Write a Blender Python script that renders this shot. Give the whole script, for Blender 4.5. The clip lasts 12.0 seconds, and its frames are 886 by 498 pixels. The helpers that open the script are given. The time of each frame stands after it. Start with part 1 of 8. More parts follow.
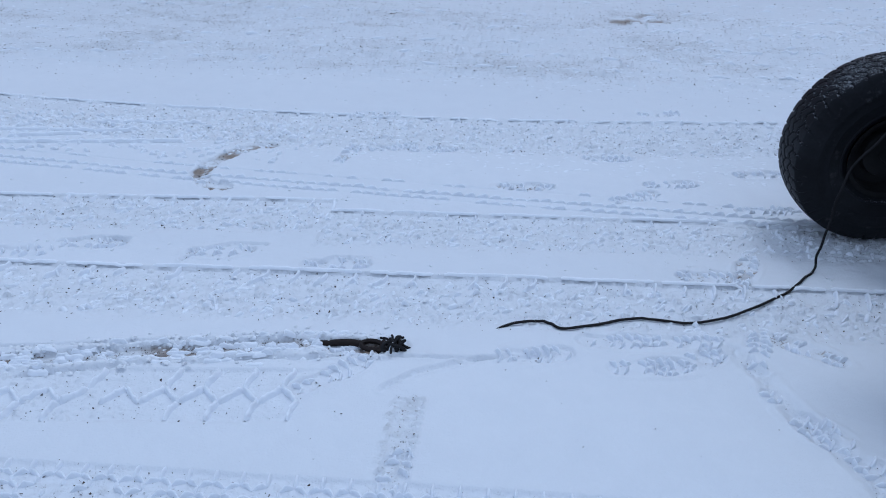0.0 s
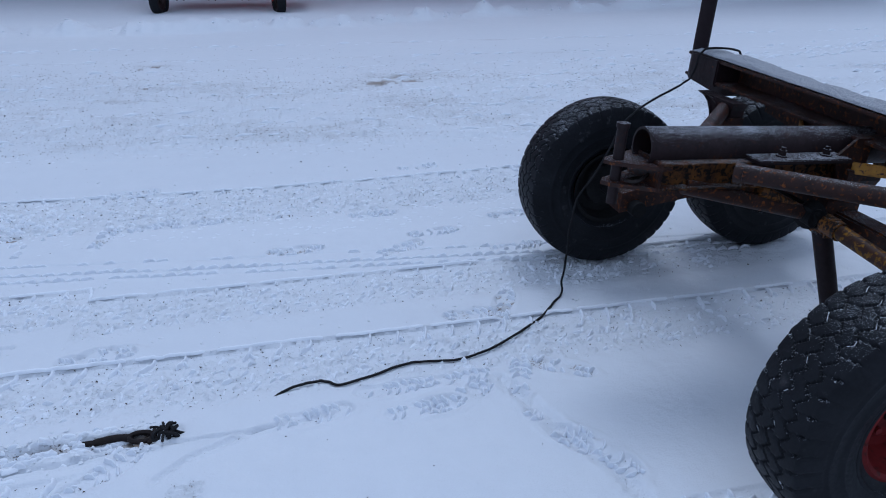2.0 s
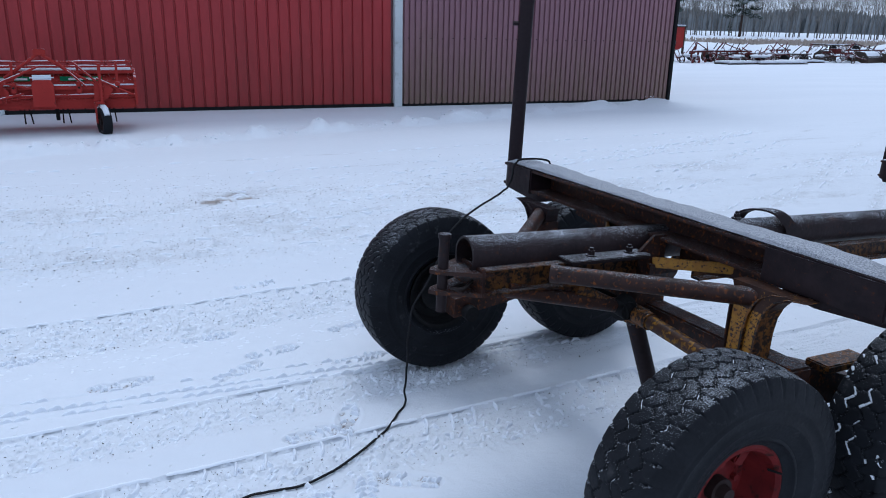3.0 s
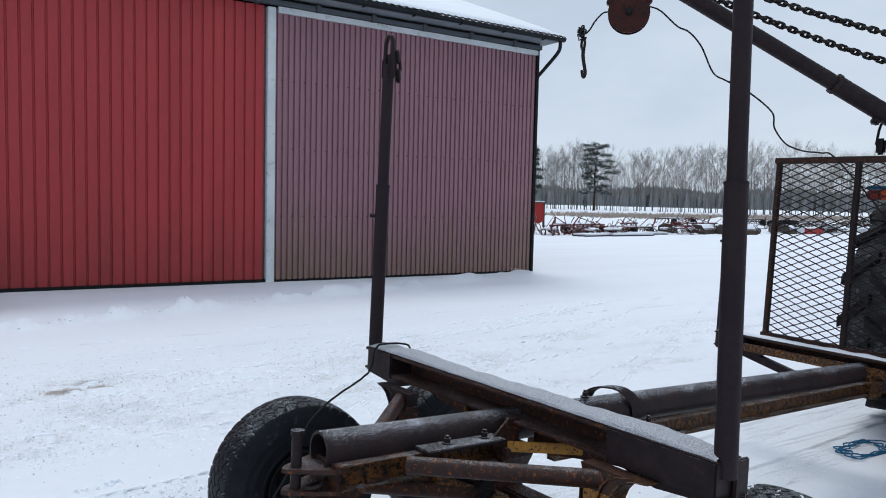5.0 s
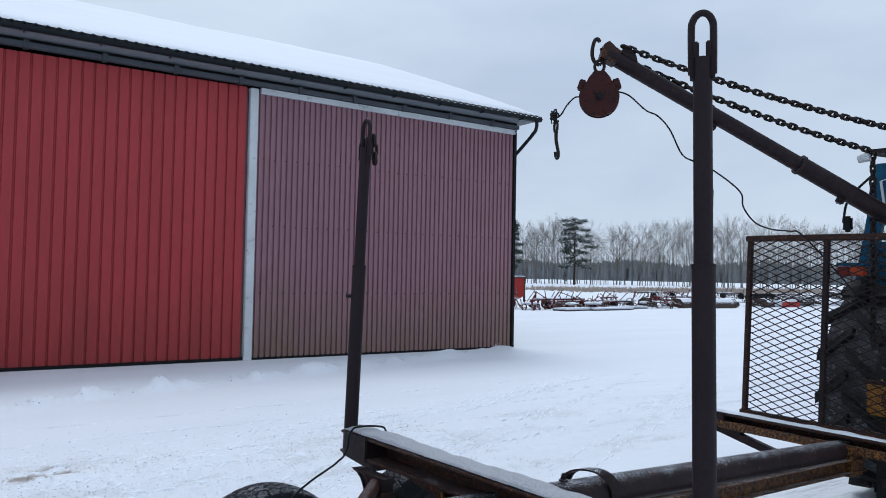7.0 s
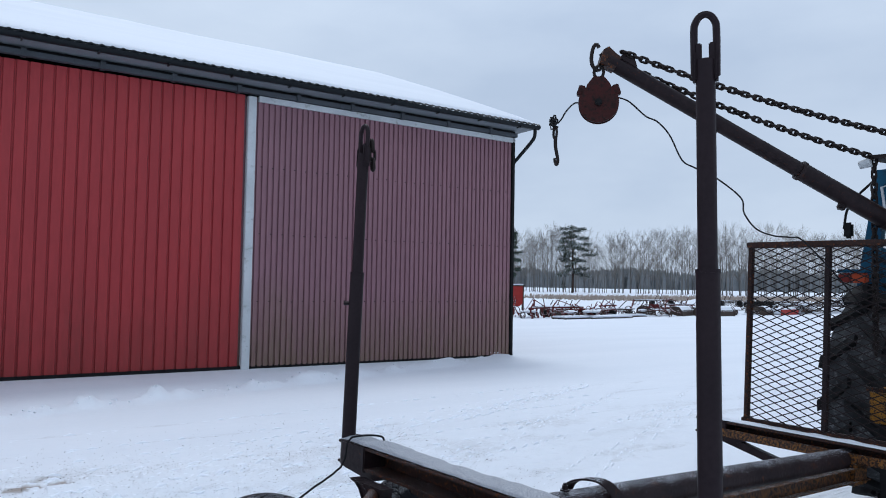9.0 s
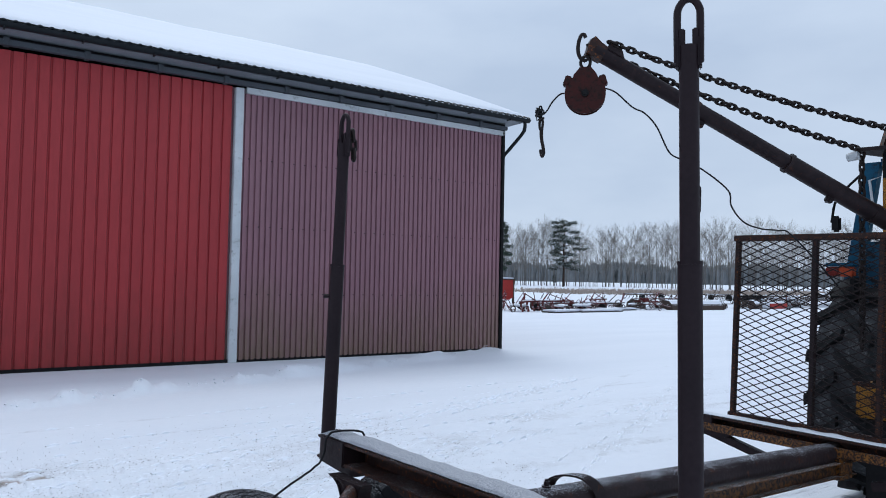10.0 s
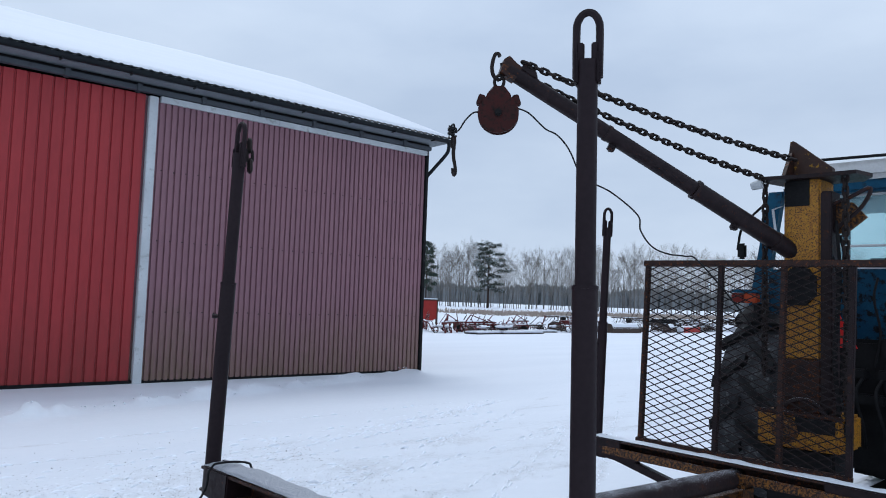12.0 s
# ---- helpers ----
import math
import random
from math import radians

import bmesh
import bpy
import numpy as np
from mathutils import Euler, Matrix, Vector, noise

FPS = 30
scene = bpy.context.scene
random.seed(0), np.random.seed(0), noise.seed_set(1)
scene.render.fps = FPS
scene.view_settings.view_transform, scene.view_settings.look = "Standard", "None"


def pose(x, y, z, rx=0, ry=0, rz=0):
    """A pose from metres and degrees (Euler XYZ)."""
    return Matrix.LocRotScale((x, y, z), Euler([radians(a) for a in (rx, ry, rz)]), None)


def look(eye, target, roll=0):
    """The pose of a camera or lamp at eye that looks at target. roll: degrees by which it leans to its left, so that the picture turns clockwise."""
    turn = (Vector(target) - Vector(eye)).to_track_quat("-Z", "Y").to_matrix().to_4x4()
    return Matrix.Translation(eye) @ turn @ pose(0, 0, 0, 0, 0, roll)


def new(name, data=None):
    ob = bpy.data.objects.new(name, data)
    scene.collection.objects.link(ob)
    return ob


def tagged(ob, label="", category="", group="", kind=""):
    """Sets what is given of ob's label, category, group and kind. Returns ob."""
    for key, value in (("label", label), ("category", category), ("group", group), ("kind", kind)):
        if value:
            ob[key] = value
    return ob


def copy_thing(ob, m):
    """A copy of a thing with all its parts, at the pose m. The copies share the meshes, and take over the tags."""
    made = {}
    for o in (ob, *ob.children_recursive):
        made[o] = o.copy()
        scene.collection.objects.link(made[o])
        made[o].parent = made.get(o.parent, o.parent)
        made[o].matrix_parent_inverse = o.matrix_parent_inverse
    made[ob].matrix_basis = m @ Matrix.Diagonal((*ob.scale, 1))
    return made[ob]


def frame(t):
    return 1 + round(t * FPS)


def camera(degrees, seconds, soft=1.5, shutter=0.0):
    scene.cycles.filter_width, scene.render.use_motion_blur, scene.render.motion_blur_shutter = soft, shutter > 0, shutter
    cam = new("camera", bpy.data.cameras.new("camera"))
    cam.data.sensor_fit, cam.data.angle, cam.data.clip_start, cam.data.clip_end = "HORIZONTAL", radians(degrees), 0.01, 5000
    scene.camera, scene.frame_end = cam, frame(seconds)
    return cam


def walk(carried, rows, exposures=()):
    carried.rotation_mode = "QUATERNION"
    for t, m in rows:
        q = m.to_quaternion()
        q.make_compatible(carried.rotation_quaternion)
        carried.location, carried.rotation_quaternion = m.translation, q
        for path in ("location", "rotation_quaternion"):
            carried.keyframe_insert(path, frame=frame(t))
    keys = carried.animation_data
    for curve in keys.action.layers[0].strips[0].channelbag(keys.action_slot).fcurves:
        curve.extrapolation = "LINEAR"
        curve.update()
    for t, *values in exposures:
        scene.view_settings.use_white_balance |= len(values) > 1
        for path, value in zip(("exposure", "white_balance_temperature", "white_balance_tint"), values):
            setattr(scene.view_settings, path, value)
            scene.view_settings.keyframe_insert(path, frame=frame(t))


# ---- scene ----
cam = camera(62.1, 12.0, soft=1.0)
PATH = [
    (0, (0.044, -0.019, 1.596), (-0.171, 1.692, 0.583), 0.7),
    (0.5, (0.034, -0.028, 1.586), (-0.325, 1.596, 0.476), -1.4),
    (1, (0.079, -0.044, 1.605), (-0.128, 1.622, 0.518), -0.7),
    (1.5, (0.121, -0.057, 1.621), (0.164, 1.678, 0.626), 0.5),
    (2, (0.176, -0.083, 1.638), (0.496, 1.691, 0.771), 1.2),
    (2.5, (0.223, -0.095, 1.657), (0.772, 1.683, 0.923), 1.4),
    (3, (0.246, -0.108, 1.67), (0.97, 1.66, 1.081), 1.3),
    (3.5, (0.277, -0.12, 1.709), (1.132, 1.634, 1.271), 1.0),
    (3.7, (0.282, -0.13, 1.718), (1.181, 1.615, 1.335), 1.0),
    (5.3, (0.312, -0.196, 1.773), (1.366, 1.501, 1.68), 1.3),
    (5.5, (0.316, -0.202, 1.778), (1.375, 1.494, 1.711), 1.2),
    (6, (0.314, -0.212, 1.784), (1.384, 1.478, 1.776), 1.1),
    (6.5, (0.314, -0.211, 1.788), (1.392, 1.473, 1.826), 1.1),
    (7, (0.319, -0.212, 1.792), (1.404, 1.467, 1.862), 1.1),
    (9, (0.341, -0.173, 1.784), (1.429, 1.503, 1.877), 1.0),
    (9.5, (0.383, -0.16, 1.783), (1.472, 1.515, 1.865), 1.0),
    (10, (0.419, -0.142, 1.78), (1.527, 1.521, 1.856), 1.1),
    (10.5, (0.487, -0.114, 1.774), (1.636, 1.522, 1.852), 1.3),
    (11, (0.602, -0.081, 1.781), (1.799, 1.518, 1.873), 1.7),
    (11.5, (0.625, -0.076, 1.786), (1.864, 1.489, 1.901), 2.0),
    (12, (0.613, -0.078, 1.789), (1.879, 1.465, 1.925), 2.0),
]
walk(cam, [(t, look(eye, target, roll)) for t, eye, target, roll in PATH],
     [(0.0, -0.34, 5380, 8), (0.5, -0.67, 5250, 9), (1.0, -0.76, 5230, 9), (1.5, -0.65, 5280, 9), (2.0, -0.43, 5330, 10), (2.5, -0.22, 5420, 9), (3.0, -0.02, 5600, 8), (3.5, 0.11, 5950, 7), (5.5, 0.21, 6400, 6), (7.0, 0.13, 6100, 6), (9.0, 0.09, 6000, 7), (12.0, 0.12, 5950, 7)])

# ---- sky and light: overcast winter day ----
world = bpy.data.worlds.new("overcast")
scene.world = world
world.use_nodes = True
wn, wl = world.node_tree.nodes, world.node_tree.links
wn.clear()
w_out = wn.new("ShaderNodeOutputWorld")
w_bg = wn.new("ShaderNodeBackground")
w_sky = wn.new("ShaderNodeTexSky")
w_sky.sky_type = "NISHITA"
w_sky.sun_disc = False
w_sky.sun_elevation, w_sky.sun_rotation = radians(66), radians(20)
w_coord = wn.new("ShaderNodeTexCoord")
w_map = wn.new("ShaderNodeMapping")
w_map.inputs["Scale"].default_value = (1.6, 1.6, 4.2)
w_noise = wn.new("ShaderNodeTexNoise")
w_noise.inputs["Scale"].default_value = 1.5
w_noise.inputs["Detail"].default_value = 7
w_noise.inputs["Roughness"].default_value = 0.5
w_ramp = wn.new("ShaderNodeValToRGB")
w_ramp.color_ramp.elements[0].position, w_ramp.color_ramp.elements[0].color = 0.3, (0.475, 0.54, 0.655, 1)
w_ramp.color_ramp.elements[1].position, w_ramp.color_ramp.elements[1].color = 0.72, (0.65, 0.705, 0.795, 1)
w_sep = wn.new("ShaderNodeSeparateXYZ")
w_up = wn.new("ShaderNodeMapRange")
w_up.inputs["From Min"].default_value, w_up.inputs["From Max"].default_value = 0.25, 1.0
w_up.inputs["To Min"].default_value, w_up.inputs["To Max"].default_value = 1.0, 1.38
w_scale = wn.new("ShaderNodeVectorMath")
w_scale.operation = "SCALE"
w_mix = wn.new("ShaderNodeMix")
w_mix.data_type = "RGBA"
w_mix.inputs["Factor"].default_value = 0.97
w_blue = wn.new("ShaderNodeVectorMath")
w_blue.operation = "SCALE"
w_blue.inputs["Scale"].default_value = 0.12
wl.new(w_coord.outputs["Generated"], w_map.inputs["Vector"])
wl.new(w_map.outputs["Vector"], w_noise.inputs["Vector"])
wl.new(w_noise.outputs["Fac"], w_ramp.inputs["Fac"])
wl.new(w_coord.outputs["Generated"], w_sep.inputs["Vector"])
wl.new(w_sep.outputs["Z"], w_up.inputs["Value"])
wl.new(w_ramp.outputs["Color"], w_scale.inputs[0])
wl.new(w_up.outputs["Result"], w_scale.inputs["Scale"])
wl.new(w_sky.outputs["Color"], w_blue.inputs[0])
wl.new(w_blue.outputs["Vector"], w_mix.inputs["A"])
wl.new(w_scale.outputs["Vector"], w_mix.inputs["B"])
wl.new(w_mix.outputs["Result"], w_bg.inputs["Color"])
w_bg.inputs["Strength"].default_value = 1.0
wl.new(w_bg.outputs["Background"], w_out.inputs["Surface"])

sun = new("sun", bpy.data.lights.new("sun", "SUN"))
sun.data.energy, sun.data.angle, sun.data.color = 1.0, radians(24), (1.0, 0.97, 0.94)
sun.matrix_world = look((1.3, 3.5, 8.4), (0, 0, 0))


# ---- materials ----
def nodes_of(name):
    m = bpy.data.materials.new(name)
    m.use_nodes = True
    nt = m.node_tree
    return m, nt, nt.nodes["Principled BSDF"]


def noise_node(nt, scale, detail=4, rough=0.55, coords="Object", stretch=None):
    tc = nt.nodes.new("ShaderNodeTexCoord")
    n = nt.nodes.new("ShaderNodeTexNoise")
    n.inputs["Scale"].default_value, n.inputs["Detail"].default_value, n.inputs["Roughness"].default_value = scale, detail, rough
    src = tc.outputs[coords]
    if stretch:
        mp = nt.nodes.new("ShaderNodeMapping")
        mp.inputs["Scale"].default_value = stretch
        nt.links.new(src, mp.inputs["Vector"])
        src = mp.outputs["Vector"]
    nt.links.new(src, n.inputs["Vector"])
    return n.outputs["Fac"]


def ranged(nt, value, lo, hi, a=0.0, b=1.0):
    r = nt.nodes.new("ShaderNodeMapRange")
    r.inputs["From Min"].default_value, r.inputs["From Max"].default_value = lo, hi
    r.inputs["To Min"].default_value, r.inputs["To Max"].default_value = a, b
    nt.links.new(value, r.inputs["Value"])
    return r.outputs["Result"]


def math_node(nt, op, a, b):
    n = nt.nodes.new("ShaderNodeMath")
    n.operation = op
    for i, v in enumerate((a, b)):
        if isinstance(v, (int, float)):
            n.inputs[i].default_value = v
        else:
            nt.links.new(v, n.inputs[i])
    return n.outputs["Value"]


def blend(nt, fac, a, b):
    n = nt.nodes.new("ShaderNodeMix")
    n.data_type = "RGBA"
    if isinstance(fac, (int, float)):
        n.inputs["Factor"].default_value = fac
    else:
        nt.links.new(fac, n.inputs["Factor"])
    for key, v in (("A", a), ("B", b)):
        if isinstance(v, tuple):
            n.inputs[key].default_value = (*v, 1)
        else:
            nt.links.new(v, n.inputs[key])
    return n.outputs["Result"]


def bump(nt, bsdf, height, strength, distance):
    n = nt.nodes.new("ShaderNodeBump")
    n.inputs["Strength"].default_value, n.inputs["Distance"].default_value = strength, distance
    nt.links.new(height, n.inputs["Height"])
    nt.links.new(n.outputs["Normal"], bsdf.inputs["Normal"])


def surface(name, base, second, rust=None, rust_at=(0.55, 0.68), frost=0.0, rough=0.6, metal=0.0, grain=60, patch=6,
            relief=0.3, spread=0.002, random_tint=0.0, frost_grain=240, gloss=0.10):
    """Two paints mixed by patches and grain, rust or dirt in spots, snow dust lying on what faces up."""
    m, nt, b = nodes_of(name)
    big, fine = noise_node(nt, patch, 5), noise_node(nt, grain, 4)
    col = blend(nt, ranged(nt, big, 0.3, 0.7), base, second)
    col = blend(nt, ranged(nt, fine, 0.25, 0.75, 0.0, 0.35), col, tuple(0.55 * c for c in base))
    if rust:
        spots = noise_node(nt, patch * 3.2, 6, 0.65)
        mask = ranged(nt, spots, *rust_at)
        tone = blend(nt, ranged(nt, noise_node(nt, grain * 0.7, 3), 0.3, 0.7), rust, tuple(0.4 * c for c in rust))
        col = blend(nt, mask, col, tone)
    if random_tint:
        info = nt.nodes.new("ShaderNodeObjectInfo")
        col = blend(nt, ranged(nt, info.outputs["Random"], 0, 1, 0, random_tint), col, second)
    if frost:
        geo = nt.nodes.new("ShaderNodeNewGeometry")
        sep = nt.nodes.new("ShaderNodeSeparateXYZ")
        nt.links.new(geo.outputs["Normal"], sep.inputs["Vector"])
        up = ranged(nt, sep.outputs["Z"], 0.1, 0.9)
        dust = noise_node(nt, frost_grain, 2, 0.6)
        drift = noise_node(nt, 9, 3)
        amount = math_node(nt, "ADD", dust, math_node(nt, "MULTIPLY", drift, 0.25))
        amount = math_node(nt, "ADD", amount, math_node(nt, "MULTIPLY", up, 0.32))
        dust_mask = math_node(nt, "MULTIPLY", ranged(nt, amount, 1.12 - 0.25 * frost, 1.22 - 0.25 * frost), ranged(nt, up, 0.1, 0.3))
        col = blend(nt, math_node(nt, "MULTIPLY", dust_mask, 0.85), col, (0.72, 0.76, 0.84))
    nt.links.new(col, b.inputs["Base Color"])
    b.inputs["Metallic"].default_value = metal
    b.inputs["Specular IOR Level"].default_value = gloss
    nt.links.new(ranged(nt, fine, 0.2, 0.8, rough - 0.1, rough + 0.12), b.inputs["Roughness"])
    bump(nt, b, math_node(nt, "ADD", fine, big), relief, spread)
    return m


M = {}
M["steel"] = surface("dark_painted_steel", (0.015, 0.0105, 0.012), (0.030, 0.020, 0.021), (0.10, 0.034, 0.014), (0.60, 0.70), frost=0.56, rough=0.5, frost_grain=300, gloss=0.13, relief=0.5)
M["stake"] = surface("brown_stake_paint", (0.0175, 0.0122, 0.0150), (0.0250, 0.0168, 0.0195), (0.036, 0.017, 0.014), (0.70, 0.85), rough=0.5, patch=3)
M["beam"] = surface("brown_beam_steel", (0.012, 0.0080, 0.0100), (0.025, 0.0155, 0.0170), (0.09, 0.027, 0.011), (0.61, 0.69), frost=0.2, rough=0.46, gloss=0.14, patch=17, relief=0.5)
M["rust"] = surface("rusty_steel", (0.044, 0.019, 0.014), (0.010, 0.007, 0.0075), (0.21, 0.062, 0.013), (0.56, 0.64), frost=0.3, rough=0.5, frost_grain=420, gloss=0.2, patch=19, relief=0.5)
M["yellow"] = surface("worn_yellow_paint", (0.42, 0.20, 0.010), (0.28, 0.115, 0.010), (0.045, 0.016, 0.010), (0.54, 0.60), frost=0.1, rough=0.42, patch=26, gloss=0.4)
M["yellow_rusty"] = surface("rust_eaten_yellow_paint", (0.46, 0.215, 0.008), (0.26, 0.095, 0.008), (0.040, 0.014, 0.009), (0.52, 0.575), frost=0.1, rough=0.48, patch=34, gloss=0.4)
M["rail"] = surface("rust_streaked_rail", (0.042, 0.018, 0.012), (0.17, 0.068, 0.011), (0.010, 0.007, 0.007), (0.47, 0.55), frost=0.5, rough=0.5, patch=17, gloss=0.2)
M["yellow_worn"] = surface("mostly_worn_yellow_paint", (0.24, 0.095, 0.012), (0.08, 0.030, 0.014), (0.018, 0.010, 0.009), (0.46, 0.53), frost=0.3, rough=0.5, patch=20, gloss=0.3)
M["mesh"] = surface("dark_mesh_steel", (0.013, 0.0095, 0.010), (0.022, 0.015, 0.015), (0.05, 0.02, 0.012), (0.62, 0.74), rough=0.55, gloss=0.15)
M["spike"] = surface("rusted_through_yellow", (0.055, 0.022, 0.013), (0.020, 0.012, 0.010), (0.34, 0.17, 0.012), (0.60, 0.66), rough=0.6, patch=7, gloss=0.3)
M["stay"] = surface("rust_eaten_stay_paint", (0.060, 0.024, 0.012), (0.024, 0.012, 0.010), (0.36, 0.165, 0.010), (0.52, 0.60), rough=0.5, patch=13, gloss=0.25)
M["flare"] = surface("rust_brown_flare", (0.050, 0.020, 0.011), (0.020, 0.010, 0.009), (0.30, 0.135, 0.010), (0.60, 0.66), rough=0.5, patch=16, gloss=0.25)
M["rubber"] = surface("tyre_rubber", (0.008, 0.0088, 0.0112), (0.017, 0.0185, 0.0225), (0.06, 0.061, 0.066), (0.62, 0.76), frost=0.40, rough=0.46, grain=90, frost_grain=520, gloss=0.09)
M["rim"] = surface("red_rim_paint", (0.19, 0.020, 0.020), (0.085, 0.009, 0.010), (0.035, 0.014, 0.012), (0.55, 0.66), rough=0.5, patch=9)
M["hub"] = surface("greasy_hub_steel", (0.022, 0.016, 0.016), (0.040, 0.026, 0.024), rough=0.5)
M["chain"] = surface("dark_chain_steel", (0.022, 0.019, 0.019), (0.036, 0.028, 0.026), rough=0.5, metal=0.5, grain=120)
M["wire"] = surface("black_wire", (0.012, 0.012, 0.014), (0.022, 0.022, 0.024), rough=0.6, grain=150)
M["block"] = surface("red_brown_block_paint", (0.055, 0.014, 0.013), (0.035, 0.014, 0.013), (0.030, 0.020, 0.018), (0.50, 0.62), rough=0.5, patch=14)
M["blue"] = surface("blue_tractor_paint", (0.009, 0.052, 0.105), (0.014, 0.085, 0.150), (0.022, 0.03, 0.04), (0.54, 0.68), rough=0.4)
# darker, black-spotted variant of the blue for the cab's rear wall
M["blue_dark"] = surface("oily_blue_paint", (0.006, 0.034, 0.070), (0.012, 0.065, 0.115), (0.010, 0.011, 0.013), (0.50, 0.60), rough=0.45, patch=5)
M["white_paint"] = surface("white_roof_paint", (0.62, 0.63, 0.63), (0.55, 0.56, 0.56), rough=0.4, relief=0.1)
M["black_part"] = surface("black_machine_parts", (0.008, 0.008, 0.009), (0.018, 0.018, 0.019), rough=0.65)
M["grey_dirt"] = surface("greyed_rubber", (0.009, 0.0092, 0.010), (0.028, 0.029, 0.031), rough=0.85, patch=9)
M["rim_grey"] = surface("muddy_grey_rim", (0.13, 0.135, 0.145), (0.24, 0.25, 0.265), (0.03, 0.03, 0.03), (0.55, 0.7), rough=0.8, patch=4)
M["mud_tyre"] = surface("mud_dusted_tyre", (0.020, 0.021, 0.023), (0.075, 0.078, 0.083), (0.18, 0.184, 0.192), (0.54, 0.66), rough=0.9, patch=7)
M["tail_red"] = surface("dirty_red_tail_lens", (0.15, 0.022, 0.018), (0.10, 0.018, 0.016), rough=0.35)
M["orange"] = surface("orange_lens", (0.36, 0.060, 0.022), (0.28, 0.045, 0.02), rough=0.3)
M["red_lens"] = surface("red_lens", (0.50, 0.03, 0.03), (0.42, 0.02, 0.02), rough=0.25)
M["implement_red"] = surface("faded_red_implement", (0.37, 0.036, 0.030), (0.29, 0.028, 0.025), (0.07, 0.02, 0.016), (0.60, 0.72), frost=0.6, rough=0.5, patch=3, frost_grain=60)
M["far_red"] = surface("old_red_machine_paint", (0.16, 0.026, 0.028), (0.09, 0.022, 0.022), (0.05, 0.025, 0.02), (0.5, 0.62), frost=1.0, rough=0.7, frost_grain=20, random_tint=0.5)
M["far_dark"] = surface("old_dark_machine_steel", (0.05, 0.042, 0.04), (0.08, 0.06, 0.05), (0.11, 0.05, 0.03), (0.55, 0.68), frost=1.0, rough=0.75, frost_grain=20, random_tint=0.5)
M["sign_green"] = surface("green_sticker", (0.01, 0.13, 0.055), (0.012, 0.15, 0.065), rough=0.4, relief=0.05)
M["sign_white"] = surface("white_sticker_print", (0.7, 0.72, 0.7), (0.65, 0.68, 0.66), rough=0.5, relief=0.05)
M["gutter"] = surface("dark_grey_gutter", (0.013, 0.016, 0.019), (0.018, 0.021, 0.024), rough=0.4, relief=0.1)
M["track_rail"] = surface("grey_door_rail", (0.095, 0.105, 0.12), (0.07, 0.078, 0.09), (0.06, 0.05, 0.05), (0.6, 0.75), rough=0.55, patch=2)
M["soffit_grey"] = surface("pale_grey_soffit", (0.26, 0.285, 0.31), (0.20, 0.225, 0.25), rough=0.6, patch=2)
M["white_trim"] = surface("weathered_white_trim", (0.62, 0.65, 0.67), (0.50, 0.53, 0.55), (0.34, 0.35, 0.33), (0.58, 0.75), rough=0.6, patch=2)
M["twine"] = surface("blue_twine", (0.02, 0.12, 0.24), (0.03, 0.16, 0.3), rough=0.8)
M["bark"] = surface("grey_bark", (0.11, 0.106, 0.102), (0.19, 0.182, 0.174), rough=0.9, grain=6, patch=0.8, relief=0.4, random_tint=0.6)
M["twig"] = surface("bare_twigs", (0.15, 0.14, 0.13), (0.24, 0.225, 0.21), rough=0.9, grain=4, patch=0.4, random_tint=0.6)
M["pine_bark"] = surface("pine_bark", (0.060, 0.040, 0.034), (0.045, 0.034, 0.030), rough=0.9, grain=6, patch=1)
M["needles"] = surface("pine_needles", (0.040, 0.058, 0.046), (0.080, 0.098, 0.080), frost=0.9, rough=0.8, grain=5, patch=0.6, frost_grain=3)
# Aerial haze is painted into this base colour; the trees themselves are darker.
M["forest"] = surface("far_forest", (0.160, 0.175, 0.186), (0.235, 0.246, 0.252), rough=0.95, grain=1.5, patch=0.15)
M["dry_grass"] = surface("dry_grass", (0.40, 0.335, 0.285), (0.30, 0.25, 0.215), rough=0.9, grain=3, patch=0.3)
M["grit"] = surface("sand_grit", (0.055, 0.045, 0.042), (0.11, 0.09, 0.085), rough=0.9, grain=30)


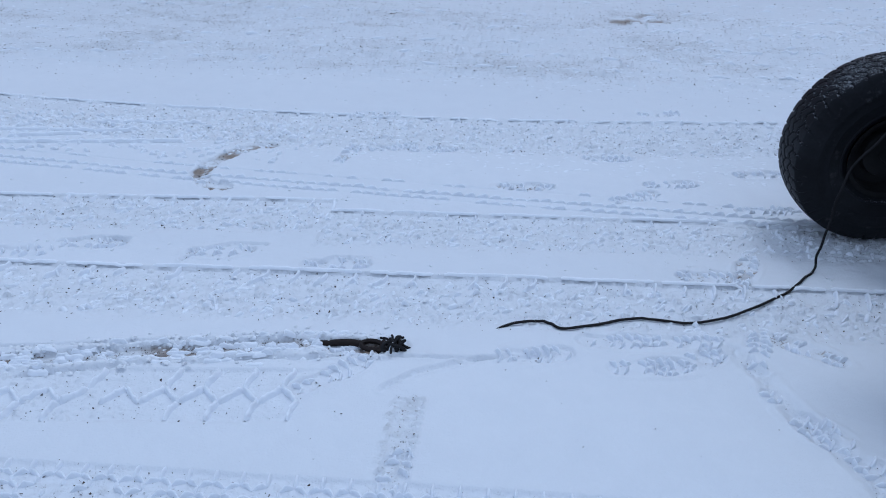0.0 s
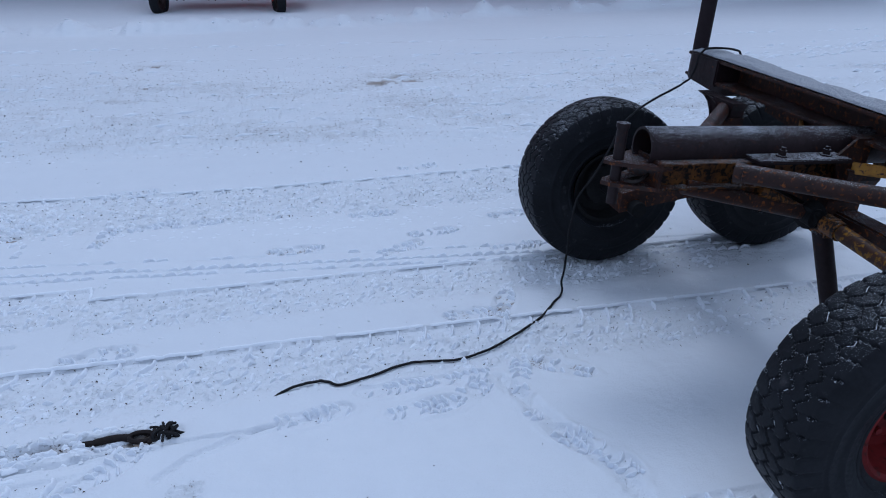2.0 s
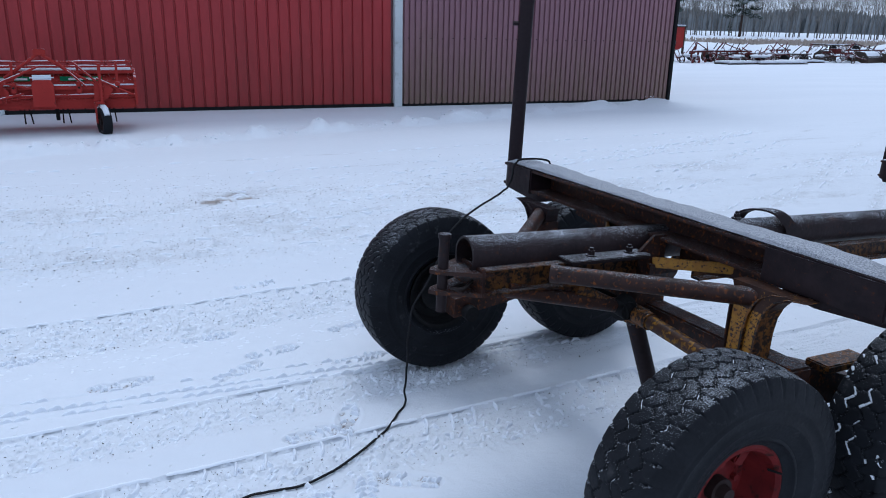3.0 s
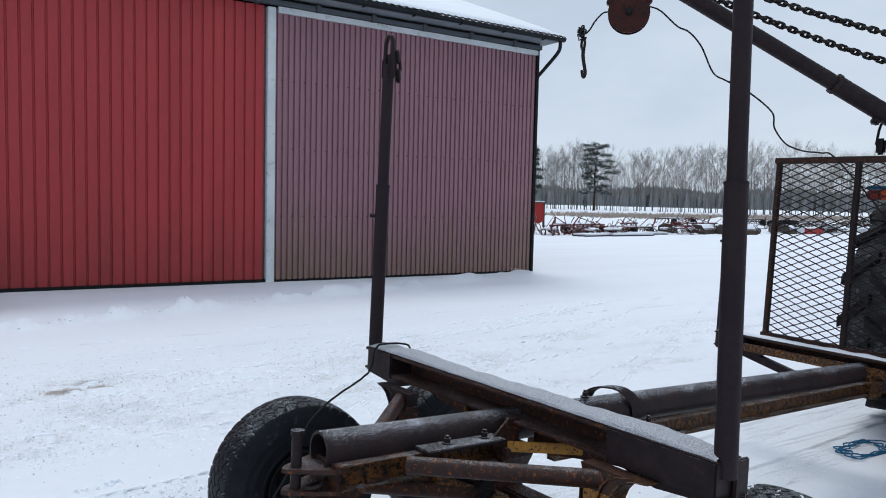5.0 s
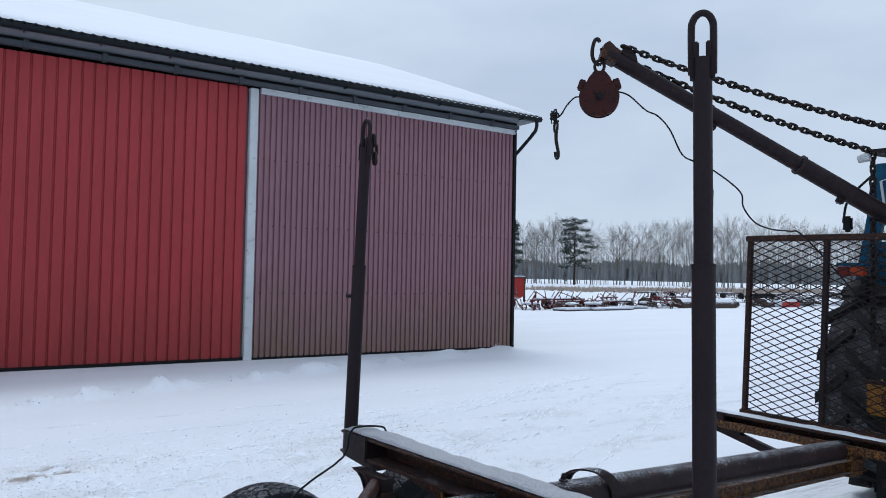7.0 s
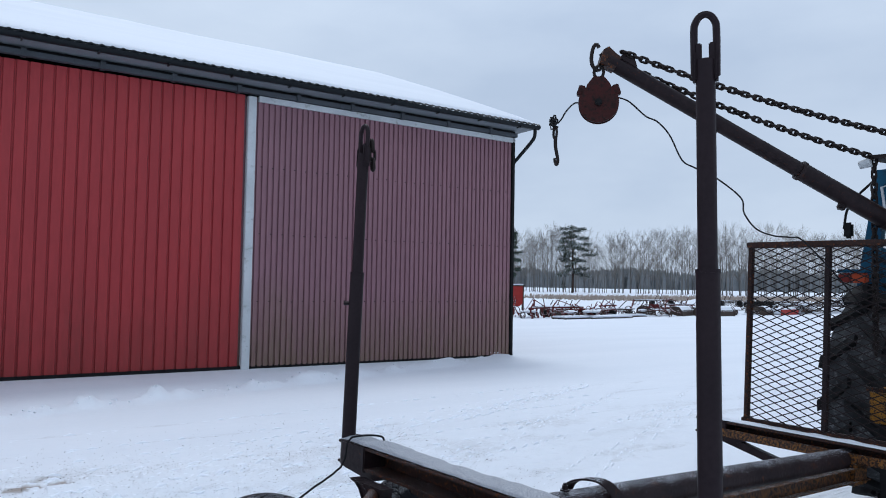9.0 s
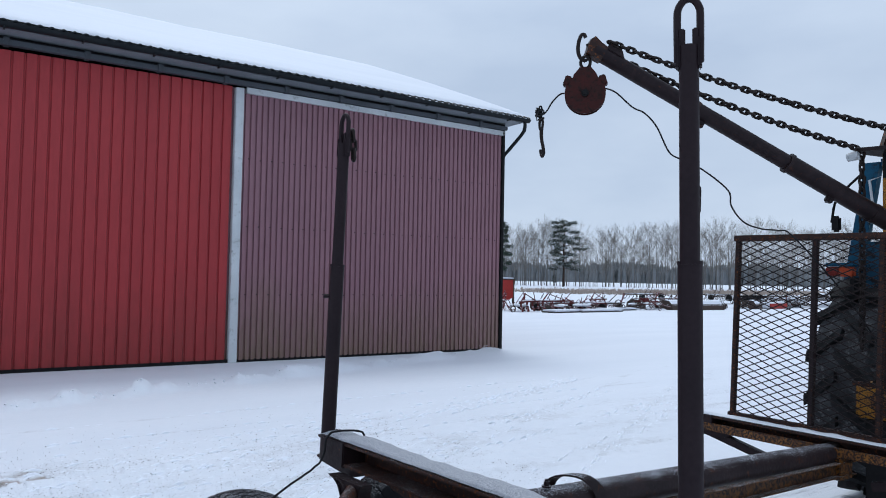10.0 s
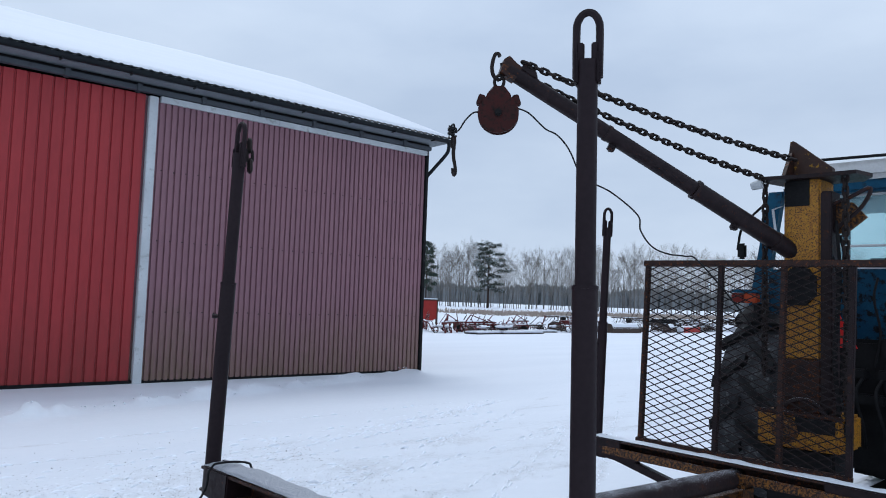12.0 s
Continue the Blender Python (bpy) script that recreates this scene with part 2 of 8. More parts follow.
def wall_paint(name, base, second, stain, rough=0.42):
    m, nt, b = nodes_of(name)
    tc = nt.nodes.new("ShaderNodeTexCoord")
    geo = nt.nodes.new("ShaderNodeNewGeometry")
    mp = nt.nodes.new("ShaderNodeMapping")
    mp.inputs["Scale"].default_value = (1.0, 1.0, 0.18)
    n1 = nt.nodes.new("ShaderNodeTexNoise")
    n1.inputs["Scale"].default_value, n1.inputs["Detail"].default_value = 1.4, 6
    n2 = nt.nodes.new("ShaderNodeTexNoise")
    n2.inputs["Scale"].default_value, n2.inputs["Detail"].default_value = 22, 4
    nt.links.new(geo.outputs["Position"], mp.inputs["Vector"])
    nt.links.new(mp.outputs["Vector"], n1.inputs["Vector"])
    nt.links.new(mp.outputs["Vector"], n2.inputs["Vector"])
    info = nt.nodes.new("ShaderNodeObjectInfo")
    col = blend(nt, ranged(nt, n1.outputs["Fac"], 0.3, 0.7), base, second)
    col = blend(nt, ranged(nt, info.outputs["Random"], 0, 1, 0, 0.4), col, second)
    n3 = noise_node(nt, 55, 5, 0.65)
    col = blend(nt, ranged(nt, n2.outputs["Fac"], 0.35, 0.65, 0.0, 0.30), col, tuple(0.72 * c for c in second))
    col = blend(nt, ranged(nt, n3, 0.5, 0.75, 0.0, 0.35), col, tuple(0.6 * c for c in base))
    sep = nt.nodes.new("ShaderNodeSeparateXYZ")
    nt.links.new(geo.outputs["Position"], sep.inputs["Vector"])
    # algae and splashed dirt that has grown up from the foot of the sheets
    low = math_node(nt, "ADD", ranged(nt, sep.outputs["Z"], 0.0, 2.4, 1.0, 0.0), ranged(nt, n1.outputs["Fac"], 0.2, 0.8, -0.35, 0.35))
    streak = math_node(nt, "MULTIPLY", ranged(nt, low, 0.25, 1.1, 0.0, 0.8), ranged(nt, n2.outputs["Fac"], 0.3, 0.6, 0.55, 1.0))
    col = blend(nt, streak, col, stain)
    smear = noise_node(nt, 1.1, 3, 0.5, "Object", (1.0, 1.0, 0.6))
    col = blend(nt, ranged(nt, smear, 0.66, 0.78, 0.0, 0.45), col, tuple(0.5 * c for c in second))
    nt.links.new(col, b.inputs["Base Color"])
    b.inputs["Roughness"].default_value = rough
    b.inputs["Specular IOR Level"].default_value = 0.28
    bump(nt, b, n1.outputs["Fac"], 0.15, 0.01)
    return m


M["wall_red"] = wall_paint("red_wall_sheet", (0.375, 0.039, 0.043), (0.315, 0.032, 0.037), (0.21, 0.034, 0.031))
M["wall_brown"] = wall_paint("purple_brown_sheet", (0.220, 0.114, 0.140), (0.258, 0.135, 0.160), (0.150, 0.112, 0.067))


def glass(name, tint, rough=0.05):
    m, nt, b = nodes_of(name)
    b.inputs["Base Color"].default_value = (*tint, 1)
    b.inputs["Roughness"].default_value = rough
    b.inputs["Transmission Weight"].default_value = 0.9
    b.inputs["IOR"].default_value = 1.3
    return m


M["glass"] = glass("tinted_cab_glass", (0.55, 0.78, 0.80))


def snow_material(name, dirty, light=1.0):
    m, nt, b = nodes_of(name)
    geo = nt.nodes.new("ShaderNodeNewGeometry")

    def n(scale, detail, rough=0.55, stretch=None):
        t = nt.nodes.new("ShaderNodeTexNoise")
        t.inputs["Scale"].default_value, t.inputs["Detail"].default_value, t.inputs["Roughness"].default_value = scale, detail, rough
        src = geo.outputs["Position"]
        if stretch:
            mp = nt.nodes.new("ShaderNodeMapping")
            mp.inputs["Scale"].default_value = stretch
            mp.inputs["Rotation"].default_value = (0, 0, radians(-7))
            nt.links.new(src, mp.inputs["Vector"])
            src = mp.outputs["Vector"]
        nt.links.new(src, t.inputs["Vector"])
        return t.outputs["Fac"]

    big, mid, fine = n(0.5, 4, 0.5, (0.35, 1.6, 1)), n(9, 4), n(160, 3, 0.6)
    col = blend(nt, ranged(nt, big, 0.3, 0.7), tuple(light * c for c in (0.665, 0.695, 0.75)), tuple(light * c for c in (0.715, 0.74, 0.79)))
    col = blend(nt, ranged(nt, mid, 0.35, 0.75, 0.0, 0.3), col, tuple(light * c for c in (0.63, 0.66, 0.72)))
    if dirty:
        at = nt.nodes.new("ShaderNodeAttribute")
        at.attribute_name = "dirt"
        wear = math_node(nt, "ADD", at.outputs["Fac"], ranged(nt, mid, 0.3, 0.7, -0.12, 0.12))
        col = blend(nt, ranged(nt, wear, 0.15, 1.0, 0.0, 0.85), col, (0.31, 0.30, 0.30))
        col = blend(nt, ranged(nt, wear, 0.42, 0.95, 0.0, 0.85), col, (0.25, 0.195, 0.15))
        speck = n(75, 2, 0.5)
        mask = math_node(nt, "MULTIPLY", ranged(nt, speck, 0.63, 0.68), ranged(nt, at.outputs["Fac"], 0.05, 0.3, 0.0, 0.85))
        col = blend(nt, mask, col, (0.17, 0.145, 0.135))
    clump = None
    if dirty:
        tread = nt.nodes.new("ShaderNodeAttribute")
        tread.attribute_name = "tread"
        clump = math_node(nt, "MULTIPLY", tread.outputs["Fac"], math_node(nt, "ADD", ranged(nt, n(45, 3, 0.6), 0.50, 0.78, 0.0, 0.50), math_node(nt, "MULTIPLY", n(110, 3, 0.6), 0.10)))
        # Shade of the crumbly tread beds, painted into the colour as grey flecks.
        tread_shade = math_node(nt, "MULTIPLY", tread.outputs["Fac"], ranged(nt, n(60, 4, 0.75), 0.55, 0.66, 0.0, 0.14))
        col = blend(nt, tread_shade, col, (0.50, 0.52, 0.57))
    nt.links.new(col, b.inputs["Base Color"])
    b.inputs["Roughness"].default_value = 0.62
    b.inputs["Specular IOR Level"].default_value = 0.25
    relief = math_node(nt, "ADD", math_node(nt, "MULTIPLY", fine, 0.2), mid)
    if clump is not None:
        relief = math_node(nt, "ADD", relief, clump)
    bump(nt, b, relief, 0.7, 0.015)
    return m


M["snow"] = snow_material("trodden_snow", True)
M["clean_snow"] = snow_material("fresh_snow", False)
# Lit copy of the snow: highlights on ridges and crumbs put into the colour.
M["loose_snow"] = snow_material("fresh_loose_snow", False, 1.16)
# Lightened base too, so small lumps look sunlit on top.
M["lit_lump_snow"] = surface("pressed_white_snow", (0.80, 0.825, 0.87), (0.76, 0.785, 0.83), rough=0.6, grain=160, patch=20, relief=0.3)


# ---- building blocks ----
def part(name, bm, material, parent, label="", m=None, smooth=False):
    """Links a bmesh as one mesh object under a thing or a part."""
    mesh = bpy.data.meshes.new(name)
    bm.normal_update()
    bm.to_mesh(mesh)
    bm.free()
    mesh.materials.append(material)
    if smooth:
        mesh.polygons.foreach_set("use_smooth", [True] * len(mesh.polygons))
        mesh.set_sharp_from_angle(angle=radians(38))
    ob = new(name, mesh)
    ob.parent = parent
    if m is not None:
        ob.matrix_basis = m
    if label:
        tagged(ob, label=label)
    return ob


def again(ob, parent, m):
    """Another object on the same mesh."""
    twin = new(ob.name.split(".")[0], ob.data)
    twin.parent, twin.matrix_basis = parent, m
    return twin


def thing(name, m, label, category, group="", kind=""):
    return tagged(place(new(name), m), label, category, group, kind)


def place(ob, m):
    ob.matrix_basis = m
    return ob


def box(bm, x0, x1, y0, y1, z0, z1, bevel=0.0, m=None):
    vs = bmesh.ops.create_cube(bm, size=1.0)["verts"]
    bmesh.ops.transform(bm, verts=vs, matrix=Matrix.Translation(((x0 + x1) / 2, (y0 + y1) / 2, (z0 + z1) / 2)) @ Matrix.Diagonal((abs(x1 - x0), abs(y1 - y0), abs(z1 - z0), 1)))
    if bevel:
        es = list({e for v in vs for e in v.link_edges})
        made = bmesh.ops.bevel(bm, geom=es, offset=bevel, segments=2, affect="EDGES", clamp_overlap=True)
        vs = list({v for f in made["faces"] for v in f.verts} | {v for v in vs if v.is_valid})
    if m is not None:
        bmesh.ops.transform(bm, verts=vs, matrix=m)
    return bm


def ring(bm, c, ax, ay, r, n, phase=0.0):
    return [bm.verts.new(c + r * (math.cos(2 * math.pi * i / n + phase) * ax + math.sin(2 * math.pi * i / n + phase) * ay)) for i in range(n)]


def skin(bm, rings, closed=False):
    pairs = list(zip(rings, rings[1:])) + ([(rings[-1], rings[0])] if closed else [])
    for a, b in pairs:
        n = len(a)
        for i in range(n):
            bm.faces.new((a[i], a[(i + 1) % n], b[(i + 1) % n], b[i]))


def cyl(bm, p0, p1, r0, r1=None, n=16, caps=True):
    p0, p1 = Vector(p0), Vector(p1)
    d = (p1 - p0).normalized()
    ax = d.orthogonal().normalized()
    ay = d.cross(ax)
    r1 = r0 if r1 is None else r1
    a, b = ring(bm, p0, ax, ay, r0, n), ring(bm, p1, ax, ay, r1, n)
    skin(bm, [a, b])
    if caps:
        bm.faces.new(a[::-1])
        bm.faces.new(b)
    return bm


def pipe(bm, p0, p1, r, wall, n=28):
    """A hollow tube with open ends."""
    p0, p1 = Vector(p0), Vector(p1)
    d = (p1 - p0).normalized()
    ax = d.orthogonal().normalized()
    ay = d.cross(ax)
    rs = [ring(bm, p0, ax, ay, r - wall, n), ring(bm, p0, ax, ay, r, n), ring(bm, p1, ax, ay, r, n), ring(bm, p1, ax, ay, r - wall, n)]
    skin(bm, rs, True)
    return bm


def sweep(bm, pts, r, n=8, closed=False, caps=True, taper=None):
    pts = [Vector(p) for p in pts]
    rings_, up = [], None
    count = len(pts)
    for i, p in enumerate(pts):
        a = pts[(i - 1) % count] if closed or i else p
        b = pts[(i + 1) % count] if closed or i < count - 1 else p
        d = (b - a).normalized()
        up = d.orthogonal().normalized() if up is None else (up - d * up.dot(d)).normalized()
        k = r if taper is None else r * (1 + (taper - 1) * i / (count - 1))
        rings_.append(ring(bm, p, up, d.cross(up), k, n))
    skin(bm, rings_, closed)
    if caps and not closed:
        bm.faces.new(rings_[0][::-1])
        bm.faces.new(rings_[-1])
    return bm


def curve(pts, steps=6):
    """A smooth line through points."""
    pts = [Vector(p) for p in pts]
    pts = [2 * pts[0] - pts[1]] + pts + [2 * pts[-1] - pts[-2]]
    out = []
    for a, b, c, d in zip(pts, pts[1:], pts[2:], pts[3:]):
        for i in range(steps):
            t = i / steps
            out.append(0.5 * (2 * b + (c - a) * t + (2 * a - 5 * b + 4 * c - d) * t * t + (3 * b - a - 3 * c + d) * t ** 3))
    return out + [pts[-2]]


def lathe(bm, profile, n=48, closed=False):
    """Turns (radius, along) pairs about the y axis."""
    rs = []
    for r, y in profile:
        rs.append([bm.verts.new((r * math.cos(2 * math.pi * i / n), y, r * math.sin(2 * math.pi * i / n))) for i in range(n)])
    skin(bm, rs, closed)
    return bm


def slab(bm, outline, axis, lo, hi):
    """A plate: an outline of (a, b) pairs in the plane across axis, from lo to hi along it."""
    def v(a, b, k):
        return bm.verts.new({"x": (k, a, b), "y": (a, k, b), "z": (a, b, k)}[axis])
    p, q = [v(a, b, lo) for a, b in outline], [v(a, b, hi) for a, b in outline]
    n = len(p)
    for i in range(n):
        bm.faces.new((p[i], p[(i + 1) % n], q[(i + 1) % n], q[i]))
    bm.faces.new(p[::-1])
    bm.faces.new(q)
    bmesh.ops.recalc_face_normals(bm, faces=bm.faces)
    return bm


def bolt(bm, x, y, z, r=0.014, h=0.02):
    cyl(bm, (x, y, z), (x, y, z + h), r, n=6)
    cyl(bm, (x, y, z - 0.004), (x, y, z + 0.003), r * 1.5, n=12)
    cyl(bm, (x, y, z + h), (x, y, z + h + 0.01), r * 0.6, n=8)


def B():
    return bmesh.new()


# ---- the snowy yard: one sheet to the horizon ----
def graded(lo, hi, step, left, right, grow=1.023, far=1.07):
    """Even steps from lo to hi, wider and wider ones beyond."""
    mid = list(np.arange(lo, hi, step))
    a, b, s = [], [], step
    x = mid[-1]
    while x < right:
        s *= grow if x < 13 else far
        x += s
        b.append(x)
    x, s = mid[0], step
    while x > left:
        s *= grow if x > -5 else far
        x -= s
        a.append(x)
    return np.array(a[::-1] + mid + b)


def lattice(X, Y, size, seed):
    """Smooth value noise between -1 and 1, with cells of that size."""
    g = np.random.RandomState(seed).uniform(-1, 1, (256, 256))
    u, v = X / size, Y / size
    i, j = np.floor(u).astype(int), np.floor(v).astype(int)
    fu, fv = u - i, v - j
    fu, fv = fu * fu * (3 - 2 * fu), fv * fv * (3 - 2 * fv)
    i, j, i1, j1 = i % 256, j % 256, (i + 1) % 256, (j + 1) % 256
    return (g[i, j] * (1 - fu) + g[i1, j] * fu) * (1 - fv) + (g[i, j1] * (1 - fu) + g[i1, j1] * fu) * fv


def ramp(v, a, b):
    t = np.clip((v - a) / (b - a), 0, 1)
    return t * t * (3 - 2 * t)


def bumpf(d, w):
    """1 on a line, 0 beyond w."""
    return np.clip(1 - (d / w) ** 2, 0, 1) ** 2


GX = graded(-2.45, 1.5, 0.006, -650, 650, 1.03, 1.10)
GY = graded(1.12, 3.82, 0.006, -60, 650, 1.019, 1.10)
X, Y = np.meshgrid(GX, GY, indexing="ij")
WX, WY = X + 0.006 * lattice(X, Y, 0.11, 3), Y + 0.006 * lattice(X, Y, 0.13, 4)
near = ramp(np.hypot(X, Y - 3), 14.0, 6.0)
Hh = 0.010 * lattice(X, Y, 1.7, 5) * near + 0.0018 * lattice(X, Y, 0.16, 6) * near + 0.0006 * lattice(X, Y, 0.045, 7) * near
dirt = np.zeros_like(X)
tread_map = np.zeros_like(X)


def window(x0, x1, y0, y1):
    i = np.searchsorted(GX, (x0, x1))
    j = np.searchsorted(GY, (y0, y1))
    return slice(i[0], i[1]), slice(j[0], j[1])


def chips(x, y, size, seed, least=0.3):
    """Broken flakes with steep sides, 0 to 1."""
    n = 0.65 * lattice(x * 0.8, y * 1.15, size, seed) + 0.45 * lattice(x, y, size * 0.45, seed + 1)
    return ramp(n, least, least + 0.16)


def near_line(px, py, ax, ay, bx, by):
    vx, vy = bx - ax, by - ay
    t = np.clip(((px - ax) * vx + (py - ay) * vy) / (vx * vx + vy * vy), 0, 1)
    return np.hypot(px - ax - t * vx, py - ay - t * vy)


def wheel_track(y_at, width, depth, x0=-30.0, x1=30.0, rough=0.004, grit=0.05, seed=1, y_lo=1.0, y_hi=6.0):
    """A rolled tyre track along x: pressed band, a sharp wall on the far side, broken snow on its floor."""
    w = window(x0, x1, y_lo, y_hi)
    x, y = X[w], Y[w]
    c = WY[w] - y_at(x) + 0.003 * lattice(x, y, 0.035, seed + 13)
    along = ramp(x, x0, x0 + 0.06) * ramp(x, x1, x1 - 0.06)
    inside = ramp(c, 0.001, -0.002) * ramp(c, -width - 0.07, -width + 0.05) * along
    d = np.clip(-c, 0, 1)
    flakes = chips(x, y, 0.034, seed + 5, 0.38) * ramp(d, 0.02, 0.10)
    lumps = 0.8 * chips(x, y, 0.055, seed + 9, 0.42)
    Hh[w] += inside * (-depth + rough * (flakes + lumps) + 0.0016 * lattice(x, y, 0.022, seed + 3))
    Hh[w] += 0.40 * depth * bumpf(c - 0.009, 0.012) * along * (0.7 + 0.6 * lattice(x, y, 0.07, seed + 4))
    tread_map[w] = np.maximum(tread_map[w], inside)
    dirt[w] = np.maximum(dirt[w], inside * (grit + 0.06 * lattice(x, y, 0.4, seed + 2)))


def track_a(x):
    return 2.488 + 0.082 * x


def track_b(x):
    return np.where(x < -0.86, 3.160 + 0.113 * x, 3.033 + 0.090 * x)


def track_c(x):
    return 4.285 + 0.100 * x + 0.025 * x * x


wheel_track(track_a, 0.32, 0.013, grit=0.04, rough=0.010, seed=11)
wheel_track(track_b, 0.30, 0.011, grit=0.04, rough=0.009, seed=21)
wheel_track(track_c, 0.50, 0.011, grit=0.04, rough=0.010, seed=31)


def pair_line(x):
    """The narrow double wheel marks."""
    return np.where(x < -1.714, 3.24 - 0.05 * (x + 1.714), 3.213 - 0.016 * x)


w = window(-3.4, 8.0, 2.6, 3.9)
for off, s in ((0.0, 41), (0.062, 43), (-0.10, 45)):
    x, y = X[w], Y[w]
    c = WY[w] - (pair_line(x) - off)
    saw = (x / 0.062) % 1.0
    lift = 0.013 * np.where(saw < 0.75, saw / 0.75, (1 - saw) / 0.25) if s != 45 else 0.0
    strong = ramp(x, -3.4, -3.2) * np.clip(0.65 + 0.6 * lattice(x, y, 0.3, s), 0, 1.2)
    Hh[w] += -0.007 * bumpf(c + lift, 0.015) * strong


def tread_mid(x):
    return 1.777 + 0.130 * x


# the pressed bed of a tractor tread, rolled clean at its end, broken up further back
w = window(-3.2, -0.56, 0.9, 2.2)
x, y = X[w] + 0.4 * (WX[w] - X[w]), Y[w]
c = y + 0.5 * (WY[w] - y) - tread_mid(x)
inside = ramp(c, 0.134, 0.122) * ramp(c, -0.135, -0.105) * ramp(x, -0.56, -0.68)
Hh[w] += inside * (-0.010 + 0.007 * chips(x, y, 0.028, 55, 0.35) * ramp(x, -0.8, -1.5) + 0.0014 * lattice(x, y, 0.03, 51))
dirt[w] = np.maximum(dirt[w], inside * (0.06 + 0.05 * lattice(x, y, 0.4, 52)) * ramp(x, -0.6, -1.5))
tread_map[w] = np.maximum(tread_map[w], 0.5 * inside)


def lorry_edge(x):
    return 1.395 + 0.052 * x


# the lorry track nearest the walker, sand along its middle
w = window(-4.0, 6.0, 0.6, 1.9)
x, y = X[w], Y[w]
c = y + 0.6 * (WY[w] - y) - lorry_edge(x)
band = ramp(c, 0.004, -0.008) * ramp(c, -0.24, -0.19)
worn = ramp(c, -0.10, -0.15)
Hh[w] += band * (-0.010 + 0.009 * worn * chips(x, y, 0.034, 63, 0.35))
dirt[w] = np.maximum(dirt[w], bumpf(c + 0.095, 0.05) * np.clip(0.25 + 0.35 * lattice(x, y * 2, 0.16, 64) + 0.3 * lattice(x, y, 0.03, 65), 0, 0.7) * ramp(x, 1.0, -0.6))
dirt[w] = np.maximum(dirt[w], 0.10 * ramp(c, -0.09, -0.2))
tread_map[w] = np.maximum(tread_map[w], 0.8 * band)
# wide chevrons of a tractor tyre on this side of it
Hh[w] += ramp(c, -0.19, -0.22) * (-0.009 + 0.009 * chips(x, y, 0.035, 67, 0.38) + 0.003 * lattice(x, y, 0.06, 68))
tread_map[w] = np.maximum(tread_map[w], 0.7 * ramp(c, -0.19, -0.24) * ramp(c, -0.75, -0.5))


def groove(pts, width, depth, soil=0.0, lip=0.3, seed=71, flat=False):
    """A furrow along a line of points."""
    m = 3 * width + 0.05
    w = window(min(p[0] for p in pts) - m, max(p[0] for p in pts) + m, min(p[1] for p in pts) - m, max(p[1] for p in pts) + m)
    x, y = X[w], Y[w]
    best = np.full_like(x, 9.0)
    for (ax, ay), (bx, by) in zip(pts, pts[1:]):
        best = np.minimum(best, near_line(WX[w], WY[w], ax, ay, bx, by))
    n = lattice(x, y, 0.035, seed) * 0.7 + 0.5 * lattice(x, y, 0.016, seed + 5)
    best = best + 0.010 * n * min(1.0, width / 0.05)
    cut = ramp(best, width, 0.72 * width) if flat else bumpf(best, width)
    Hh[w] += -depth * cut + lip * depth * bumpf(best - width * 1.15, width * 0.6) * (0.6 + 0.7 * n) + cut * 0.25 * depth * chips(x, y, 0.022, seed + 7)
    tread_map[w] = np.maximum(tread_map[w], 0.9 * cut)
    dirt[w] = np.maximum(dirt[w], np.clip(soil * cut * (0.75 + 0.6 * lattice(x * 0.5, y, 0.07, seed + 1) - 0.5 * chips(x, y, 0.03, seed + 7)), 0, 1))


# furrow ploughed by the dragged hook, the older ones beside it
FURROW = [(-2.6, 1.52), (-1.68, 1.73), (-1.31, 1.81), (-1.0, 1.88), (-0.70, 1.955), (-0.42, 1.965)]
groove(FURROW, 0.042, 0.016, 0.95, 0.9, flat=True)
groove([(p[0], p[1] - 0.012) for p in FURROW[:5]], 0.014, 0.012, 0.9, 0.0, seed=75)
groove([(-1.75, 1.80), (-1.2, 1.905), (-0.75, 2.0)], 0.012, 0.012, 0.1)
groove([(-1.60, 1.665), (-1.10, 1.80), (-0.53, 1.905), (-0.337, 1.935), (0.0, 1.97)], 0.012, 0.014, 0.12)
groove([(-0.372, 1.759), (-0.284, 1.855), (-0.138, 1.931), (-0.043, 1.966), (0.172, 2.02)], 0.018, 0.011, 0.03, 0.5)
groove([(-0.271, 1.72), (-0.276, 1.584), (-0.269, 1.40)], 0.058, 0.006, 0.22, 0.15)
groove([(0.80, 2.13), (0.82, 2.094), (0.87, 1.976), (0.916, 1.867), (0.996, 1.72), (1.055, 1.599), (1.094, 1.486)], 0.046, 0.013, 0.10, 0.3)
groove([(-1.40, 3.68), (-1.464, 3.646), (-1.556, 3.542), (-1.628, 3.401), (-1.64, 3.244), (-1.56, 3.14), (-1.445, 3.12)], 0.050, 0.013, 0.95, 0.4, seed=171, flat=True)
for pts in ([(-1.36, 2.44), (-1.29, 2.54), (-1.20, 2.59), (-1.06, 2.60)], [(-0.84, 2.45), (-0.74, 2.545), (-0.60, 2.55)], [(-1.95, 2.50), (-1.80, 2.56), (-1.66, 2.57)]):
    groove(pts, 0.017, 0.012, 0.1, 0.5, seed=181)
# cross scrapes left by a slipping boot
for k in range(26):
    t = k / 26
    cx, cy = -0.272 - 0.006 * math.sin(3 * t), 1.715 - 0.32 * t
    groove([(cx - 0.040 + 0.01 * math.sin(5 * k), cy), (cx + 0.040 + 0.012 * math.sin(3 * k), cy + 0.010)], 0.008, 0.007, 0.25 if k > 17 else 0.05, 0.9, seed=201 + k)


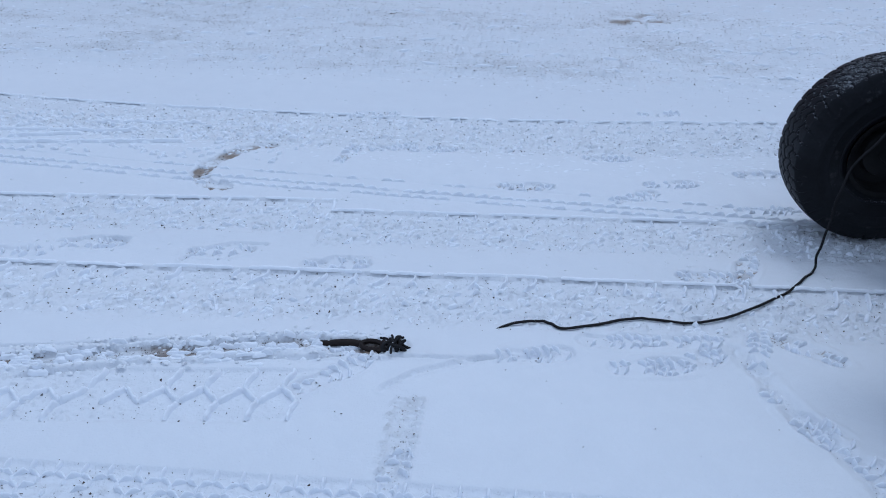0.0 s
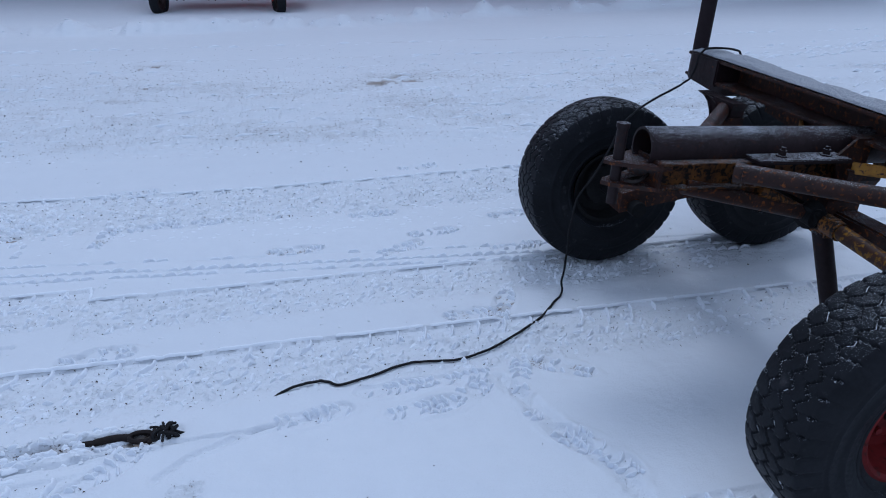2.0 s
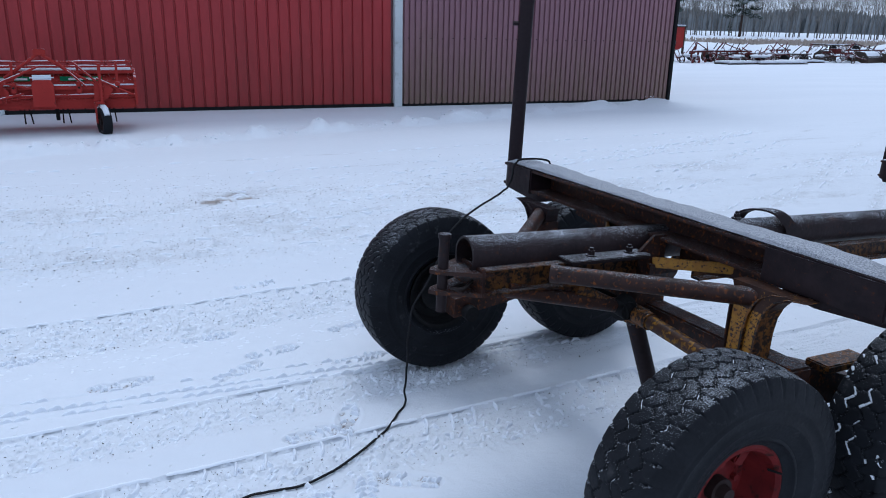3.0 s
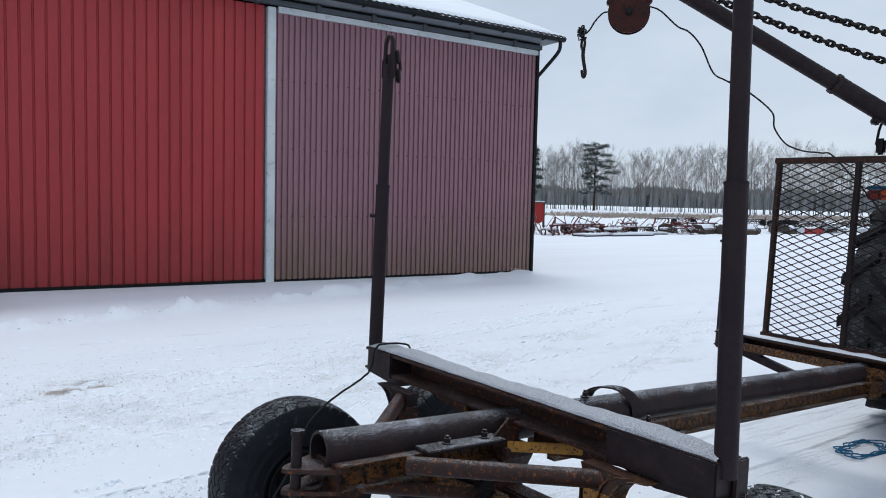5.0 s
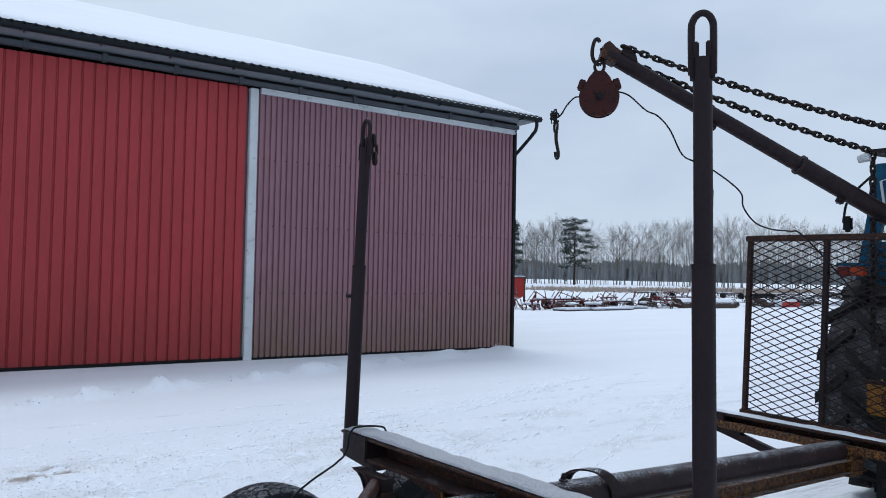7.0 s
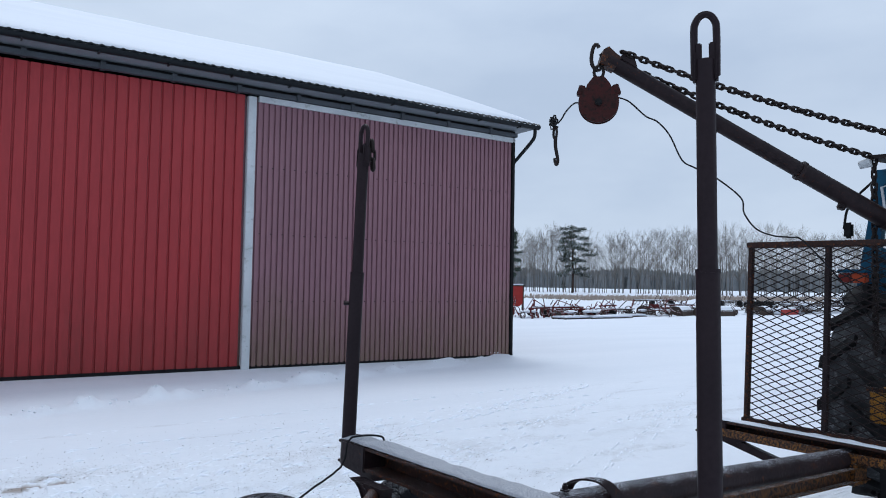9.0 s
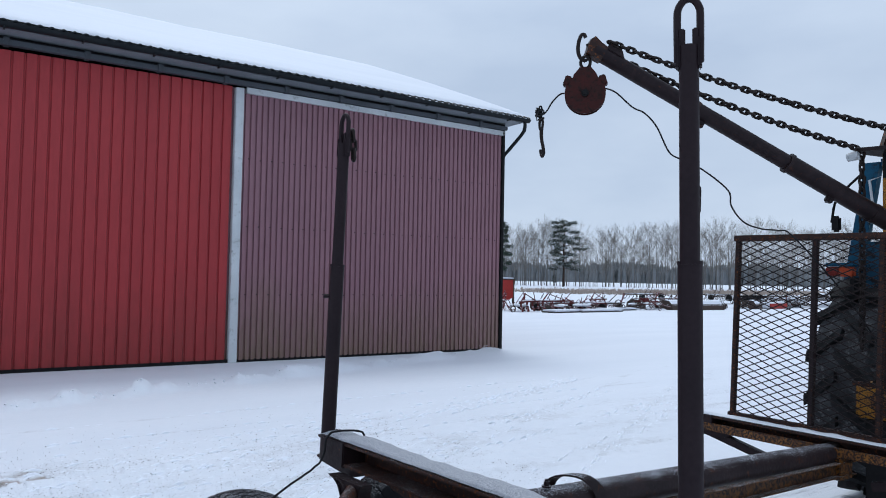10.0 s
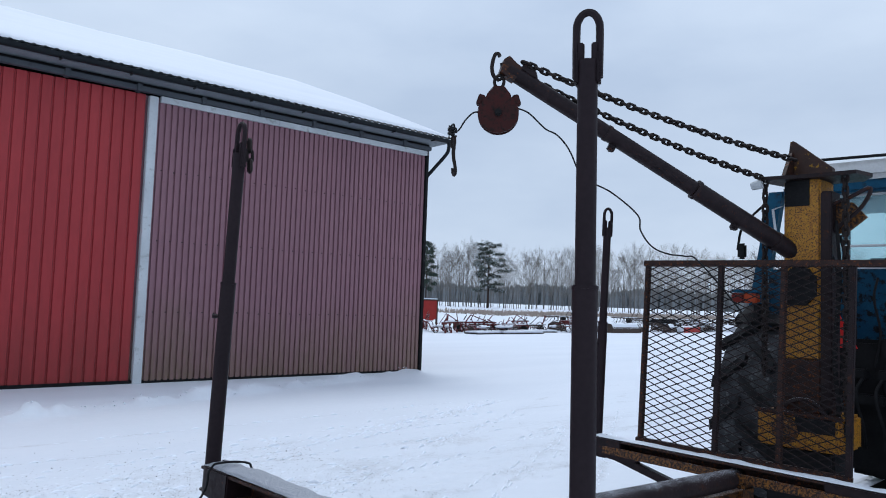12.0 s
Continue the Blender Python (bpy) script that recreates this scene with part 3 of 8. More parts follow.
def footprint(fx, fy, turn, soil=0.15, depth=0.010, size=1.0):
    """A boot print: sole outline pressed in, deeper along one edge, its far rim pushed up."""
    w = window(fx - 0.25, fx + 0.25, fy - 0.25, fy + 0.25)
    x, y = X[w], Y[w]
    a = radians(turn)
    dx, dy = x + 0.5 * (WX[w] - x) - fx, y + 0.5 * (WY[w] - y) - fy
    u = (dx * math.cos(a) + dy * math.sin(a)) / size
    v = (-dx * math.sin(a) + dy * math.cos(a)) / size
    half = 0.046 * np.clip(1 - (np.abs(u) / 0.145) ** 4, 0, 1) ** 0.5 - 0.013 * bumpf(u + 0.045, 0.07)
    luck = int(90 + 113 * abs(fx) + 71 * abs(fy))
    part_of = ramp(lattice(x, y, 0.09, luck), -0.55, 0.1)
    sole = ramp(np.abs(v) - half, 0.005, -0.005) * (np.abs(u) < 0.15) * part_of
    Hh[w] += sole * -depth * (1 + 7 * v) + 0.35 * depth * bumpf(np.hypot(u / 0.165, v / 0.062) - 1, 0.22) * part_of
    tread_map[w] = np.maximum(tread_map[w], 0.6 * sole)
    dirt[w] = np.maximum(dirt[w], sole * np.clip(1.15 * soil * ramp(lattice(x, y, 0.035, luck + 5), -0.35, 0.4) * (0.5 + 0.8 * chips(x, y, 0.012, luck)), 0, 1))


# x, y, heading, how much soil shows
PRINTS = ((-0.945, 3.63, 80, 0.8), (-1.225, 2.525, 12, 0.5), (-0.715, 2.49, 8, 0.4), (0.039, 3.364, 6, 0.8), (0.568, 3.324, 30, 0.5),
          (0.767, 3.50, 12, 0.25), (0.965, 2.70, 70, 0.85), (0.813, 2.62, 5, 0.45), (-0.463, 1.96, 15, 0.08), (0.11, 2.004, 14, 0.2),
          (0.40, 2.13, 6, 0.1), (0.636, 2.157, 4, 0.2), (0.50, 1.998, 12, 0.05), (0.64, 2.04, 30, 0.2), (1.053, 2.184, 150, 0.5),
          (0.89, 2.15, 75, 0.35), (-0.274, 1.38, 80, 0.35), (0.93, 1.815, -58, 0.1), (1.053, 1.69, -58, 0.15), (-0.914, 4.25, 10, 0.3),
          (0.47, 3.786, 5, 0.35), (-1.79, 2.51, 12, 0.35), (0.83, 4.53, 10, 0.2), (-0.548, 1.812, 40, 0.03), (-0.72, 3.77, 30, 0.6),
          (-0.50, 3.775, 10, 0.3), (1.25, 3.70, 10, 0.2), (-2.05, 2.40, 10, 0.1), (1.18, 3.27, 10, 0.15))
for fx, fy, turn, soil in PRINTS:
    footprint(fx, fy, turn, soil)
# sanded driving lane across the yard, worn spots and far wheel lines
lane = ramp(Y - 0.02 * X, 4.75, 5.3) * ramp(Y - 0.02 * X, 8.3, 6.9)
dirt = np.maximum(dirt, lane * (0.13 + 0.14 * lattice(X, Y * 3, 1.1, 91) + 0.16 * lattice(X, Y * 2, 0.25, 92)))
Hh = Hh + lane * near * (0.020 * chips(X * 0.6, Y, 0.085, 93, 0.15) + 0.009 * lattice(X, Y, 0.07, 94))
for sx, sy, sl in ((-1.41, 6.46, 0.5), (0.90, 7.19, 0.55), (-3.4, 7.3, 0.7), (-1.46, 7.87, 0.45)):
    dirt = np.maximum(dirt, 0.62 * bumpf(np.hypot((X - sx) / sl, (Y - sy - 0.05 * (X - sx)) / 0.12), 1.0) * (0.8 + 0.5 * lattice(X * 0.5, Y, 0.10, 95)))
for k, (y0, s) in enumerate(((7.1, 0.04), (7.7, 0.06), (8.2, 0.05), (6.6, 0.03), (5.7, 0.02), (9.0, 0.09))):
    c = Y - (y0 + s * X)
    dirt = np.maximum(dirt, 0.28 * bumpf(c, 0.07) * (0.6 + 0.6 * lattice(X, Y * 2, 0.6, 97 + k)) * ramp(X, 22, 12))
    Hh = Hh - 0.006 * bumpf(c, 0.08)
for k, (x0, y0, s) in enumerate(((2.0, 6.2, 0.42), (3.2, 5.6, 0.48), (2.6, 6.9, 0.36), (4.5, 5.9, 0.55), (5.6, 5.0, 0.62), (3.5, 7.6, 0.30), (6.5, 4.6, 0.7))):
    c = (Y - y0 - s * (X - x0)) / math.hypot(1, s)
    on = ramp(X, x0 - 1.0, x0) * ramp(X, x0 + 9, x0 + 6) * ramp(Y, 3.5, 4.5)
    dirt = np.maximum(dirt, 0.34 * bumpf(c, 0.10) * on * (0.6 + 0.6 * lattice(X, Y * 2, 0.5, 107 + k)))
    Hh = Hh - 0.010 * bumpf(c, 0.10) * on
    tread_map = np.maximum(tread_map, 0.7 * bumpf(c, 0.12) * on)
# the ploughed edge before the barn, drifts and the snow banks behind the machines
EDGE_X, EDGE_Y = [-30, -2.4, 0.82, 1.68, 2.6, 4.7, 7.3, 9.8, 13.0], [9.0, 9.9, 10.5, 10.9, 11.2, 11.75, 12.6, 13.55, 15.0]
edge = np.interp(X, EDGE_X, EDGE_Y)
Hh = Hh + 0.17 * bumpf(Y - edge - 0.10, 0.30) * (0.5 + 0.5 * lattice(X, Y, 0.45, 101) + 0.45 * lattice(X, Y, 0.2, 102) + 0.25 * lattice(X, Y, 0.1, 106)) * ramp(X, 13.5, 11.0)
Hh = Hh + 0.05 * ramp(Y - edge, 0.0, 0.8) * ramp(X, 14, 11) * ramp(Y, 14.3, 13.6)
bank = np.hypot((X - 44) / 26, (Y - 42) / 5.0)
Hh = Hh + ramp(bank, 1.0, 0.3) * (0.55 + 0.5 * lattice(X, Y, 4.5, 103) + 0.2 * lattice(X, Y, 1.5, 104))
Hh = Hh + 0.8 * ramp(np.hypot(X / 1.0 - 66, (Y - 33) * 1.4), 14, 3) * (0.8 + 0.4 * lattice(X, Y, 3.0, 105))
# smears of soil dropped on the lane
for sx, sy, lx, ly in ((-1.455, 7.82, 0.2, 0.1), (0.88, 6.96, 0.36, 0.12), (-1.32, 6.93, 0.1, 0.06)):
    smear = np.exp(-((X - sx) / lx) ** 2 - ((Y - sy - 0.1 * (X - sx)) / ly) ** 2)
    dirt = np.maximum(dirt, ramp(smear * (0.85 + 0.9 * lattice(X, Y * 2.5, 0.07, 111)), 0.2, 0.75) * 0.8)
dirt = np.clip(dirt, 0, 1)
tread_map = np.maximum(tread_map, 0.75 * lane)

# thin ridges of snow left standing between the lugs of tyres and soles
rnd = random.Random(19)
ridge_lines = []


def snow_ridge(pts, w, h, step=0.009):
    """A low rounded ridge along the points, uneven in height, tapering out at its ends."""
    ridge_lines.append((pts, 1.1 * w, 1.3 * h, step))


def lug_row(y_at, x0, x1, spacing, slant, reach, w, h, gap=0.1):
    """Lug marks running out of a track's far wall, the wall's ragged lip, loose dashes further in."""
    x = x0
    while x < x1:
        x += spacing * rnd.uniform(0.96, 1.04)
        if rnd.random() < gap:
            continue
        r = reach * rnd.uniform(0.55, 1.2)
        lean = slant * rnd.uniform(0.6, 1.2) * (1.0 if x < 0.2 else 0.45)
        pts = []
        for i in range(5):
            d = r * i / 4
            xx = x - lean * max(0.0, d - 0.035)
            pts.append((xx, float(y_at(xx)) - d))
        snow_ridge(pts, w, h)
        if rnd.random() < 0.45 and reach > 0.05:
            ex, ey = pts[2]
            snow_ridge([(ex, ey), (ex + 0.022, ey - 0.030)], w * 0.8, h * 0.8)
        if rnd.random() < 0.75 and reach > 0.05:
            d = r + rnd.uniform(0.02, 0.08)
            xx = x - slant * d
            snow_ridge([(xx, float(y_at(xx)) - d), (xx - 0.03, float(y_at(xx)) - d - 0.035)], w * 0.75, h * 0.7)
    x = x0
    while x < x1:
        n = rnd.randint(6, 30)
        snow_ridge([(x + 0.016 * i, float(y_at(x + 0.016 * i)) + 0.008 + rnd.uniform(-0.0015, 0.0015)) for i in range(n)], 0.0075, rnd.uniform(0.002, 0.0045), 0.02)
        x += 0.016 * n + rnd.uniform(0.0, 0.05)


lug_row(track_a, -3.0, 2.6, 0.119, 0.75, 0.105, 0.0062, 0.0100)
lug_row(track_b, -3.2, -0.90, 0.132, 0.45, 0.06, 0.0062, 0.0095)
lug_row(track_b, -0.84, 2.6, 0.132, 0.6, 0.035, 0.006, 0.008, 0.35)
lug_row(track_c, -3.6, 2.6, 0.17, 0.9, 0.03, 0.009, 0.010, 0.3)
# scattered flakes inside the tracks
for y_at, width in ((track_a, 0.32), (track_b, 0.30), (track_c, 0.5)):
    for _ in range(620):
        x = rnd.uniform(-3.0, 2.2)
        y = float(y_at(x)) - rnd.uniform(0.04, width)
        a = rnd.gauss(0.8, 0.7)
        s = rnd.uniform(0.006, 0.022)
        snow_ridge([(x - s * math.cos(a), y - s * math.sin(a)), (x + s * math.cos(a), y + s * math.sin(a))], rnd.uniform(0.004, 0.009), rnd.uniform(0.003, 0.008))
# zigzag and branches of the tractor tread
for k in range(-25, -4):
    o, s, amp = 0.1245 * k - 0.066, 0.1245, 0.033

    def at(x, c):
        return x - 0.08 * c, tread_mid(x) + c
    whole = 1.0 if k > -9 else 0.62
    for line in (((o - s / 2, -amp), (o, amp)), ((o, amp), (o + s / 2, -amp)), ((o, amp), (o + 0.004, amp + 0.035), (o + 0.020, 0.10), (o + 0.018, 0.128)),
                 ((o + s / 2, -amp), (o + s / 2 - 0.014, -amp - 0.035), (o + s / 2 - 0.016, -0.115))):
        if rnd.random() < whole and line[0][0] < -0.60:
            snow_ridge([at(*p) for p in line], 0.0075, 0.0115)
# rows of the lorry tread: upright lugs, then zigzags hung between them, more and more broken
for k in range(int(-2.3 / 0.076), int(2.1 / 0.076)):
    x = 0.076 * k

    def on(xx, c):
        return xx - 0.04 * c, lorry_edge(xx) + c
    if rnd.random() < 0.92:
        snow_ridge([on(x, 0.004), on(x, -0.036)], 0.0050, 0.0090)
    for row_, keep in enumerate((0.95, 0.75, 0.5, 0.25)):
        x_, c = x + 0.038 * (row_ % 2), -0.034 - 0.042 * row_
        for side in (-1, 1):
            if rnd.random() < keep:
                snow_ridge([on(x_, c), on(x_ + side * 0.024, c - 0.007), on(x_ + side * 0.038, c - 0.018)], 0.0052, 0.0092)
        if rnd.random() < keep - 0.1:
            snow_ridge([on(x_ + 0.038, c - 0.018), on(x_ + 0.038, c - 0.040)], 0.0046, 0.0085)
# broken tread lines of the lane and of the tracks running off towards the gate
for y0, s, x0, x1 in ((5.35, 0.02, -5.5, 4.0), (5.7, 0.02, -5.5, 4.0), (6.05, 0.03, -5.5, 5.0), (6.6, 0.03, -6.0, 6.0), (7.1, 0.04, -6.0, 8.0), (7.7, 0.06, -6.0, 9.0), (8.2, 0.05, -6.0, 9.0), (9.0, 0.09, -4.0, 9.0),
                      (4.5, 0.30, 2.2, 9.0), (4.9, 0.36, 2.0, 9.5), (5.0, 0.22, 2.0, 9.5), (5.75, 0.40, 1.4, 9.5), (6.3, 0.33, 1.0, 10.0), (6.95, 0.28, 1.0, 10.0), (3.0, 0.42, 3.4, 9.5), (2.2, 0.5, 4.2, 10.0),
                      (5.36, 0.42, 1.2, 9.5), (4.06, 0.48, 2.4, 9.5), (5.96, 0.36, 1.8, 9.5), (3.42, 0.55, 3.6, 10.0), (1.53, 0.62, 4.8, 10.5), (6.55, 0.30, 2.6, 10.0), (0.05, 0.70, 5.6, 11.0)):
    x = x0
    while x < x1:
        d = rnd.uniform(0.03, 0.16)
        far = 1 + 0.09 * math.hypot(x, y0 + s * x)
        y = y0 + s * x + rnd.uniform(-0.02, 0.02)
        if rnd.random() < 0.7:
            snow_ridge([(x, y), (x + d, y + s * d + rnd.uniform(-0.01, 0.02))], 0.006 * far, 0.006 * far, 0.05)
        if rnd.random() < 0.25:
            snow_ridge([(x, y - 0.1), (x + 0.6 * d, y - 0.1 + 0.5 * d)], 0.005 * far, 0.005 * far, 0.05)
        x += d + rnd.uniform(0.02, 0.12)
# lumps left by the traffic on the lane and in the worn strip beside it
for _ in range(3600):
    x, y = rnd.uniform(-5.5, 4.5), rnd.choice((rnd.uniform(4.85, 7.6), rnd.uniform(3.55, 4.2)))
    a, s = rnd.gauss(0.15, 0.5), rnd.uniform(0.008, 0.035)
    snow_ridge([(x, y), (x + s * math.cos(a), y + s * math.sin(a))], rnd.uniform(0.006, 0.013), rnd.uniform(0.004, 0.010), 0.03)
# chevrons of the widest tyre
for k in range(-10, 9):
    x = 0.215 * k + 0.03
    y = lorry_edge(x)
    snow_ridge([(x + 0.05, y - 0.245), (x, y - 0.33), (x + 0.025, y - 0.44)], 0.010, 0.011)
    snow_ridge([(x, y - 0.33), (x - 0.045, y - 0.36)], 0.009, 0.009)
# straight scratches, the ragged snow beside them
for ax, ay, bx, by in ((-2.95, 3.46, -1.893, 3.646), (-2.894, 3.554, -2.502, 3.673), (-3.41, 3.427, -3.06, 3.512), (-3.215, 3.18, -3.006, 3.26), (-3.3, 3.60, -2.2, 3.78), (-2.6, 3.86, -1.9, 3.96)):
    n = 14
    groove([(ax, ay - 0.012), (bx, by - 0.012)], 0.012, 0.010, 0.0, 0.2)
    snow_ridge([(ax + (bx - ax) * i / n, ay + (by - ay) * i / n + 0.003 * math.sin(i * 2.1)) for i in range(n + 1)], 0.009, 0.009, 0.02)
for _ in range(380):
    x, y = rnd.uniform(-3.5, -1.2), rnd.uniform(3.4, 4.0)
    a, s = rnd.gauss(0.3, 0.5), rnd.uniform(0.01, 0.05)
    snow_ridge([(x, y), (x + s * math.cos(a), y + s * math.sin(a))], rnd.uniform(0.005, 0.010), rnd.uniform(0.004, 0.011))
# snow dragged along the furrow of the hook
for _ in range(260):
    x = rnd.uniform(-2.4, -0.5)
    y = float(np.interp(x, [p[0] for p in FURROW], [p[1] for p in FURROW])) + rnd.gauss(0, 0.030)
    s = rnd.uniform(0.015, 0.07)
    snow_ridge([(x, y), (x + s, y + 0.225 * s + rnd.uniform(-0.004, 0.004))], rnd.uniform(0.004, 0.010), rnd.uniform(0.003, 0.010))
# notched double marks
for off, w in ((0.0, 0.0055), (0.062, 0.0055), (-0.10, 0.005)):
    x = -3.3
    while x < 2.4:
        if rnd.random() < (0.9 if off >= 0 else 0.45):
            y = float(pair_line(x)) - off + rnd.uniform(-0.002, 0.002)
            snow_ridge([(x, y - 0.005), (x + 0.042, y + 0.005), (x + 0.060, y - 0.004)], w, rnd.uniform(0.005, 0.009))
        x += 0.062
# lug pattern of the boot soles
for fx, fy, turn, soil in PRINTS:
    a = radians(turn)

    def sole_at(p):
        return fx + p[0] * math.cos(a) - p[1] * math.sin(a), fy + p[0] * math.sin(a) + p[1] * math.cos(a)
    for i in range(8):
        u = -0.120 + 0.034 * i
        if abs(u + 0.045) < 0.016:
            continue
        hw = 0.044 * max(0.0, 1 - (abs(u) / 0.145) ** 4) ** 0.5 - (0.010 if -0.09 < u < 0.0 else 0.0)
        for s in (-1, 1):
            if rnd.random() < 0.22:
                continue
            snow_ridge([sole_at(p) for p in ((u - 0.012, s * hw), (u + 0.004, s * hw * 0.45), (u + 0.008, s * 0.002))], 0.0046, 0.0100)
            if rnd.random() < 0.6:
                snow_ridge([sole_at(p) for p in ((u - 0.004, s * hw * 0.55), (u + 0.026, s * hw * 0.55))], 0.0042, 0.0085)

nx, ny = X.shape
ground_mesh = bpy.data.meshes.new("ground")
co = np.stack([X, Y, Hh], -1).reshape(-1, 3).astype(np.float32)
ids = np.arange(nx * ny).reshape(nx, ny)
quads = np.stack([ids[:-1, :-1], ids[1:, :-1], ids[1:, 1:], ids[:-1, 1:]], -1).reshape(-1, 4)
ground_mesh.vertices.add(len(co))
ground_mesh.vertices.foreach_set("co", co.ravel())
ground_mesh.loops.add(quads.size)
ground_mesh.loops.foreach_set("vertex_index", quads.ravel().astype(np.int32))
ground_mesh.polygons.add(len(quads))
ground_mesh.polygons.foreach_set("loop_start", np.arange(0, quads.size, 4, dtype=np.int32))
ground_mesh.update(calc_edges=True)
ground_mesh.polygons.foreach_set("use_smooth", np.ones(len(quads), dtype=bool))
ground_mesh.attributes.new("dirt", "FLOAT", "POINT").data.foreach_set("value", dirt.ravel().astype(np.float32))
ground_mesh.attributes.new("tread", "FLOAT", "POINT").data.foreach_set("value", tread_map.ravel().astype(np.float32))
ground_mesh.materials.append(M["snow"])
tagged(new("ground", ground_mesh), "snow-covered farmyard with wheel tracks, boot prints and sand", "ground", kind="structure")


def height(x, y):
    i = min(max(int(np.searchsorted(GX, x)), 0), nx - 1)
    j = min(max(int(np.searchsorted(GY, y)), 0), ny - 1)
    return float(Hh[i, j])


def ground_at(x, y):
    i, j = np.clip(np.searchsorted(GX, x) - 1, 0, nx - 2), np.clip(np.searchsorted(GY, y) - 1, 0, ny - 2)
    a, b = (x - GX[i]) / (GX[i + 1] - GX[i]), (y - GY[j]) / (GY[j + 1] - GY[j])
    return float((Hh[i, j] * (1 - a) + Hh[i + 1, j] * a) * (1 - b) + (Hh[i, j + 1] * (1 - a) + Hh[i + 1, j + 1] * a) * b)


verts, faces = [], []
for pts, w, h, step in ridge_lines:
    line = []
    for (ax, ay), (bx, by) in zip(pts, pts[1:]):
        n = max(1, int(math.hypot(bx - ax, by - ay) / step))
        line += [(ax + (bx - ax) * i / n, ay + (by - ay) * i / n) for i in range(n)]
    line.append(pts[-1])
    for i, (x, y) in enumerate(line):
        p, q = line[max(0, i - 1)], line[min(len(line) - 1, i + 1)]
        dx, dy = q[0] - p[0], q[1] - p[1]
        s = max(math.hypot(dx, dy), 1e-6)
        px, py = -dy / s, dx / s
        end = 0.15 if i in (0, len(line) - 1) else 1.0
        ww, hh = w * rnd.uniform(0.85, 1.15) * (0.7 + 0.3 * end), 1.5 * h * rnd.uniform(0.8, 1.2) * end
        x, y = x + rnd.uniform(-0.0008, 0.0008), y + rnd.uniform(-0.0008, 0.0008)
        z = ground_at(x, y)
        k = len(verts)
        verts.extend((x + px * ww * f, y + py * ww * f, z + g) for f, g in ((1.15, -0.004), (0.62, 0.74 * hh), (0.0, hh), (-0.62, 0.74 * hh), (-1.15, -0.004)))
        if i:
            faces.extend([(k - 5 + j, k + j, k + 1 + j, k - 4 + j) for j in range(4)])
ridge_mesh = bpy.data.meshes.new("snow_ridges")
ridge_mesh.from_pydata(verts, [], faces)
ridge_mesh.polygons.foreach_set("use_smooth", [True] * len(faces))
ridge_mesh.materials.append(M["loose_snow"])
tagged(new("snow_ridges", ridge_mesh), "thin white ridges of pressed snow in tyre tracks and boot prints", "snow", kind="stuff")

# grit strewn on the lane and in the tracks
rnd = random.Random(7)
verts, faces = [], []


def crumb(x, y, z, r):
    k = len(verts)
    pts = [Vector((rnd.uniform(-1, 1), rnd.uniform(-1, 1), rnd.uniform(-0.4, 0.8))).normalized() * r * rnd.uniform(0.6, 1.2) for _ in range(4)]
    verts.extend((x + p.x, y + p.y, z + p.z) for p in pts)
    faces.extend(((k, k + 1, k + 2), (k, k + 2, k + 3), (k, k + 3, k + 1), (k + 1, k + 3, k + 2)))


def strewn(count, xs, ys, keep):
    for _ in range(count):
        x, y = rnd.uniform(*xs), rnd.uniform(*ys)
        i, j = int(np.searchsorted(GX, x)), int(np.searchsorted(GY, y))
        if rnd.random() < keep + 1.4 * float(dirt[i, j]) + 0.15 * float(tread_map[i, j]):
            crumb(x, y, float(Hh[i, j]) + 0.001, rnd.choice((0.002, 0.002, 0.0025, 0.003, 0.003, 0.004, 0.0055)) * (1 + 0.06 * y))


strewn(70000, (-3.5, 2.5), (1.0, 4.7), 0.002)
strewn(90000, (-6.5, 5.0), (4.7, 8.8), 0.025)
strewn(2500, (1.0, 9.0), (4.0, 9.5), 0.03)
strewn(6000, (-2.2, -0.4), (1.0, 2.0), 0.01)
grit_mesh = bpy.data.meshes.new("grit")
grit_mesh.from_pydata(verts, [], faces)
grit_mesh.materials.append(M["grit"])
tagged(new("grit", grit_mesh), "dark sand grains and small stones strewn on the snow", "grit", kind="stuff")

# loose snow: crumbs along the ploughed edge, beside the furrow and the prints
verts, faces = [], []
ico = bmesh.new()
bmesh.ops.create_icosphere(ico, subdivisions=1, radius=1.0)
ico_v, ico_f = [v.co.copy() for v in ico.verts], [[v.index for v in f.verts] for f in ico.faces]
ico.free()


def clod(x, y, z, r):
    k = len(verts)
    q = Euler((rnd.uniform(0, 6), rnd.uniform(0, 6), rnd.uniform(0, 6))).to_matrix()
    for p in ico_v:
        p = q @ (p * r * rnd.uniform(0.5, 1.25))
        verts.append((x + p.x, y + p.y, z + 0.6 * p.z + 0.2 * r))
    faces.extend([[k + i for i in f] for f in ico_f])


for _ in range(600):
    x = rnd.uniform(-6, 11.5)
    y = float(np.interp(x, EDGE_X, EDGE_Y)) + rnd.gauss(0.12, 0.16)
    r = rnd.choice((0.008, 0.010, 0.012, 0.016, 0.018, 0.02)) * rnd.uniform(0.7, 1.3)
    clod(x, y, height(x, y) - 0.5 * r, r)
crumb_mesh = bpy.data.meshes.new("edge_crumbs")
crumb_mesh.from_pydata(verts, [], faces)
crumb_mesh.materials.append(M["loose_snow"])
crumb_mesh.polygons.foreach_set("use_smooth", [True] * len(faces))
tagged(new("edge_crumbs", crumb_mesh), "soft white crumbs along the ploughed snow edge", "snow", kind="stuff")
verts, faces = [], []
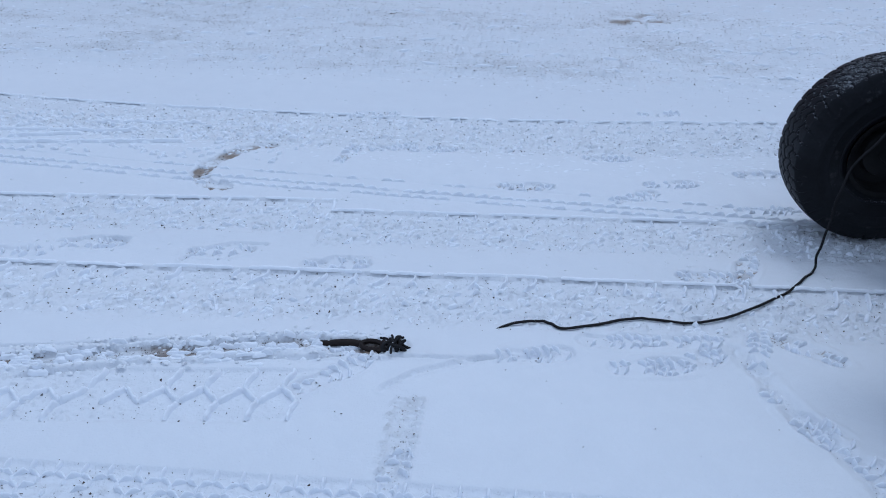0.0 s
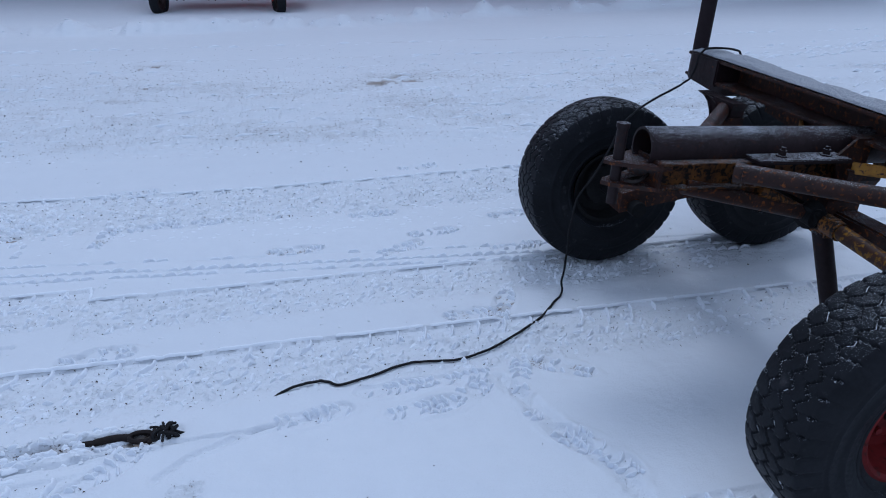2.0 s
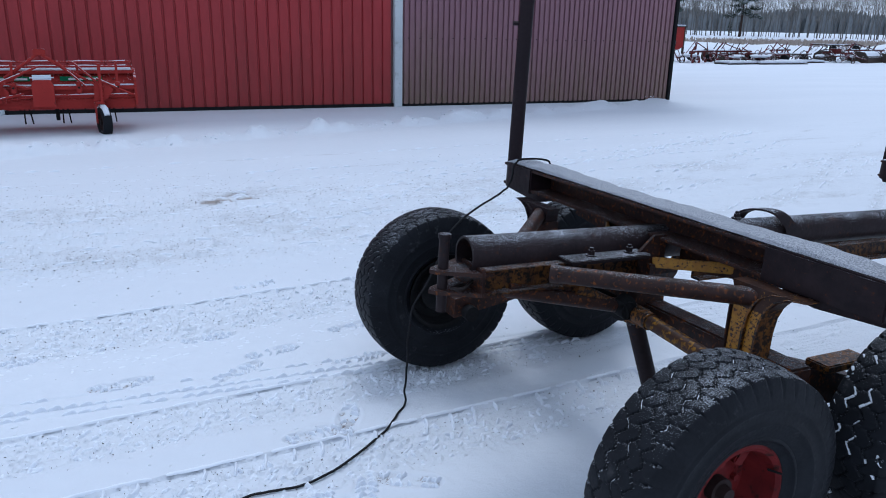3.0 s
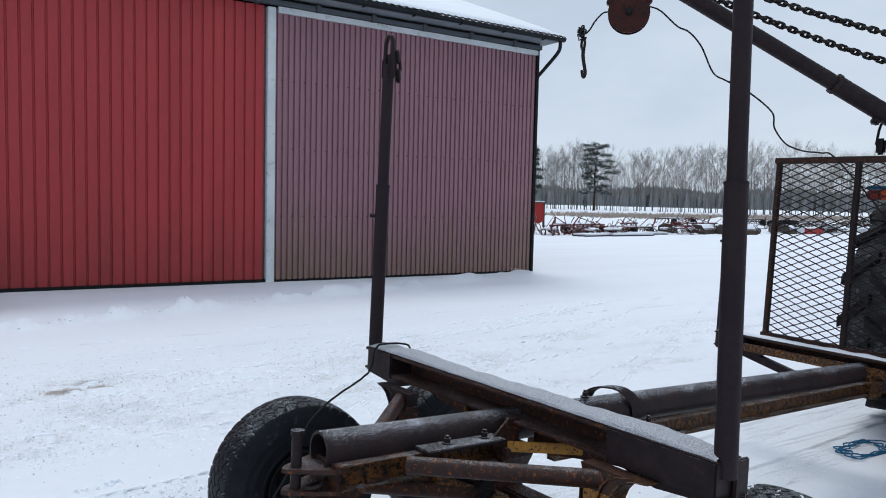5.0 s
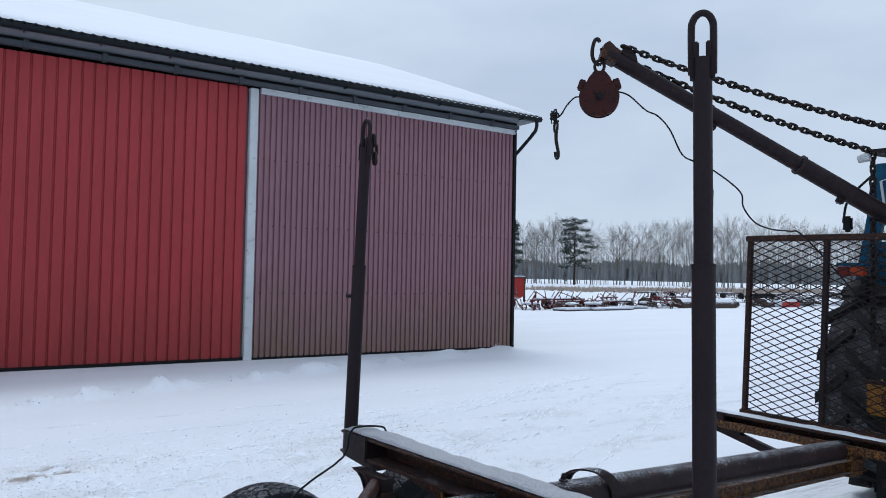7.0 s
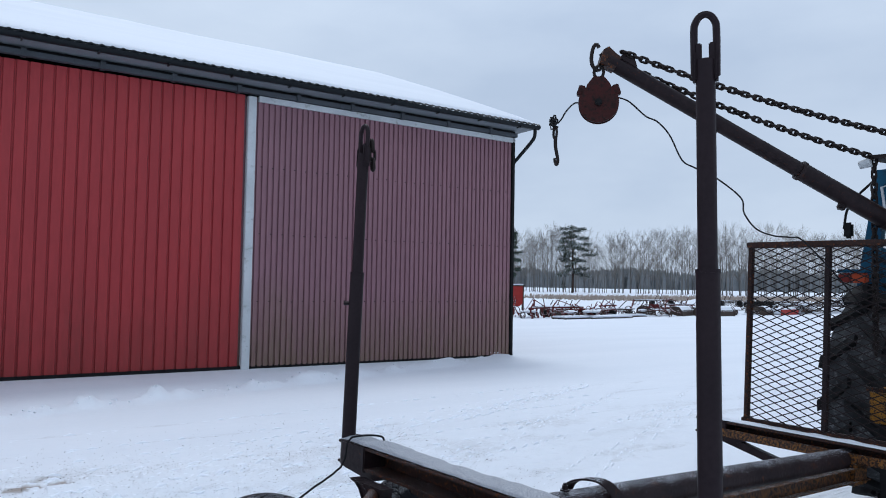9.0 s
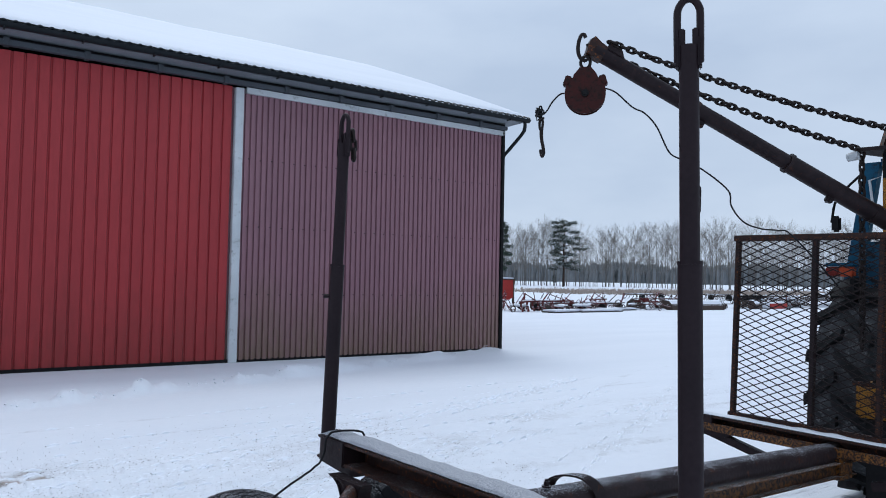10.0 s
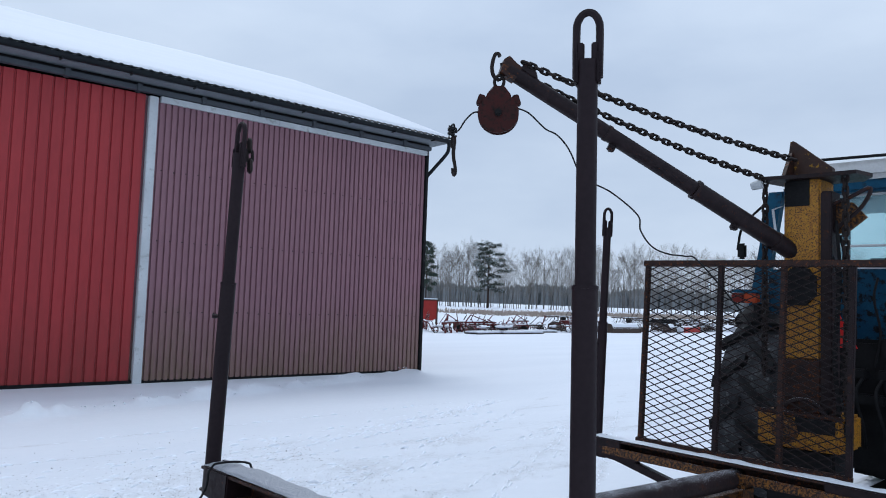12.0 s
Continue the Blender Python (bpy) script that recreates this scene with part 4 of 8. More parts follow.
for _ in range(700):
    x = rnd.uniform(-2.5, -0.4)
    y = float(np.interp(x, [p[0] for p in FURROW], [p[1] for p in FURROW])) + rnd.choice((-1, 1, 1)) * abs(rnd.gauss(0.062, 0.020))
    clod(x, y, height(x, y), rnd.choice((0.003, 0.004, 0.005, 0.006, 0.008, 0.011)))
# pressed lumps fallen back into the wheel tracks, thicker at their edges
for lane_at, lane_w, many in ((track_a, 0.33, 500), (track_b, 0.27, 400), (track_c, 0.50, 500)):
    for _ in range(many):
        x = rnd.uniform(-4.0, 4.0)
        across = rnd.uniform(-0.55, 0.55) if rnd.random() < 0.7 else rnd.choice((-0.5, 0.5)) + rnd.gauss(0, 0.06)
        y = float(lane_at(np.float64(x))) + across * lane_w
        clod(x, y, height(x, y) - 0.002, rnd.choice((0.003, 0.004, 0.004, 0.005, 0.006, 0.008, 0.010)))
clod_mesh = bpy.data.meshes.new("snow_crumbs")
clod_mesh.from_pydata(verts, [], faces)
clod_mesh.materials.append(M["lit_lump_snow"])
tagged(new("snow_crumbs", clod_mesh), "loose white snow lumps thrown up along the ploughed edge", "snow", kind="stuff")


# ---- the machine hall ----
WALL_Y, EAVE_Y, LEFT_X, RIGHT_X, TOP_Z = 14.4, 13.86, -16.0, 11.83, 5.52
EAVE = pose(5.0, 0, -0.03, 0, 0.5, 0) @ pose(-5.0, 0, 0)  # the eave sags a little towards the open yard
barn = thing("barn", pose(0, 0, 0), "long red and purple-brown metal-clad machine hall with a snow-covered roof", "barn")
bm = box(B(), LEFT_X, RIGHT_X - 0.06, WALL_Y + 0.07, WALL_Y + 0.25, 0.0, TOP_Z)
box(bm, RIGHT_X - 0.2, RIGHT_X - 0.06, WALL_Y + 0.25, 30.0, 0.0, TOP_Z)
box(bm, LEFT_X, LEFT_X + 0.2, WALL_Y + 0.25, 30.0, 0.0, TOP_Z)
box(bm, LEFT_X, RIGHT_X - 0.06, 29.8, 30.0, 0.0, TOP_Z)
slab(bm, [(WALL_Y + 0.1, TOP_Z), (30.0, TOP_Z), (22.2, TOP_Z + 3.0)], "x", RIGHT_X - 0.2, RIGHT_X - 0.06)
slab(bm, [(WALL_Y + 0.1, TOP_Z), (30.0, TOP_Z), (22.2, TOP_Z + 3.0)], "x", LEFT_X, LEFT_X + 0.2)
part("wall", bm, M["wall_brown"], barn)


def ribbed(width, ribs, depth, flank, flat, h):
    """A profiled sheet, its ribs standing out towards -y."""
    b = B()
    pitch = width / ribs
    prof = []
    for k in range(ribs):
        x = k * pitch
        prof += [(x, 0.0), (x + flat, 0.0), (x + flat + flank, -depth), (x + pitch - flank, -depth)]
    prof += [(width, 0.0)]
    lo, hi = [b.verts.new((x, y, 0)) for x, y in prof], [b.verts.new((x, y, h)) for x, y in prof]
    for i in range(len(prof) - 1):
        b.faces.new((lo[i], lo[i + 1], hi[i + 1], hi[i]))
    return b


# red boards, each with its folded seam
RED0, RED1 = -1.9, 4.97
n_red = 34
pitch = (RED1 - RED0) / n_red
first = None
for k in range(n_red):
    m = pose(RED0 + k * pitch, WALL_Y + 0.02, 0.06)
    if first is None:
        first = part("sheet", ribbed(pitch, 1, 0.03, 0.012, 0.022, 5.46), M["wall_red"], barn, "red-painted metal sheet", m)
    else:
        again(first, barn, m)
# purple-brown door leaves
DOOR0, DOOR1 = 5.20, 11.78
door = part("sliding_door", box(B(), DOOR0 + 0.01, DOOR1 - 0.01, WALL_Y + 0.0, WALL_Y + 0.05, 0.07, 5.38), M["wall_brown"], barn, "wide purple-brown ribbed sliding door, shut")
first = None
for k in range(18):
    w = (DOOR1 - DOOR0) / 18
    m = pose(DOOR0 + k * w, WALL_Y - 0.005, 0.05)
    if first is None:
        first = part("sheet", ribbed(w, 3, 0.040, 0.010, 0.026, 5.36), M["wall_brown"], door, "purple-brown profiled sheet", m)
    else:
        again(first, door, m)
other = part("sliding_door", box(B(), -8.8, -2.12, WALL_Y + 0.0, WALL_Y + 0.05, 0.07, 5.42), M["wall_brown"], barn)
for k in range(18):
    again(first, other, pose(-8.8 + k * 6.68 / 18, WALL_Y - 0.005, 0.05))
part("wall_cladding", box(B(), LEFT_X, -8.8, WALL_Y + 0.0, WALL_Y + 0.05, 0.06, 5.52), M["wall_red"], barn)
head = None
for z in (1.35, 2.72, 4.08):
    for k in range(27):
        m = pose(DOOR0 + 0.12 + k * 0.242, WALL_Y - 0.035, z + 0.01 * rnd.uniform(-1, 1))
        if head is None:
            head = part("screw", cyl(B(), (0, -0.017, 0), (0, 0, 0), 0.013, n=6), M["black_part"], door, "dark fixing screw", m)
        else:
            again(head, door, m)
part("corner_post", box(B(), 5.02, 5.185, WALL_Y - 0.08, WALL_Y + 0.06, 0.0, 5.50, 0.008), M["white_trim"], barn, "weathered white post")
part("corner_post", box(B(), -2.1, -1.92, WALL_Y - 0.08, WALL_Y + 0.06, 0.0, 5.52, 0.008), M["white_trim"], barn)
part("door_header", box(B(), 5.19, 11.80, WALL_Y - 0.09, WALL_Y + 0.03, 5.44, 5.56, 0.005), M["white_trim"], barn, "white header board over the door", EAVE)
# Black strip painting the shaded gap under the boards; no real plinth.
part("plinth", box(B(), -2.1, 11.78, WALL_Y - 0.03, WALL_Y + 0.06, -0.02, 0.065), M["black_part"], barn, "black strip for the shadow line along the foot of the wall")
part("corner_trim", box(B(), 11.785, 11.865, WALL_Y - 0.09, WALL_Y + 0.3, 0.02, 5.50, 0.006), M["black_part"], barn, "dark corner flashing")
bm = box(B(), LEFT_X, 11.84, WALL_Y - 0.16, WALL_Y - 0.02, 5.57, 5.665, 0.01)
# The slot's shade is a black strip set before the wall.
part("rail_gap", box(B(), LEFT_X, 11.84, WALL_Y - 0.05, WALL_Y + 0.0, 5.668, 5.735), M["black_part"], barn, "black strip for the shade in the slot over the rail", EAVE)
part("door_rail", bm, M["track_rail"], barn, "grey sliding door rail", EAVE)
first = None
for k in range(22):
    m = EAVE @ pose(LEFT_X + 0.7 + k * 1.25, WALL_Y, 5.55)
    if first is None:
        first = part("rail_bracket", box(B(), 0, 0.09, -0.2, -0.02, 0, 0.14, 0.006), M["track_rail"], barn, "", m)
    else:
        again(first, barn, m)
part("soffit", box(B(), LEFT_X, 12.06, EAVE_Y + 0.05, WALL_Y + 0.2, 5.738, 5.775), M["soffit_grey"], barn, "pale grey soffit", EAVE)
# gutter and downpipe
bm = B()
rs = []
for x in np.linspace(LEFT_X, 12.17, 3):
    rs.append([bm.verts.new((x, EAVE_Y - 0.03 + 0.085 * math.cos(a), 5.815 + 0.085 * math.sin(a))) for a in np.linspace(math.pi, 2 * math.pi, 9)] +
              [bm.verts.new((x, EAVE_Y - 0.03 + 0.076 * math.cos(a), 5.815 + 0.076 * math.sin(a))) for a in np.linspace(2 * math.pi, math.pi, 9)])
skin(bm, rs)
bm.faces.new(rs[-1])
part("gutter", bm, M["gutter"], barn, "dark grey half-round gutter", EAVE, True)
part("downpipe", sweep(B(), curve([(12.10, EAVE_Y - 0.03, 5.66), (12.10, EAVE_Y - 0.02, 5.50), (12.08, EAVE_Y + 0.06, 5.36), (11.97, WALL_Y - 0.10, 5.0), (11.92, WALL_Y + 0.05, 4.84), (11.915, WALL_Y + 0.08, 4.6), (11.915, WALL_Y + 0.08, 0.3)], 5), 0.045, 10), M["gutter"], barn, "dark downpipe", smooth=True)
first = None
for k in range(24):
    m = EAVE @ pose(LEFT_X + 0.4 + k * 1.18, EAVE_Y - 0.03, 5.72)
    if first is None:
        first = part("gutter_bracket", box(B(), 0, 0.03, -0.09, 0.09, -0.005, 0.02), M["gutter"], barn, "", m)
    else:
        again(first, barn, m)
# corrugated roof sheets under the snow
SLOPE = 0.375
bm = B()
xs = np.arange(LEFT_X - 0.2, 12.16, 0.022)
a = [bm.verts.new((x, EAVE_Y - 0.10, 5.845 + 0.022 * math.sin(2 * math.pi * x / 0.176))) for x in xs]
b_ = [bm.verts.new((x, 22.2, 5.845 + 0.022 * math.sin(2 * math.pi * x / 0.176) + SLOPE * (22.2 - EAVE_Y + 0.10))) for x in xs]
c_ = [bm.verts.new((x, EAVE_Y - 0.10, 5.815 + 0.022 * math.sin(2 * math.pi * x / 0.176))) for x in xs]
for i in range(len(xs) - 1):
    bm.faces.new((a[i], a[i + 1], b_[i + 1], b_[i]))
    bm.faces.new((c_[i], c_[i + 1], a[i + 1], a[i]))
roof = part("roof", bm, M["gutter"], barn, "corrugated dark roof under a layer of snow", EAVE, True)
bm = slab(B(), [(22.2, 5.82 + SLOPE * (22.2 - EAVE_Y)), (30.6, 5.76), (30.6, 5.80), (22.2, 5.86 + SLOPE * (22.2 - EAVE_Y))], "x", LEFT_X - 0.2, 12.15)
part("roof_back", bm, M["gutter"], barn, "", EAVE)
bm = B()
xs = np.linspace(LEFT_X - 0.2, 12.13, 120)
ys = [EAVE_Y - 0.05, EAVE_Y - 0.02, EAVE_Y + 0.1, EAVE_Y + 0.5, EAVE_Y + 2, 18, 20, 21.5, 22.3, 24]
grid = []
for x in xs:
    row = []
    for k, y in enumerate(ys):
        z = 5.85 + SLOPE * (min(y, 22.2) - EAVE_Y + 0.1) - SLOPE * max(0, y - 22.2)
        thick = (0.0, 0.045, 0.075, 0.1, 0.12, 0.13, 0.14, 0.16, 0.12, 0.1)[k]
        end = min(1.0, (12.16 - x) / 0.35)
        row.append(bm.verts.new((x, y + 0.02 * noise.noise((x * 1.5, k, 0)), z + thick * math.sqrt(max(end, 0.02)) * (1 + 0.25 * noise.noise((x * 0.4, y * 0.3, 3))))))
    grid.append(row)
for r0, r1 in zip(grid, grid[1:]):
    for i in range(len(ys) - 1):
        bm.faces.new((r0[i], r1[i], r1[i + 1], r0[i + 1]))
part("roof_snow", bm, M["clean_snow"], roof, "even white snow layer", smooth=True)


# ---- the timber trailer: u runs forward, v to its far side, w up from the beam's rear end ----
TRAILER = pose(1.29, 2.17, 0.88, -1.0, 2.4, 4.5)
trailer = thing("timber_trailer", TRAILER, "old rusty brown and yellow timber trailer with bogie wheels and stakes", "trailer")
part("beam", pipe(B(), (-0.03, 0, 0), (4.15, 0, -0.04), 0.069, 0.009), M["steel"], trailer, "dark steel tube dusted with frost, open at its rear end", smooth=True)


def channel(bm, u0, u1, v, w0, w1, flange, t=0.008):
    """A rolled channel along u whose flanges point away from v = 0."""
    s = 1 if v > 0 else -1
    box(bm, u0, u1, v - t / 2, v + t / 2, w0, w1, 0.002)
    box(bm, u0, u1, v, v + s * flange, w1 - t, w1, 0.002)
    box(bm, u0, u1, v, v + s * flange, w0, w0 + t, 0.002)
    return bm


for s in (-1, 1):
    part("side_rail", channel(B(), 0.0, 0.80, s * 0.062, -0.125, -0.03, 0.045), M["rail"], trailer, "rust-streaked channel rail with yellow traces")
    part("side_rail", channel(B(), 1.02, 4.1, s * 0.062, -0.165, -0.075, 0.045), M["rail"], trailer)
    part("clamp_plate", box(B(), 0.33, 0.70, s * 0.06, s * 0.155, -0.028, -0.012, 0.003), M["steel"], trailer, "dark clamp plate under frost")
    for u in (0.45, 0.63):
        b = B()
        bolt(b, u, s * 0.105, -0.010)
        part("bolt", b, M["steel"], trailer)
# tow eye at the rear: two jaw plates and their upright pin
for w in (-0.048, -0.122):
    b = slab(B(), [(0.04, -0.10), (0.0, -0.108), (-0.145, -0.028), (-0.165, 0.0), (-0.145, 0.028), (0.0, 0.108), (0.04, 0.10)], "z", w - 0.007, w + 0.007)
    part("jaw_plate", b, M["rust"], trailer, "rusty tow jaw plate")
part("hitch_pin", cyl(cyl(B(), (-0.112, 0, -0.20), (-0.112, 0, 0.075), 0.019, n=18), (-0.112, 0, 0.068), (-0.112, 0, 0.084), 0.023, n=18), M["steel"], trailer, "upright dark hitch pin", smooth=True)
part("end_plate", box(B(), -0.012, 0.004, -0.105, 0.105, -0.13, -0.028, 0.003), M["rust"], trailer)
b = sweep(B(), curve([(-0.02, -0.05, -0.08), (-0.07, -0.08, -0.095), (-0.10, -0.05, -0.10), (-0.05, -0.02, -0.105), (-0.01, -0.04, -0.09)], 6), 0.006, 6)
part("wire_loop", b, M["chain"], trailer, smooth=True)


def bunk(u, w, name_label):
    """A cross bunk: channel beam with boxed ends, end brackets with bolts."""
    th = part("bunk", box(box(box(B(), u + 0.055, u + 0.067, -1.03, 1.06, w - 0.115, w), u - 0.065, u + 0.06, -1.03, 1.06, w - 0.014, w, 0.003), u - 0.065, u + 0.06, -1.03, 1.06, w - 0.112, w - 0.098, 0.003), M["rust"], trailer, name_label)
    for s in (-1, 1):
        v0, v1 = (0.80, 1.01) if s > 0 else (-1.03, -0.60)
        part("boxed_end", box(B(), u - 0.072, u + 0.072, v0, v1, w - 0.118, w + 0.004, 0.006), M["beam"], th, "brown boxed bunk end")
        if s > 0:
            part("rounded_end", cyl(B(), (u, 1.005, w - 0.116), (u, 1.005, w + 0.002), 0.0705, n=28), M["beam"], th, smooth=True)
            part("end_bracket", box(B(), u + 0.05, u + 0.074, 1.0, 1.09, w - 0.165, w + 0.012, 0.004), M["steel"], th)
        else:
            part("end_bracket", box(B(), u + 0.01, u + 0.078, -1.046, -1.0315, w - 0.135, w + 0.006, 0.004), M["steel"], th, "dark end plate")
        for dw in ((-0.075, -0.02) if s > 0 else (-0.115,)):
            part("bolt", cyl(B(), (u + 0.062, s * (1.072 if s > 0 else 1.044), w + dw), (u + 0.062, s * (1.108 if s > 0 else 1.062), w + dw), 0.011, n=6), M["steel"], th)
        under = slab(B(), [(s * 0.66, w - 0.112), (s * 1.05, w - 0.118), (s * 1.05, w - 0.128), (s * 0.80, w - 0.150), (s * 0.72, w - 0.142), (s * 0.64, w - 0.112)], "x", u - 0.05, u + 0.05)
        part("under_plate", under, M["beam"], th)
    return th


U1, W1, U2, W2 = 0.83, 0.165, 3.98, 0.125
rear_bunk = bunk(U1, W1, "brown steel rear bunk showing rust")
front_bunk = bunk(U2, W2, "brown steel front bunk with a yellow lower edge")
part("lower_edge", box(B(), U2 - 0.075, U2 - 0.055, -1.0, 0.95, W2 - 0.108, W2 - 0.052, 0.003), M["yellow_worn"], front_bunk, "worn yellow strip")
for s in (-1, 1):
    part("strut", box(B(), 0, 0.68, -0.03, 0.03, -0.035, 0.02, 0.004, Matrix.Translation((U2, s * 0.28, W2 - 0.25)) @ pose(0, 0, 0, 0, -13, s * 90)), M["beam"], front_bunk)
part("seat_block", box(B(), U2 - 0.09, U2 + 0.09, -0.12, 0.12, -0.13, W2 - 0.11, 0.006), M["yellow_worn"], front_bunk)


def stake(u, v, w, lean, low, top, bar):
    """A stake in its socket: thick lower tube, thinner upper one, forked head with a welded link."""
    m = Matrix.Translation((u, v, w)) @ pose(0, 0, 0, lean, 0, 0)
    st = part("stake", cyl(B(), (0, 0, -0.05), (0, 0, low), 0.0355, n=24), M["stake"], trailer, "dark brown telescopic tube stake", m, True)
    part("upper_tube", cyl(B(), (0, 0, low - 0.03), (0, 0, top), 0.0292, n=24), M["stake"], st, smooth=True)
    part("collar_edge", pipe(B(), (0, 0, low - 0.008), (0, 0, low + 0.003), 0.0372, 0.006, 24), M["stake"], st, smooth=True)
    if v > 0:
        part("set_screw", cyl(B(), (-0.030, 0.017, low - 0.16), (-0.055, 0.028, low - 0.16), 0.011, n=6), M["stake"], st)
    for s in (-1, 1):
        part("fork", box(B(), -0.013, 0.013, s * 0.010, s * 0.031, top - 0.02, top + 0.055, 0.004), M["stake"], st, m=pose(0, 0, 0, 0, 0, bar))
    pts = [(0, 0.9 * y, z) for y, z in ((-0.036, top - 0.05), (-0.037, top + 0.09), (-0.033, top + 0.122), (-0.019, top + 0.143), (0, top + 0.15), (0.019, top + 0.143), (0.033, top + 0.122), (0.037, top + 0.09), (0.036, top - 0.05))]
    part("link", sweep(B(), curve(pts, 4), 0.0115, 8), M["stake"], st, "welded steel link", pose(0, 0, 0, 0, 0, bar), True)
    for s in (-1, 1):
        part("weld_lug", box(B(), -0.02, 0.02, min(s * 0.026, s * 0.038), max(s * 0.026, s * 0.038), top - 0.07, top + 0.03, 0.005), M["stake"], st, m=pose(0, 0, 0, 0, 0, bar))
    return st


near_stake = stake(U1 - 0.01, -1.02, W1, -1.95, 0.845, 1.50, 32)
far_stake = stake(U1 - 0.015, 1.045, W1, -0.4, 0.85, 1.48, 2)
front_stake = stake(U2 + 0.0, -1.02, W2, 0.5, 0.86, 1.50, -40)
far_front_stake = stake(U2 + 0.0, 1.045, W2, -0.3, 0.86, 1.60, 65)

# bogie: centre post, cross axle, columns under the bunk ends of the frame, braces
part("centre_post", slab(B(), [(-0.14, -0.06), (0.14, -0.06), (0.14, -0.10), (0.085, -0.20), (0.085, -0.31), (-0.085, -0.31), (-0.085, -0.20), (-0.14, -0.10)], "x", 0.715, 0.86), M["rust"], trailer, "rusty centre post")
part("post_gusset", slab(B(), [(0.66, -0.02), (0.74, 0.05), (0.80, 0.05), (0.80, -0.10), (0.70, -0.10)], "y", -0.118, -0.106), M["rust"], trailer)
part("cross_axle", box(B(), 0.76, 0.86, -0.78, 0.78, -0.315, -0.235, 0.008), M["rust"], trailer, "dark square cross axle")
for s in (-1, 1):
    paint = M["yellow_rusty" if s < 0 else "rust"]
    curve_v = [(0.665, -0.40), (0.672, -0.15), (0.682, -0.09), (0.702, -0.05), (0.735, -0.015), (0.78, 0.005), (0.83, 0.012)]
    out = [(s * v, w) for v, w in [(0.555, -0.40), (0.665, -0.40), (0.672, -0.15), (0.682, -0.09), (0.69, -0.07), (0.562, -0.07)]]
    flare = [(s * v, w) for v, w in [(0.556, -0.0695), (0.6905, -0.0695)] + curve_v[3:] + [(0.545, 0.012), (0.556, -0.02)]]
    col = part("column", slab(B(), out, "x", 0.702, 0.762), paint, trailer, "yellow box column with chipped paint, flaring out under the bunk" if s < 0 else "rusty box column flaring out under the bunk")
    part("flare", slab(B(), flare, "x", 0.700, 0.764), M["flare" if s < 0 else "beam"], col, "rust-brown flared head with yellow traces" if s < 0 else "dark flared head")
    for v0 in (0.0, -0.052):
        rib, rows = B(), []
        for v, w in curve_v:
            t = (0.675 + v0 + 0.8 * (v - 0.675)) * s
            rows.append([rib.verts.new((u, t + s * dv, w)) for u, dv in ((0.690, -0.004), (0.690, 0.004), (0.774, 0.004), (0.774, -0.004))])
        skin(rib, rows)
        rib.faces.new(rows[0])
        rib.faces.new(rows[-1])
        bmesh.ops.recalc_face_normals(rib, faces=rib.faces)
        part("edge_rib", rib, M["yellow_worn" if s < 0 else "beam"], col, "worn bent edge strip")
    part("column_edge", box(B(), 0.694, 0.768, min(s * 0.549, s * 0.557), max(s * 0.549, s * 0.557), -0.40, -0.05, 0.002), M["rust"], col)
    web = slab(B(), [(s * 0.10, 0.045), (s * 0.60, 0.045), (s * 0.60, -0.03), (s * 0.22, -0.085), (s * 0.10, -0.085)], "x", 0.90, 0.912)
    part("web_plate", web, M["rust"], trailer)
    part("tie_bar", box(B(), 0.0, 0.51, -0.006, 0.006, -0.021, 0.021, 0.003, pose(0.735, s * 0.125, -0.054, 0, -5.3, s * 55)), M["yellow"], trailer, "yellow flat tie bar")
    part("side_brace", cyl(cyl(B(), (0.27, s * 0.15, -0.053), (0.72, s * 0.635, -0.028), 0.032, n=20), (0.255, s * 0.135, -0.054), (0.275, s * 0.157, -0.053), 0.034, n=20), M["rust"], trailer, "rust-brown brace tube under frost", smooth=True)
    part("lower_brace", cyl(B(), (0.12, s * 0.06, -0.125), (0.66, s * 0.10, -0.238), 0.029, n=16), M["rust"], trailer, smooth=True)
    part("stay_tube", cyl(B(), (0.66, s * 0.16, -0.247), (0.655, s * 0.66, -0.285), 0.028, n=16), M["stay" if s < 0 else "rust"], trailer, "rusty stay tube with worn yellow paint" if s < 0 else "", smooth=True)
    part("stay_sleeve", cyl(B(), (0.66, s * 0.16, -0.247), (0.6595, s * 0.235, -0.253), 0.035, n=16), M["yellow_worn"], trailer, smooth=True)
    # bogie beam with its pivot cap
    hull = slab(B(), [(0.27, -0.40), (0.60, -0.31), (0.98, -0.29), (1.27, -0.38), (1.27, -0.47), (0.98, -0.43), (0.60, -0.43), (0.27, -0.49)], "y", s * 0.60, s * 0.70)
    part("bogie_beam", hull, M["rust"], trailer, "brown rocking bogie beam")
    part("step_plate", box(B(), 0.97, 1.20, s * 0.67, s * 0.76, -0.292, -0.262, 0.005), M["yellow_worn"], trailer)
part("upper_diagonal", cyl(B(), (0.41, -0.08, -0.14), (0.62, -0.09, -0.235), 0.024, n=14), M["yellow_worn"], trailer, smooth=True)
part("knuckle", cyl(cyl(B(), (0.625, -0.15, -0.235), (0.625, 0.15, -0.235), 0.036, n=16), (0.60, -0.12, -0.24), (0.655, -0.10, -0.225), 0.046, n=14), M["black_part"], trailer, "greasy black knuckle", smooth=True)
part("knee_joint", box(B(), 0.645, 0.735, -0.185, -0.07, -0.305, -0.235, 0.018), M["yellow_worn"], trailer)
part("leg", cyl(B(), (0.68, -0.13, -0.29), (0.85, -0.18, -0.78), 0.034, n=18), M["steel"], trailer, "dark support tube with frost", smooth=True)
